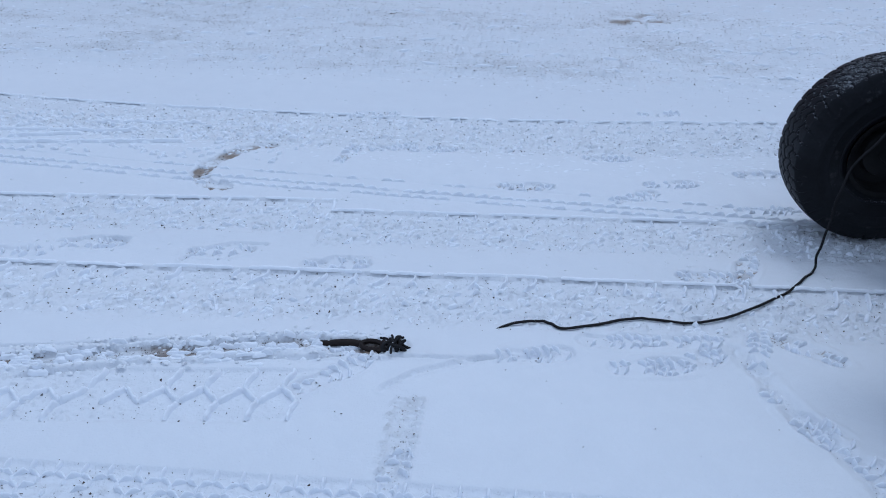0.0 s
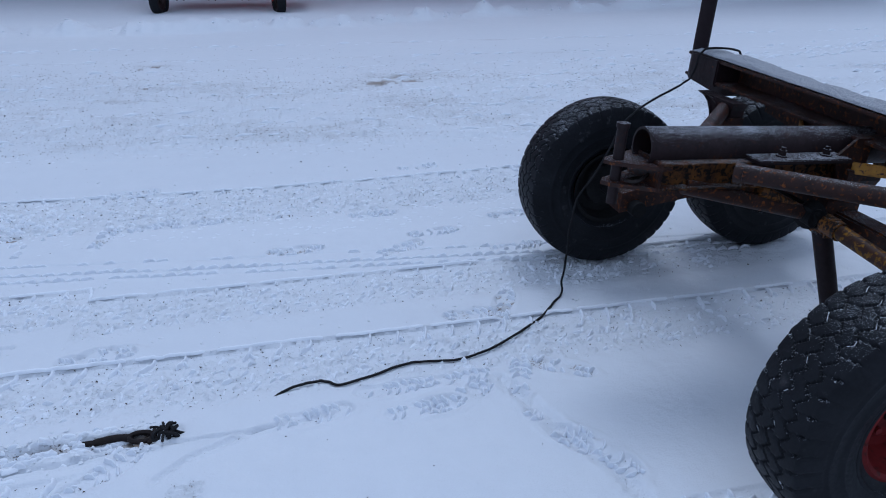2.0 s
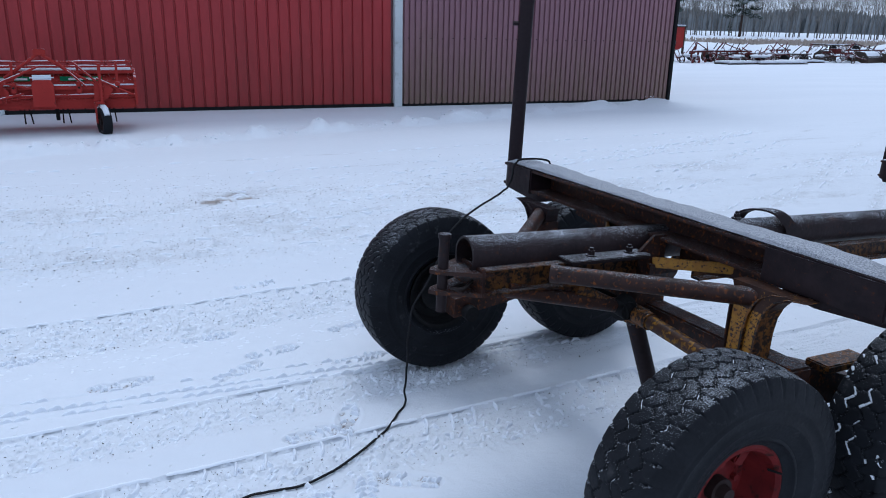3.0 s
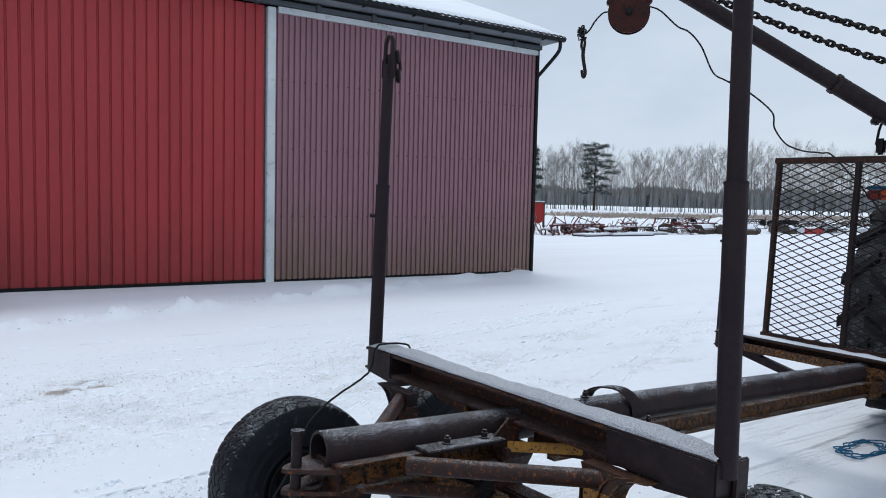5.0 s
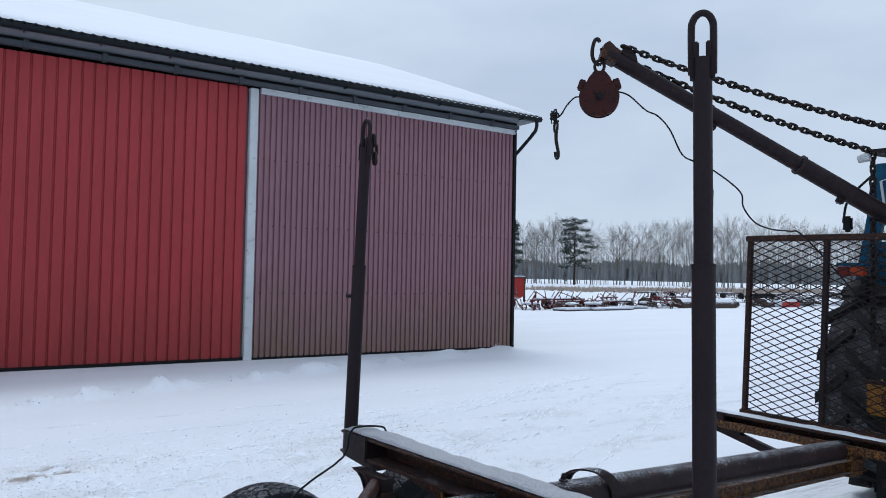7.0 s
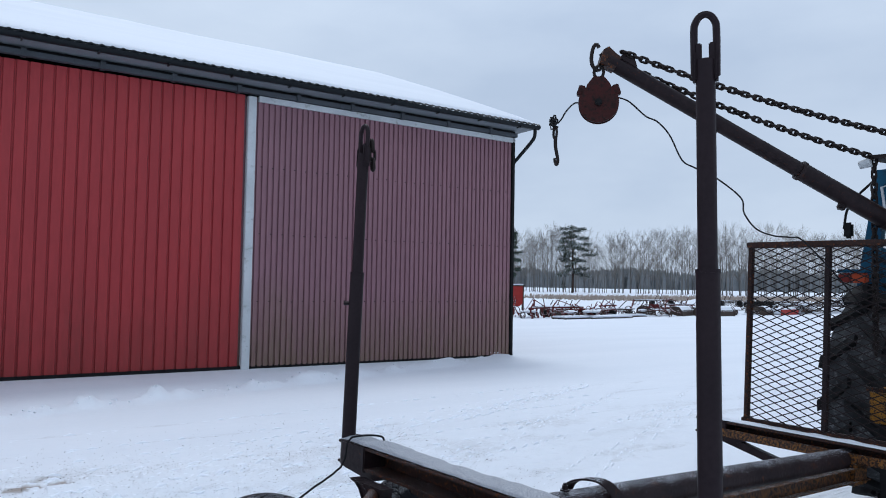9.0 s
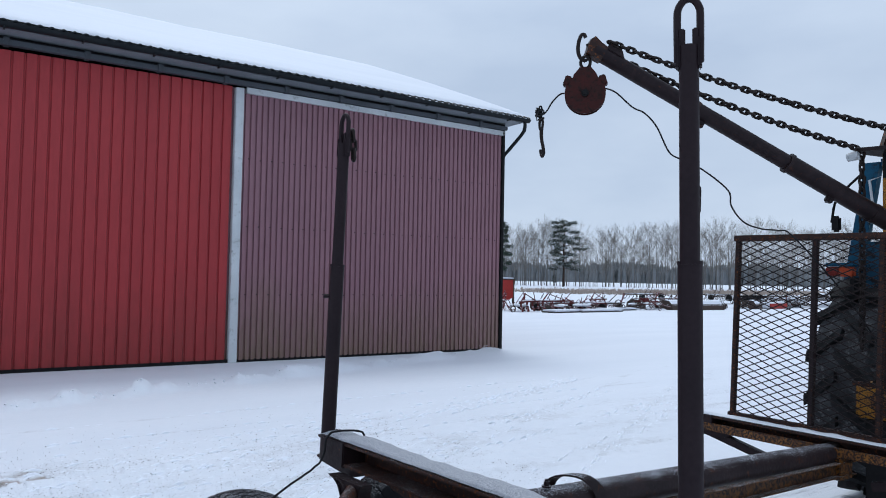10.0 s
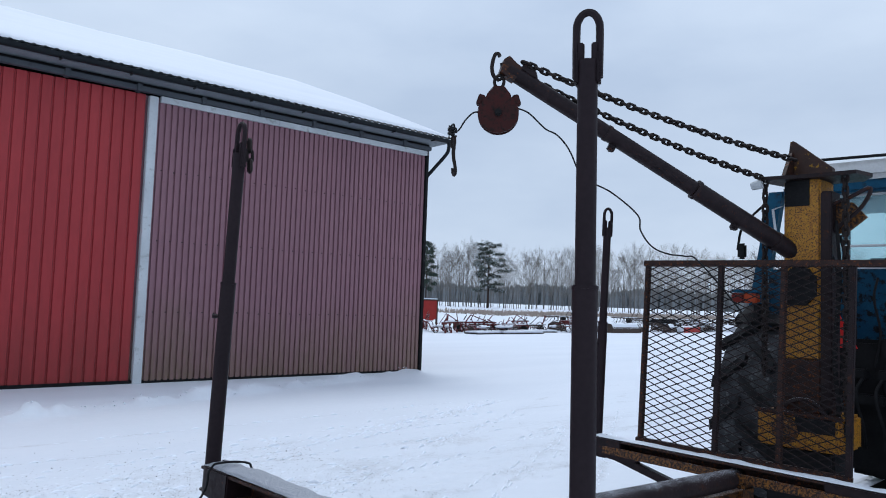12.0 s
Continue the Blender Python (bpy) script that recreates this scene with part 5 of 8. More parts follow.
# strap arched over the beam and its plate with bolts
b = B()
pts = [(1.39, 0.075, 0.02), (1.40, 0.05, 0.068), (1.43, 0.0, 0.092), (1.50, -0.05, 0.080), (1.56, -0.078, 0.02), (1.58, -0.08, -0.05)]
cs = curve(pts, 5)
rows = []
for p in cs:
    rows.append([b.verts.new(p + Vector((du, 0, dw))) for du, dw in ((-0.035, 0), (0.035, 0), (0.035, 0.008), (-0.035, 0.008))])
skin(b, rows)
b.faces.new(rows[0][::-1])
b.faces.new(rows[-1])
part("strap", b, M["steel"], trailer, "curled flat steel strap over the beam", smooth=True)
for u, v, w in ((1.28, -0.02, 0.068), (1.62, -0.11, -0.065)):
    b = B()
    bolt(b, u, v, w)
    part("bolt", b, M["steel"], trailer)


# ---- wheels ----
def tyre_mesh(r, half, rim_r, seg, lug):
    """A balloon tyre in one skin: side walls, shoulder bars and rows of zigzag tread blocks."""
    b = B()
    n = seg * 10
    low = [(rim_r, 0.62), (rim_r + 0.010, 0.73), (rim_r + 0.022, 0.76), (rim_r + 0.03, 0.84), (rim_r + 0.034, 0.885), (rim_r + 0.039, 0.890), (rim_r + 0.043, 0.875), (rim_r + 0.06, 0.94), (rim_r + 0.085, 0.985), (rim_r + 0.089, 1.010), (rim_r + 0.094, 1.012), (rim_r + 0.098, 0.992), (r - 0.098, 1.0), (r - 0.094, 1.018), (r - 0.088, 1.016), (r - 0.084, 0.995), (r - 0.075, 0.99)]
    ks = list(np.linspace(0.985, 0.80, 7)) + list(np.linspace(0.77, -0.77, 60)) + list(np.linspace(-0.80, -0.985, 7))
    cross = [(rad, k, False) for rad, k in low]
    for k in ks:
        a = abs(k)
        rad = r - 0.010 * (a / 0.8) ** 2 - (0.055 * ((a - 0.8) / 0.185) ** 1.6 if a > 0.8 else 0.0)
        cross.append((rad, k, True))
    cross += [(rad, -k, False) for rad, k in low[::-1]]

    def tri(x):
        return abs((x % 1.0) - 0.5) * 4 - 1

    def soft(x, lo, hi):
        t = min(1.0, max(0.0, (x - lo) / (hi - lo)))
        return t * t * (3 - 2 * t)

    rings_ = []
    for rad, k, tread in cross:
        row_ = []
        for i in range(n):
            s = seg * i / n
            cut = 0.0
            if tread:
                z = 0.10 * tri(s)
                rows = (-0.80, -0.40, 0.0, 0.40, 0.80)
                j = 0
                for e in rows[1:4]:
                    if k > e + z:
                        j += 1
                edge = min(abs(k - e - z) for e in rows[1:4])
                cut = 1 - soft(edge, 0.014, 0.030)
                f = (s + 0.5 * (j % 2) + (0.62 if j % 2 else -0.62) * (k - rows[j]) + 0.25) % 1.0
                gap = abs(f - 0.5)
                wide = 0.085 if abs(k) > 0.66 else 0.055
                cut = max(cut, (1.0 if abs(k) > 0.66 else 0.45) * (1 - soft(gap, wide * 0.5, wide)))
                if abs(k) > 0.93:
                    cut *= 1 - (abs(k) - 0.93) / 0.06
            a = 2 * math.pi * i / n
            q = rad - lug * max(0.0, cut)
            row_.append(b.verts.new((q * math.cos(a), -k * half, q * math.sin(a))))
        rings_.append(row_)
    skin(b, rings_)
    bmesh.ops.recalc_face_normals(b, faces=b.faces)
    return b


def rim_mesh(rr, half):
    b = B()
    lathe(b, [(rr + 0.006, -half * 0.70), (rr - 0.004, -half * 0.74), (rr - 0.016, -half * 0.66), (rr - 0.026, -half * 0.20), (rr - 0.040, half * 0.10), (0.105, half * 0.12), (0.085, 0.0), (0.05, -half * 0.04), (0.0001, -half * 0.04)], 40)
    bmesh.ops.recalc_face_normals(b, faces=b.faces)
    return b


TYRE_R, TYRE_W = 0.400, 0.128
wheel_parts = {}


def wheel(parent, m, outside):
    """outside: -1 or 1, the side along y that carries the dished rim."""
    turn = m @ pose(0, 0, 0, 0, 0, 0 if outside < 0 else 180)
    if not wheel_parts:
        w = part("wheel", tyre_mesh(TYRE_R, TYRE_W, 0.172, 42, 0.0085), M["rubber"], parent, "black block-tread tyre with snow in its grooves", turn, True)
        wheel_parts["tyre"] = w
        rim = wheel_parts["rim"] = part("rim", rim_mesh(0.174, TYRE_W), M["rim"], w, "red-painted rim", smooth=True)
        # Inner side of the rim in black: recess shade put into its colour.
        back = lathe(B(), [(0.182, 0.106), (0.165, 0.098), (0.152, 0.04), (0.147, 0.030), (0.11, 0.030), (0.10, 0.06), (0.001, 0.06)], 36)
        wheel_parts["back"] = part("rim_back", back, M["black_part"], w, "rim back painted dark for the shade in its recess", smooth=True)
        hub = cyl(cyl(B(), (0, 0.02, 0), (0, -0.035, 0), 0.040, n=20), (0, -0.035, 0), (0, -0.062, 0), 0.026, 0.022, n=14)
        wheel_parts["hub"] = part("hub", hub, M["hub"], w, "greasy steel hub cap", smooth=True)
        for k in range(5):
            a = 2 * math.pi * k / 5 + 0.4
            b = cyl(B(), (0.075 * math.cos(a), 0.01, 0.075 * math.sin(a)), (0.075 * math.cos(a), -0.018, 0.075 * math.sin(a)), 0.011, n=6)
            wheel_parts["nut", k] = part("wheel_nut", b, M["rim"], w)
        b = B()
        cyl(b, (0.12, -0.07, 0.085), (0.132, -0.11, 0.092), 0.004, n=6)
        wheel_parts["valve"] = part("valve", b, M["black_part"], w)
        for k in range(3):
            a = 2 * math.pi * k / 3 + 0.9
            b = box(B(), 0.09, 0.146, -0.035, 0.012, -0.02, 0.02, 0.004, pose(0, 0, 0, 0, math.degrees(a), 0))
            wheel_parts["lug", k] = part("rim_lug", b, M["rim"], w)
        return w
    w = again(wheel_parts["tyre"], parent, turn)
    for key, piece in wheel_parts.items():
        if key != "tyre":
            again(piece, w, Matrix())
    return w


BACK = TRAILER.inverted()


def packed_snow(w, seed, count, size):
    """Snow pressed into the zigzag grooves of the tread."""
    r = random.Random(seed)
    b = B()
    for _ in range(count):
        e = r.choice((-0.40, 0.0, 0.40, 0.74, -0.74))
        s0 = r.uniform(0, 42)
        pts = []
        for i in range(r.randint(2, 3)):
            s = s0 + i * 0.20
            k = e + 0.10 * (abs(s % 1.0 - 0.5) * 4 - 1)
            a = 2 * math.pi * s / 42
            rad = TYRE_R - 0.010 * (abs(k) / 0.8) ** 2 - r.uniform(0.001, 0.006)
            pts.append(Vector((rad * math.cos(a), -k * TYRE_W, rad * math.sin(a))))
        sweep(b, pts, size * r.uniform(0.5, 1.2), 5, taper=r.uniform(0.3, 1.0))
    tagged(part("packed_snow", b, M["clean_snow"], w, "white snow packed in the tread", smooth=True), kind="stuff")


for (x, y, outside, roll) in ((1.697, 1.310, -1, 12), (2.575, 1.300, -1, 47), (1.535, 3.14, 1, 31), (2.44, 3.21, 1, 70)):
    w = wheel(trailer, BACK @ pose(x, y, 0.391, 0, 0, 4.5) @ pose(0, 0, 0, 0, roll, 0), outside)
    if roll == 47:
        packed_snow(w, 5, 240, 0.0058)
    elif outside < 0:
        packed_snow(w, 6, 150, 0.0012)
    b = cyl(B(), (0, -0.04 * outside, 0), (0, -0.40 * outside, 0.0), 0.036, n=14)
    part("stub_axle", b, M["black_part"], trailer, "", BACK @ pose(x, y, 0.391, 0, 0, 4.5), True)


# ---- headboard guard of expanded metal on the front bunk ----
guard = part("guard", box(B(), U2 + 0.02, U2 + 0.06, -1.02, 0.735, W2 + 1.30, W2 + 1.345, 0.006), M["rust"], trailer, "rusty headboard guard")
part("bottom_bar", box(B(), U2 + 0.02, U2 + 0.06, -0.72, 0.735, W2 + 0.008, W2 + 0.045, 0.005), M["rust"], guard)
for v0, mat in ((0.70, "rust"), (0.135, "steel"), (-0.29, "rust"), (-0.70, "steel")):
    part("upright", box(B(), U2 + 0.02, U2 + 0.058, v0 - 0.018, v0 + 0.018, W2 + 0.04, W2 + 1.305, 0.005), M[mat], guard)
b = B()
PV0, PV1, PW0, PW1, DV, DW = -0.70, 0.70, W2 + 0.03, W2 + 1.31, 0.118, 0.051
slope = DW / DV


def strand(v0, w0, v1, w1, off):
    p, q = Vector((U2 + 0.016 + off, v0, w0)), Vector((U2 + 0.016 + off, v1, w1))
    d = (q - p).normalized()
    n = Vector((1, 0, 0)).cross(d)
    e = [p - n * 0.0033, p + n * 0.0033, q + n * 0.0033, q - n * 0.0033]
    f = [b.verts.new(k) for k in e] + [b.verts.new(k + Vector((0.006, 0, 0))) for k in e]
    for i, j, k, l in ((0, 1, 2, 3), (7, 6, 5, 4), (0, 4, 5, 1), (1, 5, 6, 2), (2, 6, 7, 3), (3, 7, 4, 0)):
        b.faces.new((f[i], f[j], f[k], f[l]))


for sgn in (1, -1):
    k = -40
    while k < 80:
        c = PW0 + k * DW
        k += 1
        pts = []
        for v in (PV0, PV1):
            w = c + sgn * slope * (v - PV0)
            pts.append((v, w))
        (va, wa), (vb, wb) = pts
        if max(wa, wb) < PW0 or min(wa, wb) > PW1:
            continue

        def cut(v, w):
            if w < PW0:
                return v + (PW0 - w) / (sgn * slope), PW0
            if w > PW1:
                return v + (PW1 - w) / (sgn * slope), PW1
            return v, w
        (va, wa), (vb, wb) = cut(va, wa), cut(vb, wb)
        if abs(vb - va) > 0.01:
            strand(va, wa, vb, wb, 0.0 if sgn > 0 else 0.003)
part("mesh", b, M["mesh"], guard, "dark expanded metal infill")

REAR = Matrix.Translation((0, 1.0, W1 - 0.012)) @ pose(0, 0, 0, 0.65, 0, 0) @ Matrix.Translation((0, -1.0, -W1))  # the bunk hangs lower on its near side
for piece in (rear_bunk, near_stake, far_stake):
    piece.matrix_basis = REAR @ piece.matrix_basis
FRONT = Matrix.Translation((0, 0.72, W2 - 0.037)) @ pose(0, 0, 0, 1.6, 0, 0) @ Matrix.Translation((0, -0.7, -W2))
for piece in (front_bunk, guard, front_stake, far_front_stake):
    piece.matrix_basis = FRONT @ piece.matrix_basis

# snow lying on the bunks
for u, w, seed, thick in ((U1, W1, 2, 0.024), (U2, W2, 9, 0.018)):
    b = B()
    rows = []
    for v in np.linspace(-1.02 if u == U1 else -0.98, 1.05, 110):
        e = min(1.0, (1.06 - abs(v)) / 0.05)
        hump = thick * (1 + 0.8 * noise.noise((v * 2.2, seed, 0)) + 0.5 * noise.noise((v * 9, seed, 4)))
        half = 0.060 + 0.006 * noise.noise((v * 3.5, seed, 8)) + 0.004 * noise.noise((v * 14, seed, 5))
        wide = u != U1
        r_ = [(-half, 0.004), (-half * 0.93, hump * 0.55), (-half * 0.5, hump), (half * 0.3, hump * 1.05), (half * 0.85, hump * 0.8), (half, 0.004)]
        rows.append([b.verts.new((u + (a if not wide else a * 0.8 - 0.012), v, w + 0.002 + c * e)) for a, c in r_])
    for p, q in zip(rows, rows[1:]):
        for i in range(5):
            b.faces.new((p[i], q[i], q[i + 1], p[i + 1]))
    layer = part("snow_layer", b, surface("grainy_snow_dust", (0.17, 0.175, 0.195), (0.60, 0.62, 0.665), (0.08, 0.075, 0.075), (0.62, 0.74), rough=0.8, grain=420, patch=190, relief=0.6, spread=0.003) if u == U1 else M["clean_snow"], None, "", TRAILER @ (REAR if u == U1 else FRONT), True)
    tagged(layer, "thin grainy snow layer lying along the bunk", "snow", kind="stuff")


# ---- loading crane between trailer and tractor ----
def arrow(origin, way):
    """A frame at origin whose x axis points along way and whose z axis stays upright."""
    x = Vector(way).normalized()
    y = Vector((0, 0, 1)).cross(x).normalized()
    return Matrix.Translation(origin) @ Matrix((x, y, x.cross(y))).transposed().to_4x4()


COL = Vector((5.80, 2.245, 0.0))
TIP = Vector((3.93, 3.39, 3.335))
ROOT = Vector((5.745, 2.29, 2.174))
crane = thing("loading_crane", pose(COL.x, COL.y, 0, 0, 0, 4.5), "yellow crane column with a dark boom, behind the headboard", "crane")
part("column", box(B(), -0.13, 0.13, -0.12, 0.12, 0.95, 2.69, 0.012), M["yellow_rusty"], crane, "yellow crane column with rust spots")
part("column_edge", box(B(), -0.14, 0.02, -0.195, -0.122, 0.9, 2.60, 0.008), M["steel"], crane, "dark side channel")
part("top_block", box(B(), -0.137, 0.10, -0.06, 0.115, 2.50, 2.688, 0.01), M["black_part"], crane, "black block under the head plate")
part("lower_sleeve", box(B(), -0.142, 0.14, -0.13, 0.13, 1.10, 1.48, 0.012), M["rust"], crane, "dark rusty lower sleeve")
# No hole is cut: a flat black plate gives the opening's shade.
part("cavity", slab(B(), [(0.10, 1.90), (0.10, 2.02), (0.06, 2.09), (-0.02, 2.10), (-0.07, 2.02), (-0.07, 1.93), (0.0, 1.89)], "x", -0.136, -0.128), M["black_part"], crane, "black plate for the shade inside a hollow of the column")
part("boom_clamp", slab(B(), [(0.10, 1.83), (0.125, 1.92), (0.11, 2.03), (0.06, 2.08), (-0.05, 2.08), (-0.10, 2.02), (-0.10, 1.90), (-0.03, 1.83)], "x", -0.165, -0.132), M["black_part"], crane, "greasy black boom clamp")
for y0, z0 in ((0.06, 1.88), (-0.05, 2.02)):
    part("clamp_bolt", cyl(B(), (-0.165, y0, z0), (-0.185, y0, z0), 0.016, n=6), M["hub"], crane)
part("base_frame", box(B(), -0.20, 0.2, -0.27, 0.27, 0.88, 1.11, 0.02), M["yellow_rusty"], crane, "worn yellow winch housing")
part("housing_lip", box(B(), -0.215, -0.195, -0.28, 0.28, 1.095, 1.125, 0.004), M["rust"], crane)
part("housing_plate", box(B(), -0.216, -0.202, -0.235, 0.01, 1.0, 1.093, 0.004), M["black_part"], crane, "black scraped plate on the housing")
for y0 in (-0.21, -0.015):
    part("plate_bolt", cyl(B(), (-0.216, y0, 1.045), (-0.228, y0, 1.045), 0.012, n=6), M["hub"], crane)
part("winch_drum", cyl(cyl(cyl(B(), (-0.02, -0.16, 1.08), (-0.02, 0.16, 1.08), 0.10, n=28), (-0.02, -0.16, 1.08), (-0.02, -0.175, 1.08), 0.14, n=32), (-0.02, 0.16, 1.08), (-0.02, 0.175, 1.08), 0.14, n=32), M["black_part"], crane, "black winch drum", smooth=True)
part("drum_guard", sweep(B(), [(-0.19, -0.03 + 0.15 * math.cos(a), 1.06 + 0.15 * math.sin(a)) for a in np.linspace(0.1, math.pi - 0.1, 15)], 0.014, 8), M["steel"], crane, "grey bent guard rim over the drum", smooth=True)
part("drive_cover", lathe(B(), [(0.001, 0.055), (0.028, 0.055), (0.034, 0.045), (0.050, 0.040), (0.058, 0.020), (0.085, 0.016), (0.090, 0.0)], 28), M["yellow_worn"], crane, "worn yellow round drive cover", pose(-0.20, 0.079, 1.0, 0, 0, 90), True)
part("foot", box(B(), -0.12, 0.12, -0.2, 0.24, 0.0, 0.88, 0.02), M["black_part"], crane)
for k, (y0, y1) in enumerate(((-0.21, -0.25), (-0.235, -0.30), (-0.17, -0.24))):
    part("hose", sweep(B(), curve([(-0.10, y0, 2.40 - 0.1 * k), (-0.16, y1, 2.0), (-0.15, y1 + 0.03, 1.5), (-0.17, y1, 1.15), (-0.12, y0, 0.93)], 6), 0.011, 7), M["black_part"], crane, "black hydraulic hose" if k == 0 else "", smooth=True)
part("yellow_rod", cyl(B(), (-0.12, -0.27, 1.30), (-0.14, -0.30, 0.90), 0.018, n=8), M["yellow_worn"], crane, smooth=True)
part("head_plate", slab(B(), [(-0.20, -0.36), (-0.20, -0.05), (-0.26, 0.24), (-0.18, 0.27), (0.14, 0.20), (0.16, -0.30), (0.0, -0.40)], "z", 2.69, 2.715), M["steel"], crane, "dark head plate")
part("spike", slab(B(), [(0.15, 2.716), (0.115, 2.985), (0.095, 2.99), (-0.16, 2.775), (-0.165, 2.716)], "x", -0.03, 0.025), M["spike"], crane, "pointed rusty chain anchor with yellow traces")
part("spike_web", slab(B(), [(-0.19, 2.716), (-0.03, 2.716), (-0.03, 2.90), (-0.06, 2.90)], "y", 0.09, 0.115), M["rust"], crane)
part("side_hook", sweep(B(), curve([(-0.1, -0.15, 2.5), (-0.12, -0.30, 2.55), (-0.12, -0.42, 2.60), (-0.10, -0.36, 2.48), (-0.1, -0.22, 2.36), (-0.1, -0.15, 2.3)], 5), 0.014, 8), M["steel"], crane, smooth=True)
part("yellow_lug", slab(B(), [(-0.28, 2.34), (-0.16, 2.30), (-0.15, 2.55), (-0.30, 2.52), (-0.38, 2.42)], "x", -0.06, -0.03), M["yellow_worn"], crane)
BACKC = crane.matrix_basis.inverted()
boom_len = (TIP - ROOT).length
BOOM = arrow(ROOT, TIP - ROOT)
boom = part("boom", cyl(cyl(B(), (-0.02, 0, 0), (boom_len * 0.36, 0, 0), 0.062, n=28), (boom_len * 0.36, 0, 0), (boom_len - 0.03, 0, 0), 0.052, n=28), M["beam"], crane, "dark brown tubular boom", BACKC @ BOOM, True)
for f, r in ((0.36, 0.069), (0.66, 0.057), (0.08, 0.068)):
    part("band", cyl(B(), (boom_len * f - 0.012, 0, 0), (boom_len * f + 0.012, 0, 0), r, n=28), M["steel"], boom, smooth=True)
part("tip_plate", slab(B(), [(boom_len - 0.10, -0.05), (boom_len + 0.01, -0.055), (boom_len + 0.03, 0.035), (boom_len + 0.01, 0.072), (boom_len - 0.05, 0.056), (boom_len - 0.10, 0.05)], "y", -0.045, 0.045), M["rust"], boom, "worn tip plate")
part("chain_lug", slab(B(), [(boom_len - 0.23, 0.045), (boom_len - 0.09, 0.045), (boom_len - 0.10, 0.085), (boom_len - 0.14, 0.11), (boom_len - 0.20, 0.08)], "y", -0.03, 0.03), M["steel"], boom)
for f in (0.2, 0.62):
    part("lug", box(box(B(), boom_len * f, boom_len * f + 0.05, -0.02, 0.02, -0.095, -0.05, 0.006), boom_len * f + 0.01, boom_len * f + 0.03, -0.045, 0.045, -0.092, -0.072, 0.006), M["steel"], boom)
part("root_shackle", sweep(B(), curve([(-0.02, -0.09, -0.02), (-0.12, -0.10, -0.1), (-0.16, 0, -0.16), (-0.12, 0.1, -0.1), (-0.02, 0.09, -0.02)], 5), 0.02, 8), M["steel"], crane, "", BACKC @ BOOM, True)
part("work_lamp", cyl(cyl(B(), (0, 0, 0), (0, 0, 0.09), 0.035, 0.045, n=16), (0, 0, -0.004), (0, 0, 0.0), 0.035, n=16), M["white_trim"], crane, "small white work lamp", pose(-0.24, 0.295, 2.655, 75, 25, 0) @ Matrix.Scale(0.8, 4), True)


# ---- chains ----
def link_mesh(pitch, r):
    b = B()
    h, w = pitch / 2 + r, pitch * 0.36
    pts = []
    for i in range(14):
        a = 2 * math.pi * i / 14
        pts.append(((h - w) * (1 if math.cos(a) > 0 else -1) + w * math.cos(a), w * math.sin(a), 0))
    return sweep(b, pts, r, 6, closed=True)


first_link = None


def chain(label, a, c, sag, pitch=0.044, r=0.0090):
    """A chain from a to c, each link an object of its own."""
    global first_link
    a, c = Vector(a), Vector(c)
    ch = thing("chain", Matrix.Translation(a), label, "chain", "crane chains")
    n = max(3, int((c - a).length / pitch))
    pts = [a.lerp(c, i / n) - Vector((0, 0, 4 * sag * (i / n) * (1 - i / n))) for i in range(n + 1)]
    for i in range(n):
        p, q = pts[i], pts[i + 1]
        d = (q - p).normalized()
        y = (Vector((0, 0, 1)).cross(d) if abs(d.z) < 0.95 else Vector((0, 1, 0))).normalized()
        y = (y - d * y.dot(d)).normalized()
        m = Matrix.Translation((p + q) / 2 - a) @ Matrix((d, y, d.cross(y))).transposed().to_4x4() @ pose(0, 0, 0, 90 * (i % 2) + rnd.uniform(-16, 16), 0, 0)
        if first_link is None:
            first_link = part("link", link_mesh(pitch, r), M["chain"], ch, "", m, True)
        else:
            again(first_link, ch, m)
    return ch


LUG = ROOT.lerp(TIP, 0.945) + Vector((0, 0, 0.10))
UPV = BOOM.to_3x3() @ Vector((0, 1, 0))
chain("heavy dark steel chain from the boom to the crane head", LUG + 0.03 * UPV, crane.matrix_basis @ Vector((-0.14, 0.04, 2.83)), 0.04)
chain("heavy dark steel chain from the boom to the crane head plate", LUG - 0.03 * UPV - Vector((-0.03, 0.02, 0.075)), crane.matrix_basis @ Vector((-0.22, 0.20, 2.70)), 0.04)
chain("dark steel chain hanging from the crane head plate", crane.matrix_basis @ Vector((-0.20, 0.22, 2.70)), crane.matrix_basis @ Vector((-0.20, 0.22, 1.35)), 0.0)
chain("dark steel chain hanging beside the crane column", crane.matrix_basis @ Vector((-0.15, -0.28, 2.70)), crane.matrix_basis @ Vector((-0.18, -0.30, 1.10)), 0.0)
top = TRAILER @ Vector((U1 - 0.015, 1.045, W1 + 1.56))
chain("short dark chain end hanging from a stake's link", top + Vector((0.038, -0.020, -0.02)), top + Vector((0.045, -0.028, -0.17)), 0.0, 0.045)

# ---- snatch block hanging at the boom tip ----
EYE_P = TIP + Vector((-0.02, 0.01, 0.03))
SHEAVE = EYE_P + Vector((-0.008, 0.006, -0.345))
face = math.degrees(math.atan2(SHEAVE.y + 0.2, SHEAVE.x - 0.36))
blk = thing("snatch_block", Matrix.Translation(SHEAVE) @ pose(0, 0, 0, 0, 0, face - 90), "red-brown round snatch block hanging from a hook", "pulley")
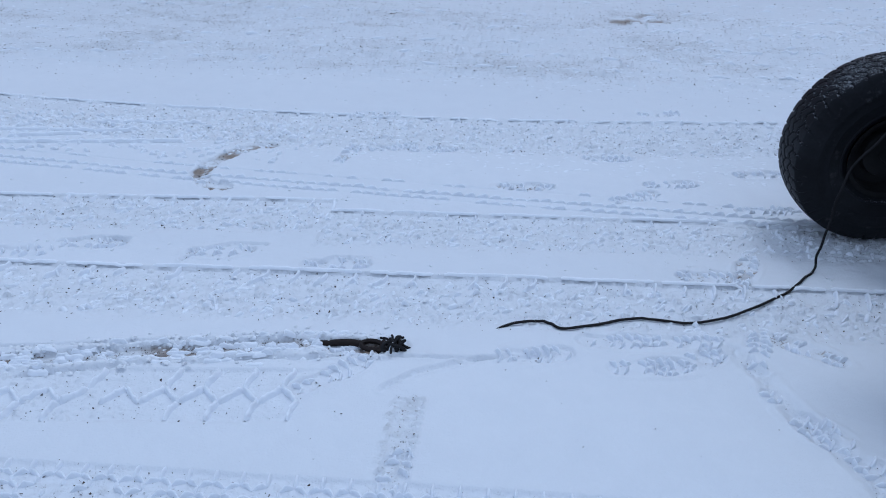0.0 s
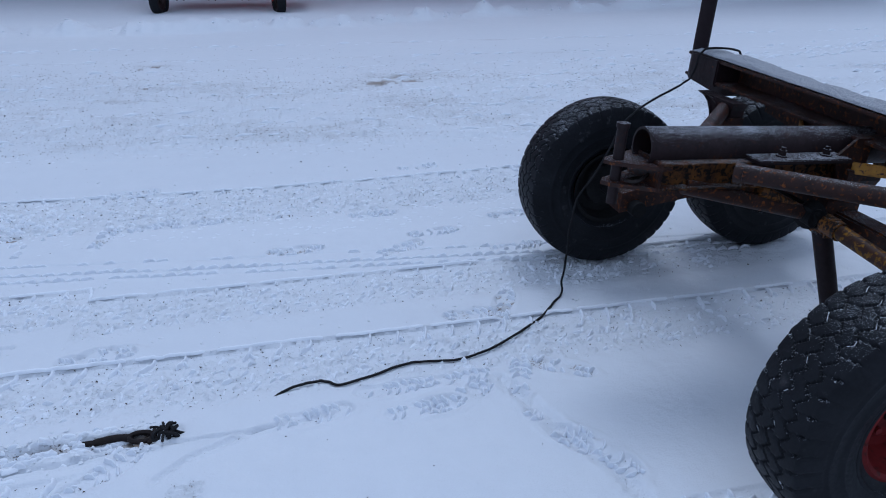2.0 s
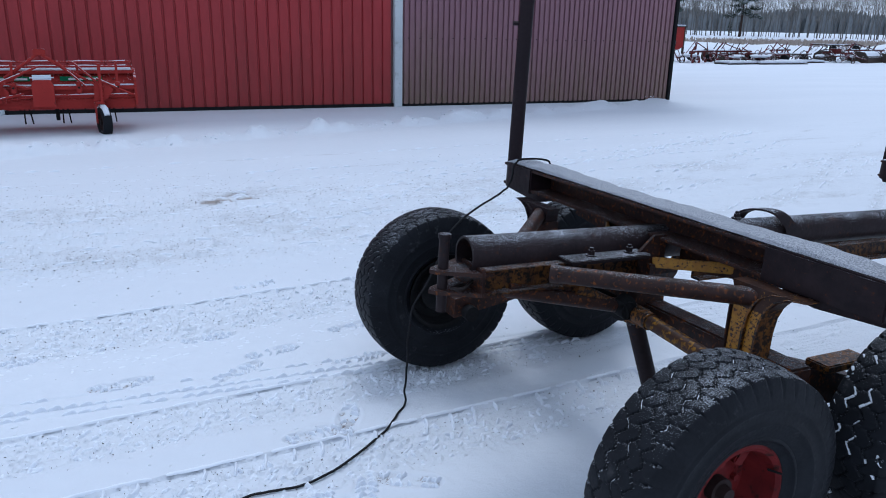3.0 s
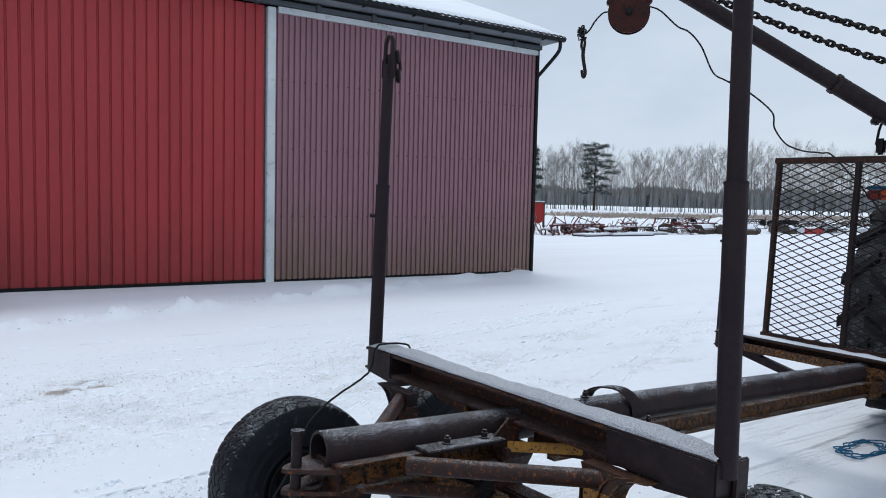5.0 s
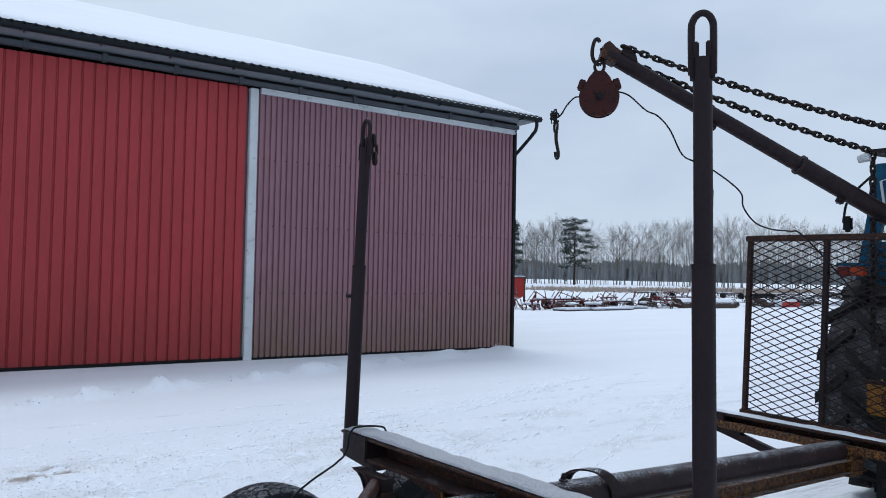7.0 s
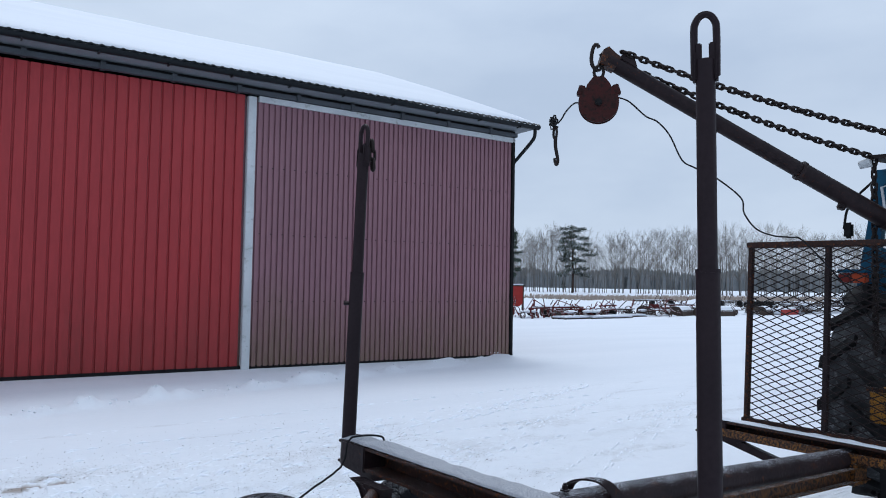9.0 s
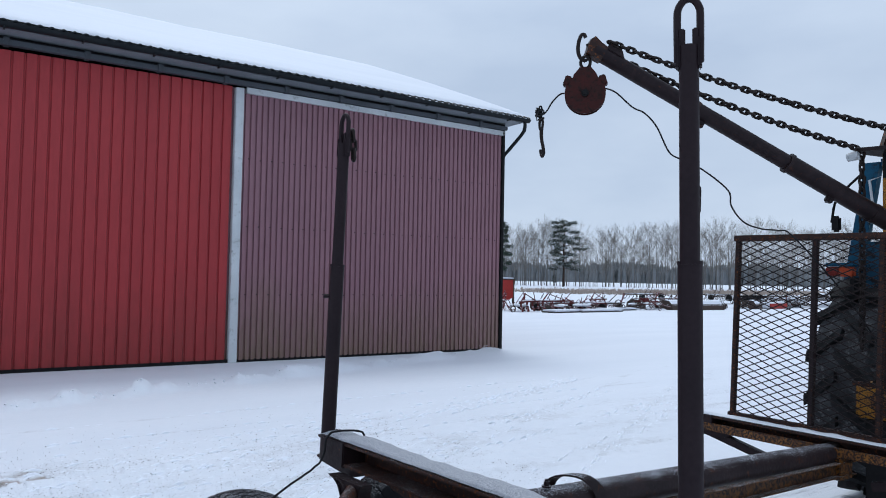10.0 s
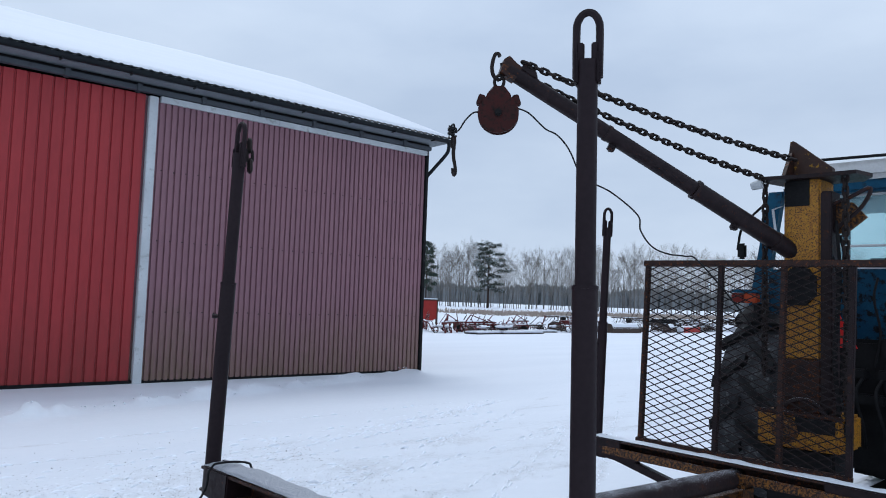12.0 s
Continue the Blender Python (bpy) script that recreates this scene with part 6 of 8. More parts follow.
for s in (-1, 1):
    cheek = [(0.135 * math.cos(a), 0.135 * math.sin(a)) for a in np.linspace(radians(-232), radians(52), 32)] + [(0.075, 0.128), (0.035, 0.178), (-0.035, 0.178), (-0.075, 0.128)]
    part("cheek_plate", slab(B(), cheek, "y", s * 0.024, s * 0.034), M["block"], blk, "red-brown cheek plate", smooth=True)
part("sheave", lathe(B(), [(0.03, -0.02), (0.125, -0.02), (0.105, 0.0), (0.125, 0.02), (0.03, 0.02)], 36), M["black_part"], blk, smooth=True)
part("axle_nut", cyl(cyl(B(), (0, -0.062, 0), (0, 0.062, 0), 0.014, n=12), (0, -0.05, 0), (0, 0.05, 0), 0.026, n=6), M["black_part"], blk, "dark axle nut")
for s in (-1, 1):
    part("ear", box(B(), -0.022, 0.022, -0.034, 0.034, 0.0, 0.07, 0.006, pose(s * 0.128, 0, 0.055, 0, s * -18, 0)), M["block"], blk)
part("swivel_eye", sweep(B(), [(0.032 * math.cos(a), 0, 0.215 + 0.042 * math.sin(a)) for a in np.linspace(0, 2 * math.pi, 15)[:-1]], 0.011, 8, closed=True), M["chain"], blk, smooth=True)
part("hook", sweep(B(), curve([(0.0, 0, 0.225), (-0.035, 0, 0.25), (-0.05, 0, 0.30), (-0.045, 0, 0.36), (-0.03, 0, 0.40), (-0.012, 0, 0.405), (0.0, 0, 0.385)], 5), 0.013, 8), M["chain"], blk, "dark hanging hook", smooth=True)
part("lifting_eye", sweep(B(), curve([(0.0, 0, 0.225), (0.02, 0, 0.25), (0.02, 0, 0.30), (0.01, 0, 0.34)], 4), 0.010, 8), M["chain"], blk, smooth=True)

# ---- black wire lying over the bunk and out across the snow to its hook ----
HOOK = Vector((-0.425, 1.968, 0.0))
BL = blk.matrix_basis
SLACK = [TRAILER @ Vector(p) for p in ((3.85, 0.10, -0.02), (3.0, 0.092, -0.03), (2.0, 0.09, -0.03), (1.5, 0.15, -0.05), (1.2, 0.45, -0.05), (0.98, 0.78, 0.02), (0.915, 0.84, 0.15), (0.88, 0.86, 0.19), (0.77, 0.90, 0.19), (0.74, 0.92, 0.16), (0.735, 0.95, 0.06))]
SLACK += [(1.90, 3.14, 0.865), (1.819, 3.11, 0.835), (1.677, 3.05, 0.79), (1.541, 2.98, 0.715), (1.45, 2.91, 0.59), (1.378, 2.87, 0.50), (1.31, 2.84, 0.42), (1.28, 2.81, 0.30), (1.262, 2.78, 0.16), (1.245, 2.75, 0.05)]
for x, y in ((1.231, 2.72), (1.16, 2.63), (1.077, 2.544), (0.871, 2.371), (0.77, 2.315), (0.675, 2.283), (0.56, 2.285), (0.478, 2.284), (0.34, 2.225), (0.212, 2.169)):
    SLACK.append((x, y, height(x, y) + 0.008))
for x, y, z in ((0.17, 2.20, 0.006), (0.128, 2.206, 0.009), (0.06, 2.185, 0.008), (0.003, 2.161, 0.004), (-0.08, 2.10, -0.014), (-0.20, 2.03, -0.02), (-0.30, 1.985, -0.01)):
    SLACK.append((x, y, height(x, y) + z))
SLACK.append((HOOK.x + 0.07, HOOK.y + 0.006, height(HOOK.x, HOOK.y) + 0.03))
wire = thing("winch_wire", Matrix(), "slack black wire running over the bunk and across the snow", "wire rope")
fine = [p + Vector((0.006 * noise.noise((k * 0.21, 0, 0)), 0.006 * noise.noise((k * 0.23, 5, 0)), 0.0)) for k, p in enumerate(curve(SLACK, 8))]
part("strand", sweep(B(), fine, 0.0052, 8), M["wire"], wire, smooth=True)


def wire_hook(m, label):
    """A forged hook with its shackle, tied to the wire's end by a tangle of rope."""
    hook = thing("wire_hook", m, label, "hook")
    pts = [(-0.055, 0, 0.012), (-0.09, 0.004, 0.012), (-0.135, 0.0, 0.010), (-0.185, -0.010, 0.004), (-0.222, -0.004, -0.004), (-0.240, 0.022, -0.008), (-0.222, 0.048, -0.010), (-0.190, 0.054, -0.008)]
    part("shank", sweep(B(), curve(pts, 5), 0.0135, 10, taper=0.7), M["chain"], hook, "worn steel hook", smooth=True)
    part("shackle", sweep(B(), [(-0.025 + 0.040 * math.cos(a), 0.024 * math.sin(a), 0.016) for a in np.linspace(0, 2 * math.pi, 15)[:-1]], 0.009, 8, closed=True), M["chain"], hook, "steel shackle", smooth=True)
    part("shackle_pin", cyl(B(), (0.008, -0.034, 0.016), (0.008, 0.034, 0.016), 0.008, n=8), M["chain"], hook, smooth=True)
    b, kr = B(), random.Random(3)
    for k in range(9):
        c0 = Vector((0.035 + kr.uniform(-0.02, 0.045), kr.uniform(-0.018, 0.018), 0.022 + kr.uniform(-0.006, 0.014)))
        ax = Vector((kr.uniform(-1, 1), kr.uniform(-1, 1), kr.uniform(-1, 1))).normalized()
        p1 = ax.orthogonal().normalized()
        p2 = ax.cross(p1)
        sweep(b, [c0 + kr.uniform(0.014, 0.022) * (math.cos(a) * p1 + math.sin(a) * p2) for a in np.linspace(0, 2 * math.pi, 11)[:-1]], 0.0062, 7, closed=True)
    for k in range(6):
        a = kr.uniform(0, 6)
        c0 = Vector((0.05, 0, 0.03))
        sweep(b, curve([c0, c0 + Vector((0.03 * math.cos(a), 0.03 * math.sin(a), 0.012)), c0 + Vector((0.060 * math.cos(a), 0.05 * math.sin(a), 0.004))], 3), 0.0045, 6)
    part("knot", b, M["wire"], hook, "black rope knot", smooth=True)


wire_hook(pose(HOOK.x, HOOK.y, height(HOOK.x, HOOK.y) + 0.002, 0, 0, -5), "dark steel hook tied with a black knot in a snow furrow")

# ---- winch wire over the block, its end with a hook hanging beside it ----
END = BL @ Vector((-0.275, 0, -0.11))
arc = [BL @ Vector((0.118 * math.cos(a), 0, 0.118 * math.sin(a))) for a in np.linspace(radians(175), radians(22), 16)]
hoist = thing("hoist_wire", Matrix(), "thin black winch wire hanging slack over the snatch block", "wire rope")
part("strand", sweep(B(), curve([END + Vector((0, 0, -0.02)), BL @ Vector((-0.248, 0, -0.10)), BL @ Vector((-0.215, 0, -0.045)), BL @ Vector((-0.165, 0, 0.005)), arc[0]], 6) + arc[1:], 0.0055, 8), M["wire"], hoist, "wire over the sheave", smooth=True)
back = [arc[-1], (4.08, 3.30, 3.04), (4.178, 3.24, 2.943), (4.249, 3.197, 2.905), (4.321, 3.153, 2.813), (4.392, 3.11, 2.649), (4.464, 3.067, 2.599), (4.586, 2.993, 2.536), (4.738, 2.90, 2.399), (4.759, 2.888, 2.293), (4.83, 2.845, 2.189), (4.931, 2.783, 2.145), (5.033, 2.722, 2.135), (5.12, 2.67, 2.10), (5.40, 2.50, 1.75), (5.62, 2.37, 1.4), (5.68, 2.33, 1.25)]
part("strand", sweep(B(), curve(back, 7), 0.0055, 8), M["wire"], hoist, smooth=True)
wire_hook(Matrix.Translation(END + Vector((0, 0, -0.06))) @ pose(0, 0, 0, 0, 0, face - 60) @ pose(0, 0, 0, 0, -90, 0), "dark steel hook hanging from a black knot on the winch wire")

# ---- blue twine dropped on the snow ----
tw = thing("baler_twine", pose(5.78, 2.72, height(5.78, 2.72)), "tangled blue baler twine lying on the snow", "twine")
b = B()
kr = random.Random(12)
for k in range(4):
    a0 = kr.uniform(0, 6)
    pts = []
    for i in range(14):
        a = a0 + i * 0.5
        rr = 0.10 + 0.16 * kr.random() * (0.4 + 0.6 * abs(math.sin(a * 0.7 + k)))
        pts.append((rr * math.cos(a) * 1.4, rr * math.sin(a) * 0.7, 0.012 + 0.012 * kr.random()))
    sweep(b, curve(pts, 4), 0.005, 6)
part("strand", b, M["twine"], tw, smooth=True)

# ---- the blue tractor in front of the trailer ----
tractor = thing("tractor", pose(6.88, 2.16, 0.0, 0, 0, 4.5), "blue farm tractor with a pale cab roof, seen from behind", "tractor")


def tractor_wheel(y, r, half, x, side):
    b = B()
    rr = r * 0.60
    lathe(b, [(rr, -half * 0.8), (rr + 0.06, -half), (r - 0.13, -half * 1.02), (r - 0.075, -half * 0.86), (r - 0.06, 0), (r - 0.075, half * 0.86), (r - 0.13, half * 1.02), (rr + 0.06, half), (rr, half * 0.8)], 48)
    bmesh.ops.recalc_face_normals(b, faces=b.faces)
    w = part("wheel", b, M["mud_tyre"], tractor, "large lugged rear tyre, greyed with dirt", pose(x, y, r), True)
    for s in (-1, 1):
        b, lo, hi = B(), [], []
        for dth, kk in ((0.0, -0.04), (0.085, -0.04), (0.33, 1.0), (0.235, 1.0)):
            for lst, rad in ((lo, r - 0.09), (hi, r - (0.0 if kk < 0.5 else 0.02))):
                lst.append(b.verts.new((rad * math.cos(dth), s * kk * half, rad * math.sin(dth))))
        skin(b, [lo, hi])
        b.faces.new(hi)
        bmesh.ops.recalc_face_normals(b, faces=b.faces)
        first = part("lug", b, M["grey_dirt"], w, "", pose(0, 0, 0, 0, 11.25 if s > 0 else 0.0, 0))
        for k in range(1, 16):
            again(first, w, pose(0, 0, 0, 0, 22.5 * k + (11.25 if s > 0 else 0.0), 0))
    b = lathe(B(), [(rr + 0.02, -half * 0.86), (rr, -half * 0.90), (rr - 0.02, -half * 0.82), (rr - 0.05, -half * 0.55), (rr - 0.10, -half * 0.62), (0.22, -half * 0.30), (0.17, -half * 0.30), (0.15, -half * 0.95), (0.001, -half * 0.95)], 36)
    lathe(b, [(rr + 0.02, half * 0.86), (rr, half * 0.90), (rr - 0.02, half * 0.82), (rr - 0.05, half * 0.55), (rr - 0.10, half * 0.62), (0.22, half * 0.30), (0.001, half * 0.30)], 36)
    part("rim", b, M["rim_grey"], w, "muddy grey rim", smooth=True)
    return w


tractor_wheel(0.84, 0.93, 0.23, 0.22, 1)
tractor_wheel(-0.84, 0.93, 0.23, 0.22, -1)
tractor_wheel(0.75, 0.52, 0.16, 2.75, 1)
tractor_wheel(-0.75, 0.52, 0.16, 2.75, -1)
b = B()
for s in (-1, 1):
    prof = [(0.25 + 1.0 * math.cos(a), 0.90 + 1.0 * math.sin(a)) for a in np.linspace(radians(128), radians(35), 14)]
    inner = [(0.25 + 0.975 * math.cos(a), 0.90 + 0.975 * math.sin(a)) for a in np.linspace(radians(35), radians(128), 14)]
    fb = slab(B(), prof + inner, "y", s * 0.55, s * 1.0)
    f = part("fender", fb, M["black_part"], tractor, "dark dirty mudguard")
    part("tail_light", box(B(), -0.43, -0.36, s * 0.915, s * 1.015, 1.845, 1.925, 0.01), M["tail_red"], f, "red tail light")
    part("lamp_cap", box(B(), -0.44, -0.20, s * 0.79, s * 1.02, 1.928, 1.955, 0.008), M["blue"], f)
    part("lamp_bracket", box(B(), -0.40, -0.30, s * 0.80, s * 0.84, 1.70, 1.84, 0.006), M["black_part"], f)
    part("indicator", box(B(), -0.43, -0.36, s * 0.80, s * 0.912, 1.845, 1.925, 0.01), M["orange"], f, "orange indicator")
    part("fender_side", slab(B(), [(-0.40, 1.40), (-0.36, 1.68), (0.6, 1.68), (0.8, 1.40)], "y", s * 0.535, s * 0.552), M["blue"], tractor)
part("rear_axle", cyl(cyl(B(), (0.25, -0.7, 0.80), (0.25, 0.7, 0.80), 0.16, n=20), (0.25, -0.25, 0.80), (0.25, 0.25, 0.80), 0.27, n=20), M["black_part"], tractor, smooth=True)
part("gearbox", box(B(), -0.05, 2.0, -0.25, 0.25, 0.55, 1.25, 0.04), M["black_part"], tractor, "dark gearbox housing")
part("rear_plate", box(B(), -0.30, -0.05, -0.34, 0.34, 1.15, 1.60, 0.03), M["black_part"], tractor, "black hydraulic block")
part("drawbar", box(B(), -0.75, 0.2, -0.06, 0.06, 0.42, 0.50, 0.01), M["black_part"], tractor)
for s in (-1, 1):
    part("lift_arm", cyl(B(), (-0.1, s * 0.28, 0.55), (-0.75, s * 0.42, 0.45), 0.035, n=12), M["black_part"], tractor, smooth=True)
    part("lift_rod", cyl(B(), (-0.15, s * 0.3, 1.25), (-0.5, s * 0.38, 0.5), 0.022, n=10), M["blue"], tractor, smooth=True)
for y0, y1, z0 in ((-0.25, -0.05, 1.30), (0.02, 0.20, 1.30), (-0.10, 0.10, 1.12)):
    part("hydraulic_outlet", box(B(), -0.37, -0.29, y0, y1, z0, z0 + 0.08, 0.01), M["black_part"], tractor)
for k in range(4):
    y0 = -0.22 + 0.13 * k
    part("hose", sweep(B(), curve([(-0.34, y0, 1.33), (-0.46, y0 + 0.02, 1.2), (-0.44, y0 - 0.03, 0.95), (-0.3, y0, 0.8)], 5), 0.012, 7), M["black_part"], tractor, smooth=True)
part("belt_pulley", lathe(B(), [(0.001, 0.03), (0.03, 0.03), (0.035, 0.0), (0.06, 0.0), (0.064, 0.02), (0.078, 0.02), (0.08, -0.03)], 24), M["yellow_worn"], tractor, "small yellow pulley", pose(-0.36, -0.52, 0.86, 0, 0, 90), True)
for k in range(6):
    y0 = -0.62 + 0.1 * k
    part("pipe", sweep(B(), curve([(-0.28, y0, 1.5), (-0.33, y0 + 0.03, 1.3), (-0.30, y0 - 0.02, 1.05), (-0.25, y0, 0.85)], 4), 0.013, 6), M["blue" if k % 3 == 0 else "black_part"], tractor, smooth=True)
# cab
for s in (-1, 1):
    part("pillar", slab(B(), [(s * 1.00, 1.80), (s * 0.875, 1.80), (s * 0.715, 2.79), (s * 0.83, 2.79)], "x", -0.13, -0.05), M["blue"], tractor, "wide slanted blue cab pillar")
    part("quarter_frame", sweep(B(), [(-0.14, s * 0.79, 2.64), (-0.14, s * 0.66, 2.68), (-0.14, s * 0.665, 2.31), (-0.14, s * 0.75, 2.31)], 0.011, 6, closed=True), M["white_trim"], tractor, "pale quarter light frame")
    part("pillar", cyl(B(), (1.35, s * 0.70, 1.35), (1.15, s * 0.62, 2.86), 0.04, n=10), M["blue"], tractor, smooth=True)
    part("pillar", cyl(B(), (0.62, s * 0.76, 1.60), (0.62, s * 0.66, 2.86), 0.03, n=10), M["blue"], tractor, smooth=True)
    g = slab(B(), [(-0.12, 2.0), (0.60, 1.70), (0.60, 2.80), (0.02, 2.80)], "y", s * 0.69, s * 0.695)
    part("side_window", g, M["glass"], tractor, "tinted side window").visible_shadow = False
    part("side_panel", slab(B(), [(-0.25, 1.2), (1.4, 1.1), (1.4, 1.40), (-0.22, 1.68)], "y", s * 0.70, s * 0.73), M["blue"], tractor)
g = part("rear_window", box(B(), -0.003, 0.003, -0.64, 0.64, 0.0, 0.59, 0.0), M["glass"], tractor, "wide tinted rear window", pose(-0.13, 0, 2.15, 0, 8, 0))
g.visible_shadow = False
part("window_frame", box(box(box(box(B(), -0.015, 0.015, -0.66, 0.66, -0.02, 0.02), -0.015, 0.015, -0.66, 0.66, 0.57, 0.60), -0.015, 0.015, -0.66, -0.63, 0, 0.59), -0.015, 0.015, 0.63, 0.66, 0, 0.59), M["white_trim"], tractor, "pale window frame", pose(-0.13, 0, 2.15, 0, 8, 0))
part("window_rail", cyl(B(), (-0.20, -0.66, 2.31), (-0.20, 0.66, 2.31), 0.010, n=8), M["white_trim"], tractor, smooth=True)
part("rear_wall", box(B(), -0.26, -0.18, -0.78, 0.78, 1.42, 2.13, 0.02), M["blue_dark"], tractor, "darker blue cab rear wall")
for k in range(7):
    y0 = -0.72 + 0.17 * k
    part("wall_pipe", sweep(B(), curve([(-0.285, y0, 2.06), (-0.31, y0 + 0.02, 1.9), (-0.30, y0 - 0.02, 1.65), (-0.33, y0 + 0.01, 1.40)], 4), 0.014 if k % 2 else 0.009, 6), M["black_part"], tractor, "black pipe on the cab wall" if k == 0 else "", smooth=True)
for k in range(5):
    for s in (-1, 1):
        part("louvre", box(B(), -0.268, -0.255, s * 0.34 - 0.19, s * 0.34 + 0.19, 1.90 + 0.05 * k, 1.918 + 0.05 * k, 0.004, pose(0, 0, 0, 0, 0, 0)), M["black_part"], tractor)
for k, (y0, z0) in enumerate(((-0.62, 1.62), (-0.40, 1.50), (-0.12, 1.56), (0.30, 1.48), (0.52, 1.60))):
    part("spool_valve", cyl(box(B(), -0.33, -0.262, y0 - 0.05, y0 + 0.05, z0 - 0.09, z0 + 0.05, 0.01), (-0.30, y0, z0 + 0.05), (-0.30, y0 + 0.02, z0 + 0.16), 0.012, n=8), M["black_part"], tractor, "black spool valve with its lever" if k == 0 else "")
part("wall_ledge", box(B(), -0.30, -0.25, -0.76, 0.76, 1.52, 1.57, 0.01), M["black_part"], tractor)
part("roof", box(B(), -0.20, 1.32, -0.62, 0.62, 2.83, 2.98, 0.04), M["white_paint"], tractor, "pale grey-white cab roof")
part("roof_edge", box(B(), -0.17, 1.28, -0.70, 0.70, 2.735, 2.83, 0.02), M["blue"], tractor)
part("roof_rail", cyl(B(), (-0.20, -0.62, 2.985), (-0.20, 0.40, 3.01), 0.012, n=8), M["black_part"], tractor, smooth=True)
part("seat", box(box(B(), 0.35, 0.85, -0.25, 0.25, 1.55, 1.70, 0.05), 0.30, 0.42, -0.24, 0.24, 1.65, 2.25, 0.05), M["black_part"], tractor, "black seat")
part("bonnet", box(B(), 1.4, 3.3, -0.33, 0.33, 1.05, 1.62, 0.07), M["blue"], tractor, "blue bonnet")
part("mirror_arm", sweep(B(), curve([(-0.05, 0.78, 2.735), (-0.02, 0.86, 2.73), (-0.01, 0.925, 2.70), (0.0, 1.11, 2.52), (0.01, 1.16, 2.32)], 5), 0.011, 8), M["black_part"], tractor, "black mirror arm", smooth=True)
part("mirror", box(B(), -0.02, 0.02, 1.075, 1.155, 2.235, 2.375, 0.018), M["black_part"], tractor, "black wing mirror")
tri = part("warning_triangle", slab(B(), [(-0.17, -0.13), (0.17, -0.13), (0.03, 0.17), (-0.03, 0.17)], "x", -0.006, 0.006), M["red_lens"], tractor, "red warning triangle", pose(-0.46, 0.22, 1.66, 0, -6, 0))
part("inner_panel", slab(B(), [(-0.08, -0.06), (0.08, -0.06), (0.0, 0.08)], "x", -0.010, -0.006), M["orange"], tri, "orange centre")


# ---- red tined drill box parked before the barn ----
drill = thing("seed_harrow", pose(-0.92, 11.95, 0.0, 0, 0, 1.5), "red box-shaped farm implement with small wheels, dusted with snow", "farm implement")
body = slab(B(), [(-0.32, 0.62), (-0.36, 0.80), (-0.20, 1.02), (0.25, 1.04), (0.40, 0.80), (0.30, 0.55), (0.0, 0.48), (-0.25, 0.50)], "x", -0.98, 1.0)
part("box_body", body, M["implement_red"], drill, "red sheet-metal trough")
part("top_rail", box(B(), -1.0, 1.02, -0.30, -0.24, 1.0, 1.05, 0.008), M["implement_red"], drill)
part("cross_bar", box(B(), -1.02, 1.02, -0.42, -0.36, 0.78, 0.84, 0.008), M["implement_red"], drill)
part("lower_skirt", box(B(), -0.95, 1.0, -0.34, -0.30, 0.50, 0.64, 0.006), M["implement_red"], drill)
part("end_disc", slab(B(), [(0.30 * math.cos(a) - 0.86, 0.30 * math.sin(a) + 0.76) for a in np.linspace(0, 2 * math.pi, 25)[:-1]], "y", -0.44, -0.41), M["implement_red"], drill, "round red end shield")
part("end_plate", slab(B(), [(-0.45, 0.55), (-0.42, 0.95), (-0.2, 1.06), (0.3, 1.05), (0.42, 0.8), (0.3, 0.5)], "x", 1.0, 1.03), M["implement_red"], drill)
part("mast_plate", slab(B(), [(-0.20, 0.55), (-0.20, 0.86), (-0.17, 0.93), (0.02, 0.93), (0.05, 0.86), (0.05, 0.55)], "y", -0.50, -0.44), M["implement_red"], drill, "red hitch plate")
for s in (-1, 1):
    part("mast_leg", cyl(B(), (-0.075, -0.40, 1.30), (-0.075 + s * 0.42, -0.38, 0.95), 0.022, n=8), M["implement_red"], drill)
    part("sector_plate", slab(B(), [(s * 0.50, 0.60), (s * 0.52, 0.90), (s * 0.66, 0.92), (s * 0.74, 0.78), (s * 0.64, 0.62)], "y", -0.48, -0.45), M["implement_red"], drill)
    part("lever", cyl(B(), (s * 0.62, -0.46, 0.80), (s * 0.25, -0.47, 1.05), 0.018, n=8), M["implement_red"], drill)
part("mast_head", box(B(), -0.14, 0.0, -0.44, -0.36, 1.27, 1.36, 0.01), M["implement_red"], drill)
part("long_rod", cyl(B(), (-1.0, -0.5, 0.98), (-0.2, -0.5, 0.82), 0.012, n=6), M["implement_red"], drill)
part("long_rod", cyl(B(), (-0.9, -0.46, 0.60), (-0.1, -0.46, 0.70), 0.012, n=6), M["implement_red"], drill)
part("pulley", cyl(B(), (-0.55, -0.48, 0.74), (-0.55, -0.44, 0.74), 0.09, n=20), M["implement_red"], drill, smooth=True)
for x0, x1 in ((-0.72, -0.22), (0.12, 0.62)):
    st = part("sticker", box(B(), x0, x1, -0.303, -0.300, 0.90, 0.965), M["sign_green"], drill, "green maker's sticker with a white line of print", pose(0, 0, 0))
    st.matrix_basis = pose(0, -0.004, 0.0)
    part("print", box(B(), x0 + 0.1, x1 - 0.03, -0.306, -0.303, 0.915, 0.945), M["sign_white"], st, "white unreadable print bar", pose(0, -0.001, 0))
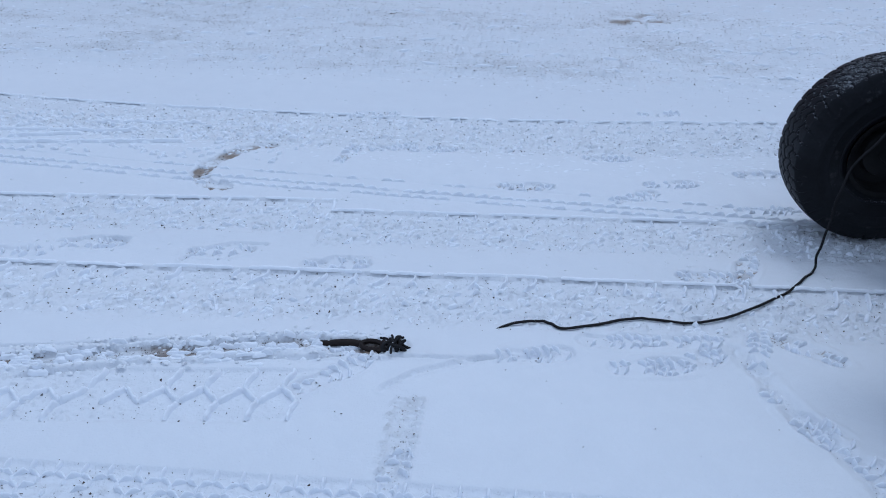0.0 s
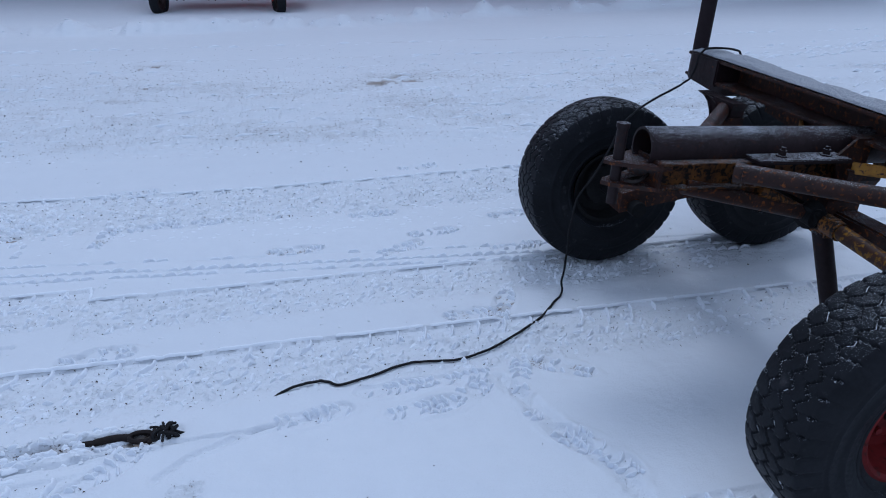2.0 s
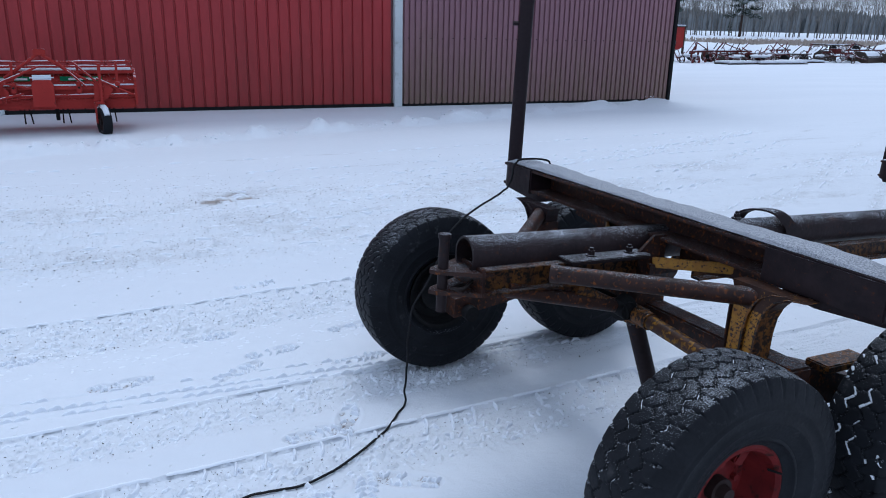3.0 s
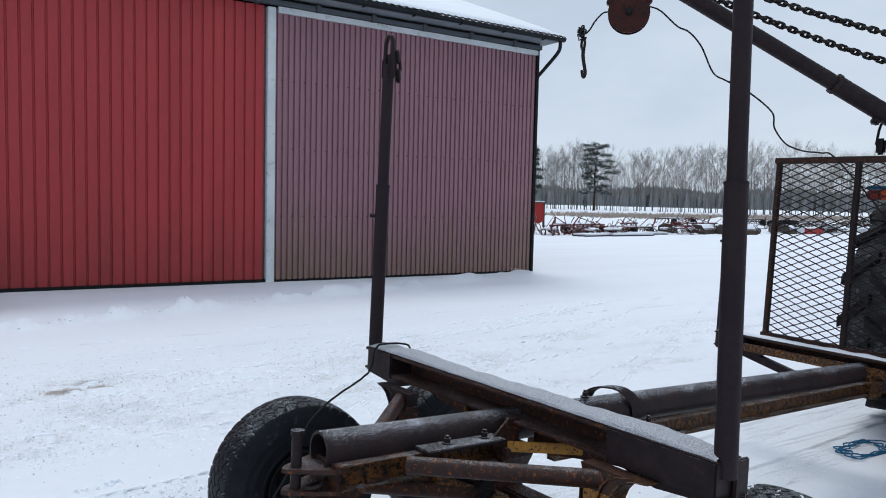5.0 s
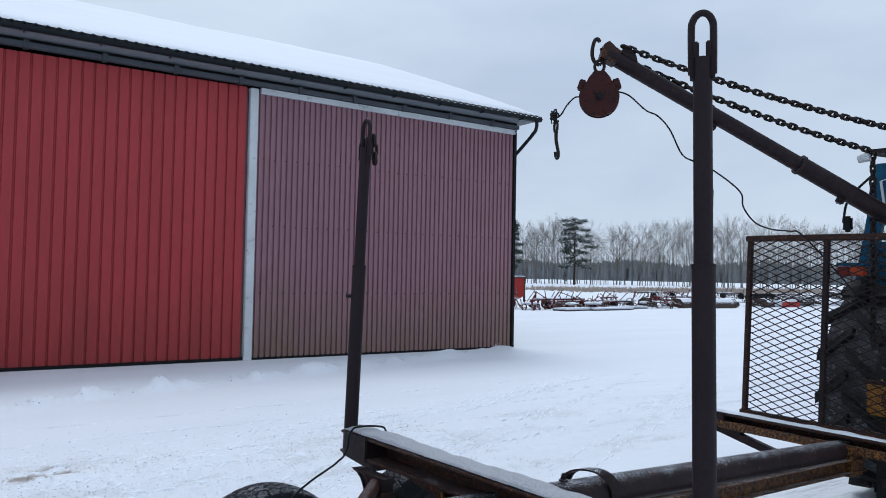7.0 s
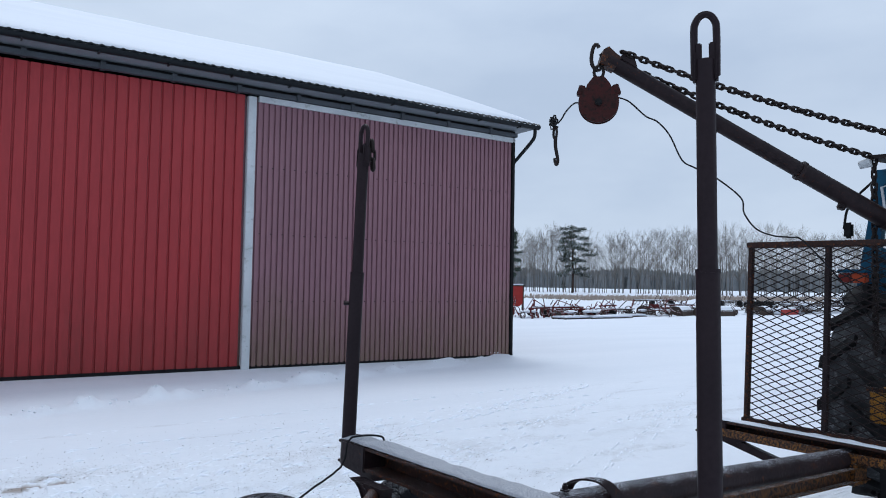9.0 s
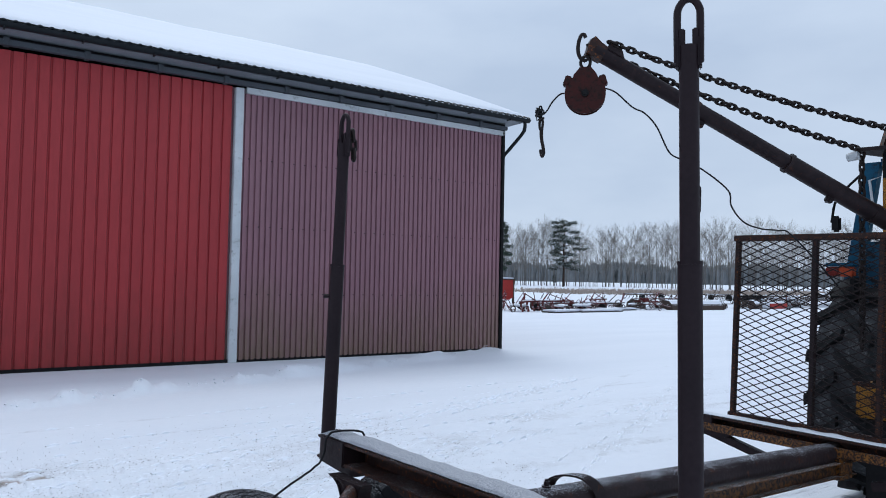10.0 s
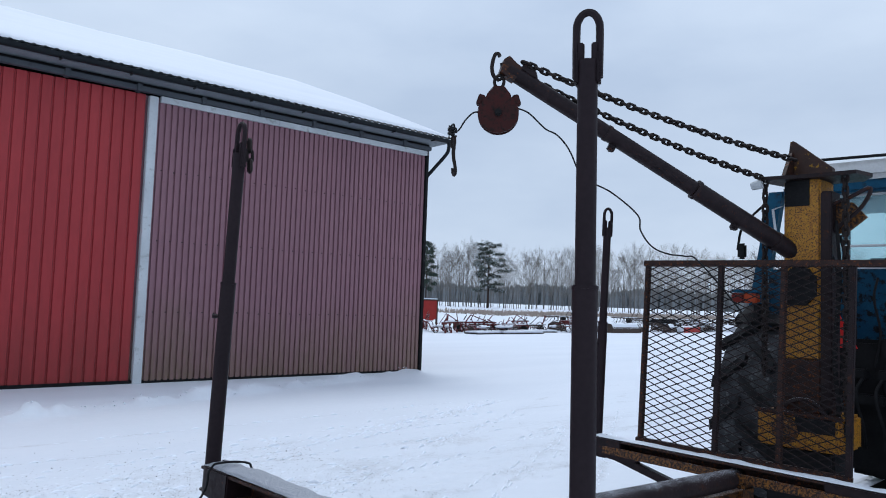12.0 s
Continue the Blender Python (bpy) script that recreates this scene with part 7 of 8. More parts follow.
for x, turn in ((-1.03, -17), (0.64, 15)):
    tyre = lathe(B(), [(0.135, -0.05), (0.16, -0.062), (0.195, -0.060), (0.212, -0.038), (0.216, 0.0), (0.212, 0.038), (0.195, 0.060), (0.16, 0.062), (0.135, 0.05)], 30, closed=True)
    wl_ = part("wheel", tyre, M["rubber"], drill, "small black castor tyre", pose(x, -0.5, 0.212, 0, 0, 90 + turn), True)
    part("rim", lathe(B(), [(0.138, -0.05), (0.13, -0.03), (0.05, -0.02), (0.045, -0.055), (0.001, -0.055)], 24), M["hub"], wl_, "rusty dark dished rim", smooth=True)
    part("rim", lathe(B(), [(0.138, 0.05), (0.13, 0.03), (0.05, 0.02), (0.045, 0.055), (0.001, 0.055)], 24), M["hub"], wl_, smooth=True)
    part("fork", box(box(B(), -0.10, -0.085, -0.03, 0.03, -0.02, 0.27, 0.004), -0.10, 0.03, -0.03, 0.03, 0.25, 0.28, 0.004), M["implement_red"], wl_, "red castor fork", pose(0, 0, 0, 0, 0, -90))
    part("wheel_strut", box(B(), x - 0.02, x + 0.02, -0.53, -0.47, 0.45, 1.02, 0.006), M["implement_red"], drill)
    cap = [(0, 0.21 * math.cos(radians(28 + i * 12.4)), 0.205 * math.sin(radians(28 + i * 12.4)) + 0.012 * math.sin(2.1 * i)) for i in range(11)]
    part("snow_cap", sweep(B(), [(c[1], 0, c[2]) for c in cap], 0.055, 9, taper=0.7), M["clean_snow"], wl_, "snow lying on the tyre", smooth=True)
for x in (-0.81, -0.35, 0.14, 0.75):
    b = B()
    for d in (-0.02, 0.02):
        sweep(b, curve([(x + d, 0.0, 0.52), (x + d, -0.10, 0.42), (x + d * 2, -0.04, 0.28), (x + d * 2.5, 0.05, 0.14)], 4), 0.010, 6)
    part("tine", b, M["black_part"], drill, "dark spring tine")
part("support_leg", box(B(), 0.01, 0.06, -0.12, -0.07, 0.2, 0.55, 0.004), M["black_part"], drill)
for z0, y0, r0 in ((1.10, -0.30, 0.016), (1.16, -0.18, 0.014), (0.70, -0.47, 0.012)):
    rail = part("rail", cyl(B(), (-0.96, y0, z0), (1.0, y0, z0 + 0.01), r0, n=8), M["implement_red"], drill, "thin red rail edged with snow", smooth=True)
    part("snow_edge", sweep(B(), [(-0.92 + 0.092 * i, y0, z0 + 0.5 * i / 20 * 0.02 + r0 * (0.75 + 0.45 * math.sin(5.1 * i))) for i in range(21)], 0.008, 6), M["clean_snow"], rail, smooth=True)
for x0, x1, z0, z1 in ((-0.62, -0.10, 0.86, 1.12), (0.42, 0.10, 0.84, 1.20), (-0.80, -0.30, 0.60, 0.74), (0.55, 0.95, 0.95, 0.72), (0.30, 0.62, 1.18, 0.82)):
    rod = part("rod", cyl(B(), (x0, -0.52, z0), (x1, -0.50, z1), 0.014, n=7), M["implement_red"], drill, smooth=True)
    part("snow_edge", cyl(B(), (x0, -0.525, z0 + 0.013), (0.4 * x0 + 0.6 * x1, -0.513, 0.4 * z0 + 0.6 * z1 + 0.013), 0.005, n=6), M["clean_snow"], rod, smooth=True)
for x0 in (-0.86, -0.40, 0.34, 0.80):
    part("clamp", box(box(B(), x0 - 0.03, x0 + 0.03, -0.50, -0.40, 0.74, 0.90, 0.01), x0 - 0.015, x0 + 0.015, -0.46, -0.43, 0.9, 1.17, 0.004), M["implement_red"], drill)
    part("bolt_head", cyl(B(), (x0, -0.50, 0.82), (x0, -0.52, 0.82), 0.016, n=6), M["black_part"], drill)
part("snow_cover", box(box(box(B(), -0.95, 0.98, -0.29, 0.22, 1.045, 1.075, 0.012), -0.95, 1.0, -0.42, -0.36, 0.838, 0.858, 0.008), -0.21, 0.06, -0.52, -0.42, 0.925, 1.0, 0.03), M["clean_snow"], drill, "snow lying on the ledges")

for piece in drill.children:
    if piece.name.split(".")[0] not in ("wheel", "tine", "wheel_strut", "support_leg"):
        piece.matrix_basis = Matrix.Translation((0.0, 0, -0.088)) @ Matrix.Diagonal((1.08, 1, 0.95, 1)) @ piece.matrix_basis

# ---- machines parked at the edge of the yard ----
fr = random.Random(21)


def yard_thing(name, x, y, rz, label, category):
    x, y = 0.38 + 0.89 * (x - 0.38), -0.18 + 0.89 * (y + 0.18)
    return thing(name, pose(x, y, max(0.0, height(x, y)) - 0.02, 0, 0, rz) @ Matrix.Diagonal((0.86, 0.86, 0.66, 1)), label, category, "machines along the yard's edge")


def harrow(x, y, rz, size, red):
    mat = M["far_red"] if red else M["far_dark"]
    t = yard_thing("harrow", x, y, rz, ("old red" if red else "old dark rusty") + " tined harrow under snow", "harrow")
    for k in range(3):
        part("frame_bar", box(B(), -size, size, -0.7 + 0.7 * k - 0.05, -0.7 + 0.7 * k + 0.05, 0.55, 0.64), mat, t)
    for s in (-1, -0.3, 0.4, 1):
        part("cross_bar", box(B(), s * size - 0.04, s * size + 0.04, -0.9, 0.9, 0.60, 0.68), mat, t)
    n = int(size * 5)
    for k in range(3):
        for i in range(n):
            xx = -size + 2 * size * (i + 0.5 * (k % 2)) / n
            part("tine", sweep(B(), curve([(xx, -0.7 + 0.7 * k, 0.58), (xx, -0.95 + 0.7 * k, 0.45), (xx, -0.8 + 0.7 * k, 0.15), (xx, -0.62 + 0.7 * k, 0.02)], 2), 0.022, 4), mat, t)
    for s in (-0.7, 0.7):
        part("wheel", cyl(B(), (s * size, -0.9, 0.32), (s * size + 0.14, -0.9, 0.32), 0.32, n=16), M["black_part"], t)
    part("drawbar", cyl(B(), (0, -0.8, 0.62), (fr.uniform(-0.4, 0.4), -2.2, 0.75), 0.05, n=6), mat, t)
    part("mast", cyl(B(), (0.1, -0.6, 0.6), (0.1 + fr.uniform(0.2, 1.3), -0.7, 1.45), 0.035, n=6), mat, t)
    part("mast", cyl(B(), (-0.5, -0.6, 0.6), (-0.2, -0.7, 1.35), 0.035, n=6), mat, t)
    part("snow_cover", box(box(B(), -size, size, -0.76, -0.62, 0.64, 0.70, 0.02), -size, size, 0.62, 0.76, 0.64, 0.70, 0.02), M["clean_snow"], t, "snow on the frame")


def plough(x, y, rz, red):
    mat = M["far_red"] if red else M["far_dark"]
    t = yard_thing("plough", x, y, rz, ("old red" if red else "old dark") + " plough with curved shares under snow", "plough")
    part("main_beam", box(B(), -1.6, 1.6, -0.06, 0.06, 0.78, 0.90, m=pose(0, 0, 0, 0, 0, 18)), mat, t)
    for k in range(4):
        xx, yy = -1.3 + 0.85 * k, -0.42 + 0.28 * k
        part("leg", box(B(), xx - 0.05, xx + 0.05, yy - 0.03, yy + 0.03, 0.2, 0.82), mat, t)
        b = B()
        rows = []
        for i in range(6):
            a = -0.3 + 0.32 * i
            rows.append([b.verts.new((xx - 0.16 + 0.32 * j / 3, yy - 0.2 * math.cos(a) + 0.1 * j / 3, 0.02 + 0.085 * i)) for j in range(4)])
        for p, q in zip(rows, rows[1:]):
            for j in range(3):
                b.faces.new((p[j], p[j + 1], q[j + 1], q[j]))
        part("share", b, mat, t)
    part("mast", cyl(B(), (-1.4, -0.5, 0.85), (-1.0, -0.5, 1.5), 0.045, n=6), mat, t)
    part("top_link", cyl(B(), (-1.0, -0.5, 1.5), (0.6, 0.1, 0.95), 0.035, n=6), mat, t)
    part("lever", cyl(B(), (0.6, 0.1, 0.9), (0.6 + fr.uniform(-0.5, 0.9), 0.0, fr.uniform(1.3, 1.75)), 0.03, n=6), mat, t)
    part("depth_wheel", cyl(B(), (1.35, 0.62, 0.3), (1.48, 0.62, 0.3), 0.3, n=16), M["black_part"], t)
    part("snow_cover", box(B(), -1.5, 1.5, -0.07, 0.07, 0.90, 0.96, 0.02, pose(0, 0, 0, 0, 0, 18)), M["clean_snow"], t, "snow on the beam")


def mower(x, y, rz):
    t = yard_thing("horse_rake", x, y, rz, "old red and dark rake with tall spoked wheels", "rake")
    for s in (-1, 1):
        w = part("wheel", sweep(B(), [(s * 1.15, 0.55 * math.cos(a), 0.55 + 0.55 * math.sin(a)) for a in np.linspace(0, 2 * math.pi, 25)[:-1]], 0.035, 5, closed=True), M["far_dark"], t, "spoked iron wheel")
        for k in range(8):
            a = math.pi * k / 4
            part("spoke", cyl(B(), (s * 1.15, 0, 0.55), (s * 1.15, 0.54 * math.cos(a), 0.55 + 0.54 * math.sin(a)), 0.016, n=4), M["far_dark"], w)
    part("axle", cyl(B(), (-1.15, 0, 0.55), (1.15, 0, 0.55), 0.05, n=8), M["far_red"], t)
    part("frame", box(box(B(), -0.9, 0.9, -0.5, -0.42, 0.75, 0.85), -0.9, 0.9, 0.35, 0.43, 0.75, 0.85), M["far_red"], t)
    for k in range(12):
        xx = -1.0 + 2.0 * k / 11
        part("tine", sweep(B(), [(xx, 0.4 + 0.45 * math.sin(a), 0.45 + 0.45 * math.cos(a)) for a in np.linspace(0, 2.6, 7)], 0.018, 4), M["far_dark"], t)
    for s in (-0.5, 0.1):
        part("lever", cyl(B(), (s, 0, 0.8), (s + 1.3, -0.2, 1.75), 0.028, n=6), M["far_red"], t)
    part("seat_box", box(B(), -0.8, -0.2, -0.4, 0.1, 0.85, 1.15, 0.03), M["far_red"], t)


def bucket(x, y, rz, wide, label="dark steel loader bucket with snow on its back"):
    t = yard_thing("loader_bucket", x, y, rz, label, "bucket")
    out = [(-0.55, 0.02), (-0.5, 0.45), (-0.25, 0.85), (0.25, 0.90), (0.55, 0.62), (0.6, 0.2), (0.35, 0.0)]
    part("shell", slab(B(), out, "x", -wide, wide), M["far_dark"], t)
    for s in (-1, 1):
        part("side_rib", slab(B(), [(a * 1.06, b * 1.06) for a, b in out], "x", s * wide - 0.03, s * wide + 0.03), M["far_dark"], t)
    part("snow_cover", slab(B(), [(-0.42, 0.60), (-0.26, 0.87), (0.0, 0.96), (0.26, 0.94), (0.5, 0.72), (0.25, 0.88), (-0.24, 0.83)], "x", -wide + 0.04, wide - 0.04), M["clean_snow"], t, "snow on the bucket's back")


def pallet(x, y, rz, wide):
    t = yard_thing("pallet", x, y, rz, "flat grey timber pallet under a thick snow layer", "pallet")
    for k in range(3):
        part("runner", box(B(), -wide, wide, -0.5 + 0.46 * k, -0.42 + 0.46 * k, 0.0, 0.10), M["far_dark"], t)
    for k in range(6):
        part("board", box(B(), -wide + 0.34 * k * wide, -wide + 0.34 * k * wide + 0.2, -0.55, 0.55, 0.10, 0.13), M["far_dark"], t)
    part("snow_cover", box(B(), -wide, wide, -0.54, 0.54, 0.13, 0.27, 0.06), M["clean_snow"], t, "thick snow layer")


hopper = yard_thing("seed_hopper", 33.2, 41.8, 12, "bright red tall hopper wagon with snow on top", "hopper")
part("tank", slab(B(), [(-0.9, 0.7), (-0.95, 2.35), (0.95, 2.35), (0.9, 0.7), (0.4, 0.4), (-0.4, 0.4)], "y", -0.8, 0.8), M["implement_red"], hopper, "red tank")
for s in (-1, 1):
    part("post", box(B(), s * 0.85 - 0.06, s * 0.85 + 0.06, -0.82, -0.7, 0.0, 2.4), M["far_dark"], hopper)
part("top_rim", box(B(), -1.0, 1.0, -0.86, 0.86, 2.33, 2.42, 0.02), M["far_dark"], hopper)
part("snow_cover", box(B(), -0.95, 0.95, -0.8, 0.8, 2.42, 2.55, 0.05), M["clean_snow"], hopper, "snow on top")
plough(29.9, 34.4, 8, True)
plough(32.6, 34.9, -12, True)
harrow(35.2, 35.4, 5, 1.5, True)
pallet(31.6, 33.0, 10, 1.8)
pallet(34.2, 33.0, 4, 2.0)
harrow(37.6, 36.0, -5, 1.2, False)
pallet(37.4, 34.4, 3, 1.6)
mower(40.6, 34.6, 6)
plough(39.4, 35.8, 25, True)
plough(30.6, 35.9, 30, True)
harrow(33.6, 36.6, 8, 1.1, False)
bucket(43.2, 34.6, 20, 1.2, "dark steel loader bucket half under snow")
bucket(45.6, 33.6, -5, 1.5)
harrow(44.4, 36.6, 0, 1.4, False)
for k in range(0, 14, 2):
    x = 29.5 + 1.55 * k + fr.uniform(-0.5, 0.5)
    y = 36.8 + fr.uniform(-0.6, 3.0)
    if k % 3 == 0:
        plough(x, y, fr.uniform(-40, 40), k % 2 == 0)
    elif k % 3 == 1:
        harrow(x, y, fr.uniform(-25, 25), fr.uniform(0.7, 1.2), k % 4 == 1)
    else:
        bucket(x, y, fr.uniform(-40, 40), fr.uniform(0.5, 0.9), "small dark steel bucket with snow")
bucket(47.9, 34.4, 12, 0.8, "dark rounded steel trough with snow")
bucket(52.0, 34.0, 15, 0.7, "grey steel box with a peaked snow cap")
crate = yard_thing("orange_crate", 54.6, 34.0, 8, "orange-red wooden trough with snow inside", "crate")
part("wall", box(box(B(), -1.5, 1.5, -0.6, -0.52, 0.05, 0.6), -1.5, 1.5, 0.52, 0.6, 0.05, 0.6), M["implement_red"], crate)
part("snow_fill", box(B(), -1.48, 1.48, -0.52, 0.52, 0.1, 0.68, 0.08), M["clean_snow"], crate, "snow heaped inside")
roll = yard_thing("ring_roller", 54.8, 36.2, 6, "black ring roller with toothed rims under snow", "roller")
for k in range(14):
    x = -1.9 + 0.29 * k
    b = B()
    star = []
    for i in range(24):
        rr = 0.42 if i % 2 else 0.34
        a = 2 * math.pi * i / 24
        star.append((rr * math.cos(a), 0.95 + rr * math.sin(a)))
    part("ring", slab(b, star, "x", x, x + 0.12), M["black_part"], roll)
part("frame", box(box(B(), -2.1, 2.1, -0.6, -0.5, 0.4, 0.55), -2.1, 2.1, -0.04, 0.04, 0.9, 1.0), M["far_dark"], roll)
for s in (-1, 1):
    part("stand", box(B(), s * 2.0 - 0.08, s * 2.0 + 0.08, -0.6, 0.1, 0.0, 0.95), M["far_dark"], roll)
# worn implements of thin bars, wheels and levers, half snowed in
def implement(x, y, rz, red):
    mat = M["far_red"] if red else M["far_dark"]
    t = yard_thing("implement", x, y, rz, ("rusty red" if red else "dark rusty") + " bar-framed farm implement half snowed in", "farm implement")
    for _ in range(7):
        p = Vector((fr.uniform(-1.1, 1.1), fr.uniform(-0.6, 0.6), fr.uniform(0.15, 0.75)))
        d = Vector((fr.uniform(-1, 1), fr.uniform(-0.6, 0.6), fr.uniform(-0.3, 0.3))).normalized() * fr.uniform(0.3, 0.8)
        part("bar", cyl(B(), p - d, p + d, fr.uniform(0.022, 0.045), n=5), mat, t)
    x0 = fr.uniform(-0.9, 0.5)
    part("lever", cyl(B(), (x0, 0, 0.5), (x0 + fr.uniform(-0.9, 1.2), 0, fr.uniform(1.0, 1.9)), 0.026, n=5), mat, t)
    x0 = fr.uniform(-0.6, 0.3)
    part("hoop", sweep(B(), [(x0 + 0.35 * math.cos(a), 0.2, 0.45 + 0.5 * math.sin(a)) for a in np.linspace(0.0, math.pi, 9)], 0.026, 5), mat, t)
    for s in (-1, 1):
        c0 = Vector((s * fr.uniform(0.5, 1.0), -0.5, 0.27))
        part("wheel", sweep(B(), [c0 + Vector((0.27 * math.cos(a), 0, 0.27 * math.sin(a))) for a in np.linspace(0, 2 * math.pi, 17)[:-1]], 0.04, 5, closed=True), M["far_dark"], t)
    for _ in range(5):
        p = Vector((fr.uniform(-1.1, 1.1), fr.uniform(-0.6, 0.5), fr.choice((0.0, 0.05, 0.55))))
        w = fr.uniform(0.2, 0.5)
        b = B()
        bmesh.ops.create_icosphere(b, subdivisions=2, radius=1.0, matrix=Matrix.Translation(p) @ Matrix.Diagonal((w, 0.28, 0.13, 1)))
        part("snow_cover", b, M["clean_snow"], t, "snow caps", smooth=True)


for k in range(0, 22, 2):
    implement(29.0 + 0.98 * k + fr.uniform(-0.4, 0.4), 33.7 + 0.06 * k + fr.uniform(-0.5, 1.2), fr.uniform(-25, 25), k < 9 or k in (12, 13))
for k in range(12):
    implement(50.5 + 2.3 * k, 35.0 + fr.uniform(-0.8, 1.5), fr.uniform(-40, 40), k == 3)
# heaps of iron scrap further along
for k in range(9):
    x, y = 57.5 + 2.6 * k + fr.uniform(-0.6, 0.6), 34.0 + fr.uniform(-1.0, 2.5)
    t = yard_thing("scrap_heap", x, y, fr.uniform(0, 90), "heap of dark iron bars and rims half covered in snow", "scrap")
    for i in range(26):
        p = Vector((fr.gauss(0, 0.8), fr.gauss(0, 0.8), fr.uniform(0.05, 0.9)))
        d = Vector((fr.uniform(-1, 1), fr.uniform(-1, 1), fr.uniform(-0.25, 0.3))).normalized() * fr.uniform(0.4, 1.1)
        part("bar", cyl(B(), p - d, p + d, fr.uniform(0.03, 0.09), n=5), M["far_dark"], t)
    b = B()
    for i in range(10):
        p = Vector((fr.gauss(0, 0.8), fr.gauss(0, 0.7), fr.uniform(0.2, 0.9)))
        box(b, -0.5, 0.5, -0.2, 0.2, 0, 0.12, 0.05, Matrix.Translation(p) @ pose(0, 0, 0, fr.uniform(-15, 15), fr.uniform(-15, 15), fr.uniform(0, 180)))
    part("snow_cover", b, M["clean_snow"], t, "patches of snow")
# harrows parked behind, on the bank
for x, y in ((58, 42), (63, 44), (69, 43), (50, 43), (74, 46)):
    harrow(x, y, fr.uniform(-20, 20), 1.6, False)

# ---- dry grass along the ditch ----
gr = random.Random(5)
verts, faces = [], []
for _ in range(9000):
    x = gr.uniform(63, 190)
    y = 66 + gr.gauss(0, 5.0) + 12 * gr.random()
    h = gr.uniform(0.15, 0.60)
    a = gr.uniform(0, math.pi)
    dx, dy = 0.10 * math.cos(a), 0.10 * math.sin(a)
    lx, ly = gr.uniform(-0.2, 0.2), gr.uniform(-0.2, 0.2)
    k = len(verts)
    z = 0.0
    verts += [(x - dx, y - dy, z), (x + dx, y + dy, z), (x + lx + dx * 0.6, y + ly, z + h), (x + lx - dx * 0.6, y + ly, z + h * 0.9)]
    faces.append((k, k + 1, k + 2, k + 3))
gm = bpy.data.meshes.new("dry_grass")
gm.from_pydata(verts, [], faces)
gm.materials.append(M["dry_grass"])
tagged(new("dry_grass", gm), "pale brown dry grass standing out of the snow", "grass", kind="stuff")


# ---- trees ----
def bare_tree(seed, h):
    """Trunk and crown of a leafless birch or alder, crown built of tapering limbs and twigs."""
    r = random.Random(seed)
    trunk, crown = B(), B()
    lean = Vector((r.uniform(-0.03, 0.03), r.uniform(-0.03, 0.03), 0))
    tp = [Vector((0, 0, 0))]
    for i in range(1, 9):
        tp.append(tp[-1] + Vector((r.uniform(-0.12, 0.12), r.uniform(-0.12, 0.12), h / 8)) + lean)
    sweep(trunk, tp, 0.017 * h * 0.55, 6, taper=0.12)

    def shoot(p, d, length, rad, level):
        q = p + d * length * 0.5 + Vector((0, 0, 0.06 * length))
        e = p + d * length + Vector((0, 0, 0.22 * length))
        sweep(crown, [p, e] if level == 0 else [p, q, e], rad, 3, caps=False, taper=0.3)
        if level == 0:
            return
        for _ in range(6 if level == 2 else 3):
            t = r.uniform(0.3, 1.0)
            nd = (d + Vector((r.uniform(-0.85, 0.85), r.uniform(-0.85, 0.85), r.uniform(-0.1, 0.8)))).normalized()
            shoot(p.lerp(e, t), nd, length * r.uniform(0.4, 0.65), max(rad * 0.55, 0.009), level - 1)

    for i in range(26):
        f = r.uniform(0.26, 0.97)
        k = f * 8
        i0 = min(int(k), 7)
        p = tp[i0].lerp(tp[i0 + 1], k - i0)
        a = r.uniform(0, 2 * math.pi)
        d = Vector((math.cos(a), math.sin(a), r.uniform(0.5, 1.15))).normalized()
        shoot(p, d, h * (0.07 + 0.17 * math.sin(math.pi * min(1.0, (1.05 - f) * 1.25)) ** 0.8) * r.uniform(0.7, 1.15), 0.022 * (1.15 - f) + 0.012, 2)
    return trunk, crown


CAM0 = Vector((0.38, -0.19))


def far_spot(azimuth, dist):
    a = radians(azimuth)
    return CAM0.x + dist * math.sin(a), CAM0.y + dist * math.cos(a)


tr = random.Random(33)
kinds = []
for k in range(7):
    h = 13.3 + 1.8 * math.sin(k * 2.3)
    tk, cr = bare_tree(100 + k, h)
    t = thing("birch_tree", pose(*far_spot(40 + k * 3.1, 196), 0, 0, 0, k * 50), "tall bare grey birch in a row at the field's edge", "tree", "bare trees along the field")
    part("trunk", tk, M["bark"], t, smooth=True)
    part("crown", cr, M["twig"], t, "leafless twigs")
    kinds.append(t)
az = 36.0
while az < 82:
    d = tr.uniform(184, 214)
    x, y = far_spot(az + tr.uniform(-0.15, 0.15), d)
    t = copy_thing(tr.choice(kinds), pose(x, y, 0, 0, 0, tr.uniform(0, 360)))
    s = tr.uniform(0.80, 1.06)
    if 44.6 < az < 46.0:
        s *= 0.8
    t.scale = (s * 0.95, s * 0.95, s)
    az += tr.uniform(0.09, 0.25)

# the Scots pine
pr = random.Random(8)
pine = thing("pine_tree", pose(*far_spot(43.0, 178), 0.0), "dark green pine with a broad uneven crown", "tree")
tk, cr = B(), B()
H_P = 15.2
tp = [Vector((0.05 * math.sin(i), 0.06 * math.cos(i * 1.3), H_P * i / 9)) for i in range(10)]
sweep(tk, tp, 0.27, 8, taper=0.2)
part("trunk", tk, M["pine_bark"], pine, "brown pine trunk", smooth=True)
nv, nf = [], []


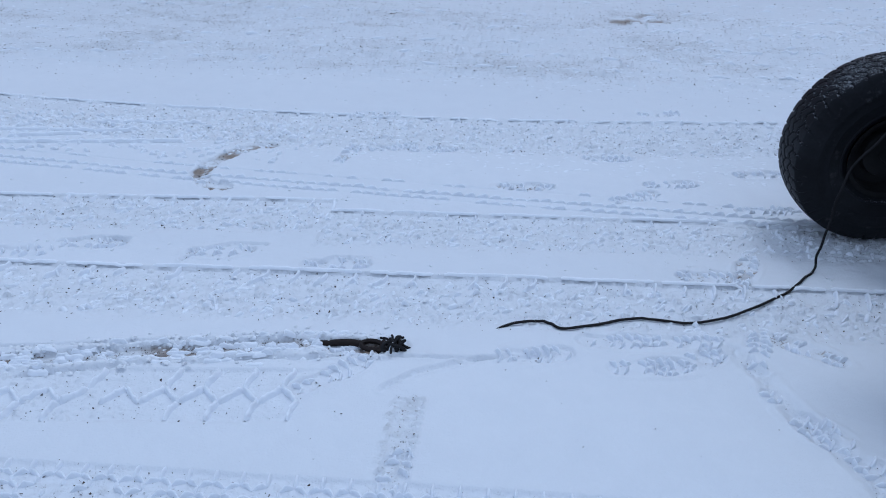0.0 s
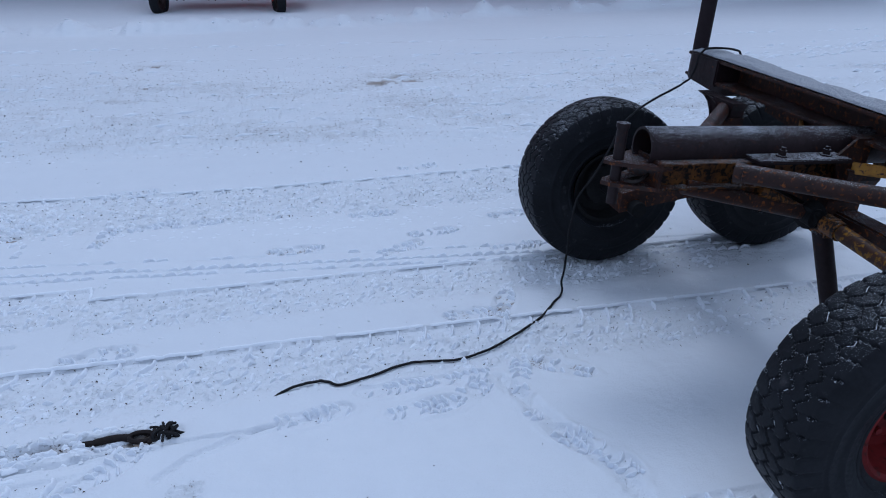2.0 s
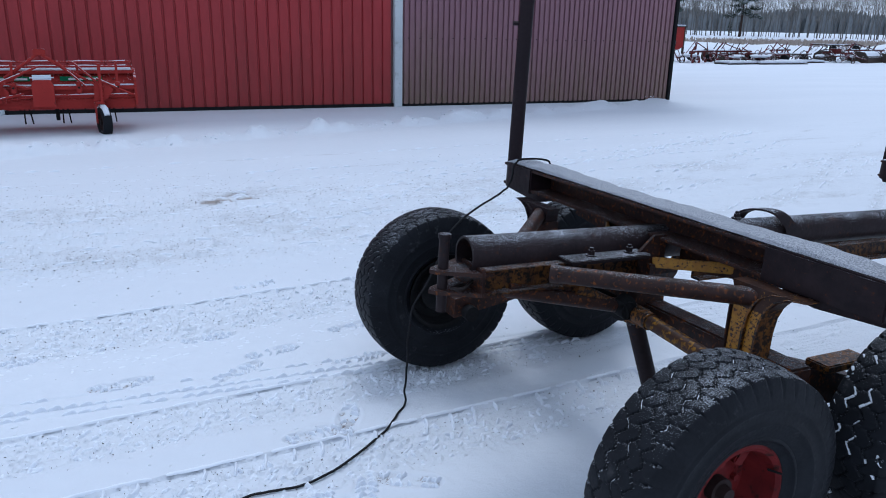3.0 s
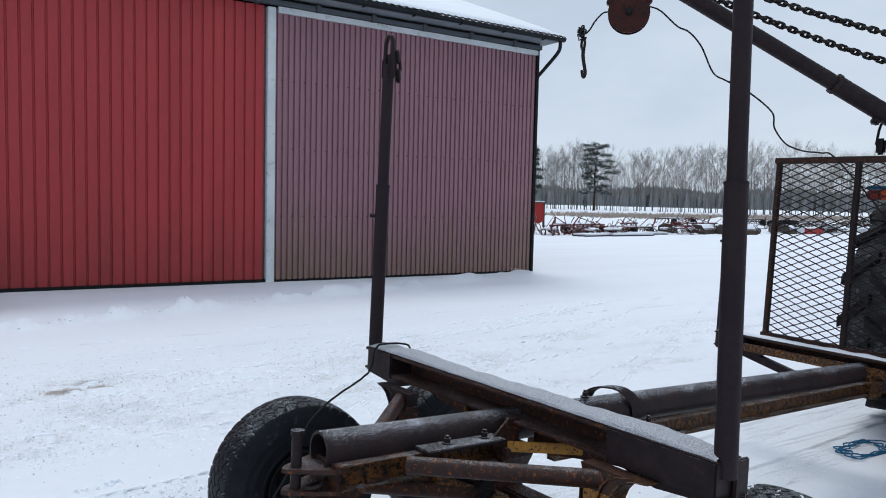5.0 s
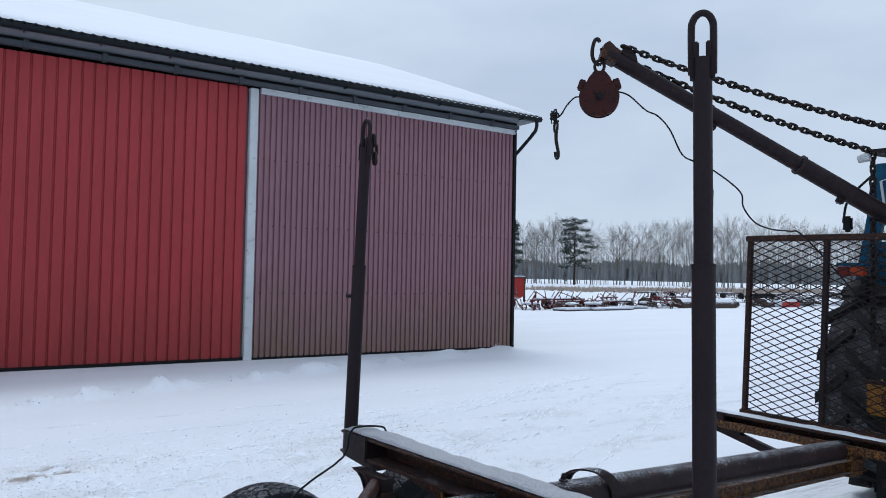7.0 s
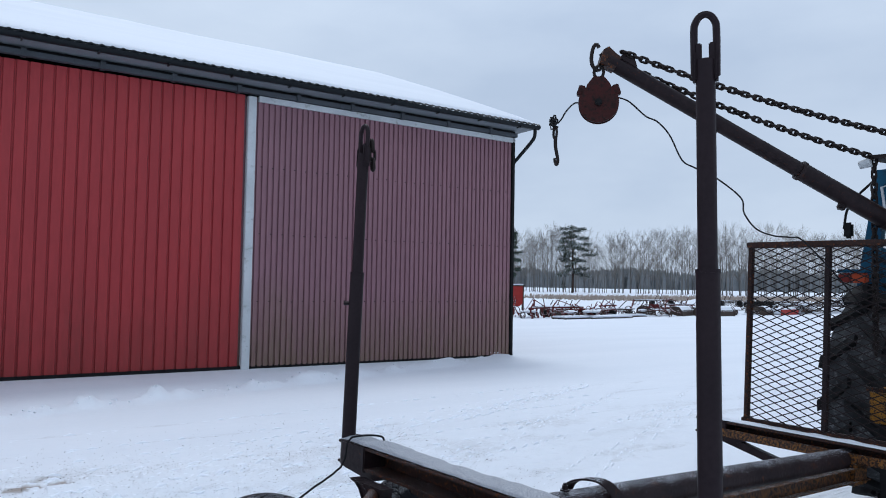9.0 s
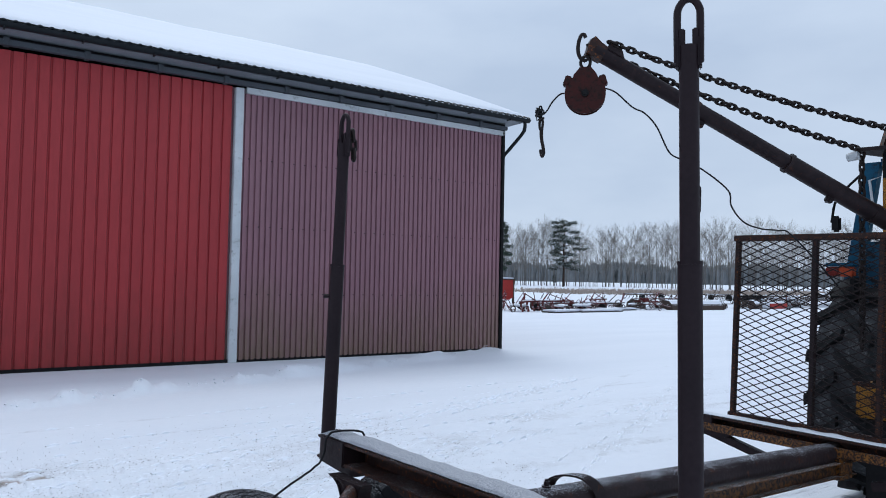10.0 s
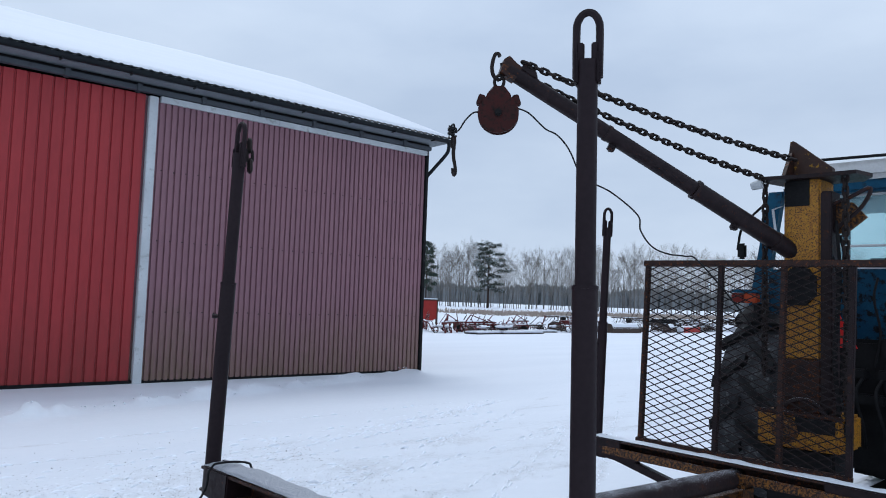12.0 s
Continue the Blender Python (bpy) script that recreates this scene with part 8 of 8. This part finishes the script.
def tuft(c, r):
    for _ in range(46):
        d = Vector((pr.gauss(0, 1), pr.gauss(0, 1), pr.gauss(0.2, 0.55))).normalized()
        p = c + Vector((pr.gauss(0, r), pr.gauss(0, r), pr.gauss(0, r * 0.55)))
        side = d.orthogonal().normalized() * 0.10
        k = len(nv)
        nv.extend([p - side, p + side, p + d * pr.uniform(0.35, 0.6)])
        nf.append((k, k + 1, k + 2))


limbs = B()
for i in range(36):
    f = min(0.99, max(0.25, 0.27 + 0.72 * (i / 35) + pr.gauss(0, 0.025)))
    a = i * 2.4 + pr.uniform(-0.4, 0.4)
    span = (3.9 * math.sin(math.pi * (0.12 + 0.80 * f)) ** 0.6 + 0.5) * pr.uniform(0.45, 1.2)
    base = Vector((0, 0, H_P * f))
    tip = base + Vector((math.cos(a) * span, math.sin(a) * span, span * pr.uniform(-0.12, 0.28)))
    sweep(limbs, [base, base.lerp(tip, 0.5) + Vector((0, 0, 0.12 * span)), tip], 0.07, 4, taper=0.3)
    for j in range(5):
        t = 0.5 + 0.5 * j / 4
        tuft(base.lerp(tip, t) + Vector((pr.gauss(0, 0.25), pr.gauss(0, 0.25), 0.15 + 0.12 * span * (1 - t))), 0.36)
part("limbs", limbs, M["pine_bark"], pine)
nm = bpy.data.meshes.new("crown")
nm.from_pydata(nv, [], nf)
nm.materials.append(M["needles"])
crown = new("crown", nm)
crown.parent = pine
tagged(crown, label="dark green needle tufts with a little snow")
# a smaller spruce beside the hall
for az_, d, s in ((38.2, 170, 0.95), (42.3, 190, 0.2)):
    t = copy_thing(pine, pose(*far_spot(az_, d), 0, 0, 0, az_ * 7))
    t.scale = (s * 0.62, s * 0.62, s)

# closed forest far behind the field, its pale grey holding the distance haze
fv, ff = [], []
wr = random.Random(77)
for _ in range(5200):
    a = radians(wr.uniform(20, 95))
    d = wr.uniform(520, 600)
    x, y = d * math.sin(a), d * math.cos(a)
    h = wr.uniform(10.5, 15.0) * (1 + 0.12 * math.sin(a * 40))
    w = wr.uniform(1.6, 2.6)
    k = len(fv)
    for i in range(5):
        b = 2 * math.pi * i / 5
        fv.append((x + w * math.cos(b), y + w * math.sin(b), 0.0))
    for i in range(5):
        b = 2 * math.pi * i / 5 + 0.5
        fv.append((x + 0.8 * w * math.cos(b), y + 0.8 * w * math.sin(b), h * 0.55))
    fv.append((x, y, h))
    for i in range(5):
        j = (i + 1) % 5
        ff += [(k + i, k + j, k + 5 + j, k + 5 + i), (k + 5 + i, k + 5 + j, k + 10)]
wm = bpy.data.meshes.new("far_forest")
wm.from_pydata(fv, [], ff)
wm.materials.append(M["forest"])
tagged(new("far_forest", wm), "closed forest beyond the field, distance haze painted into its grey", "forest", kind="stuff")
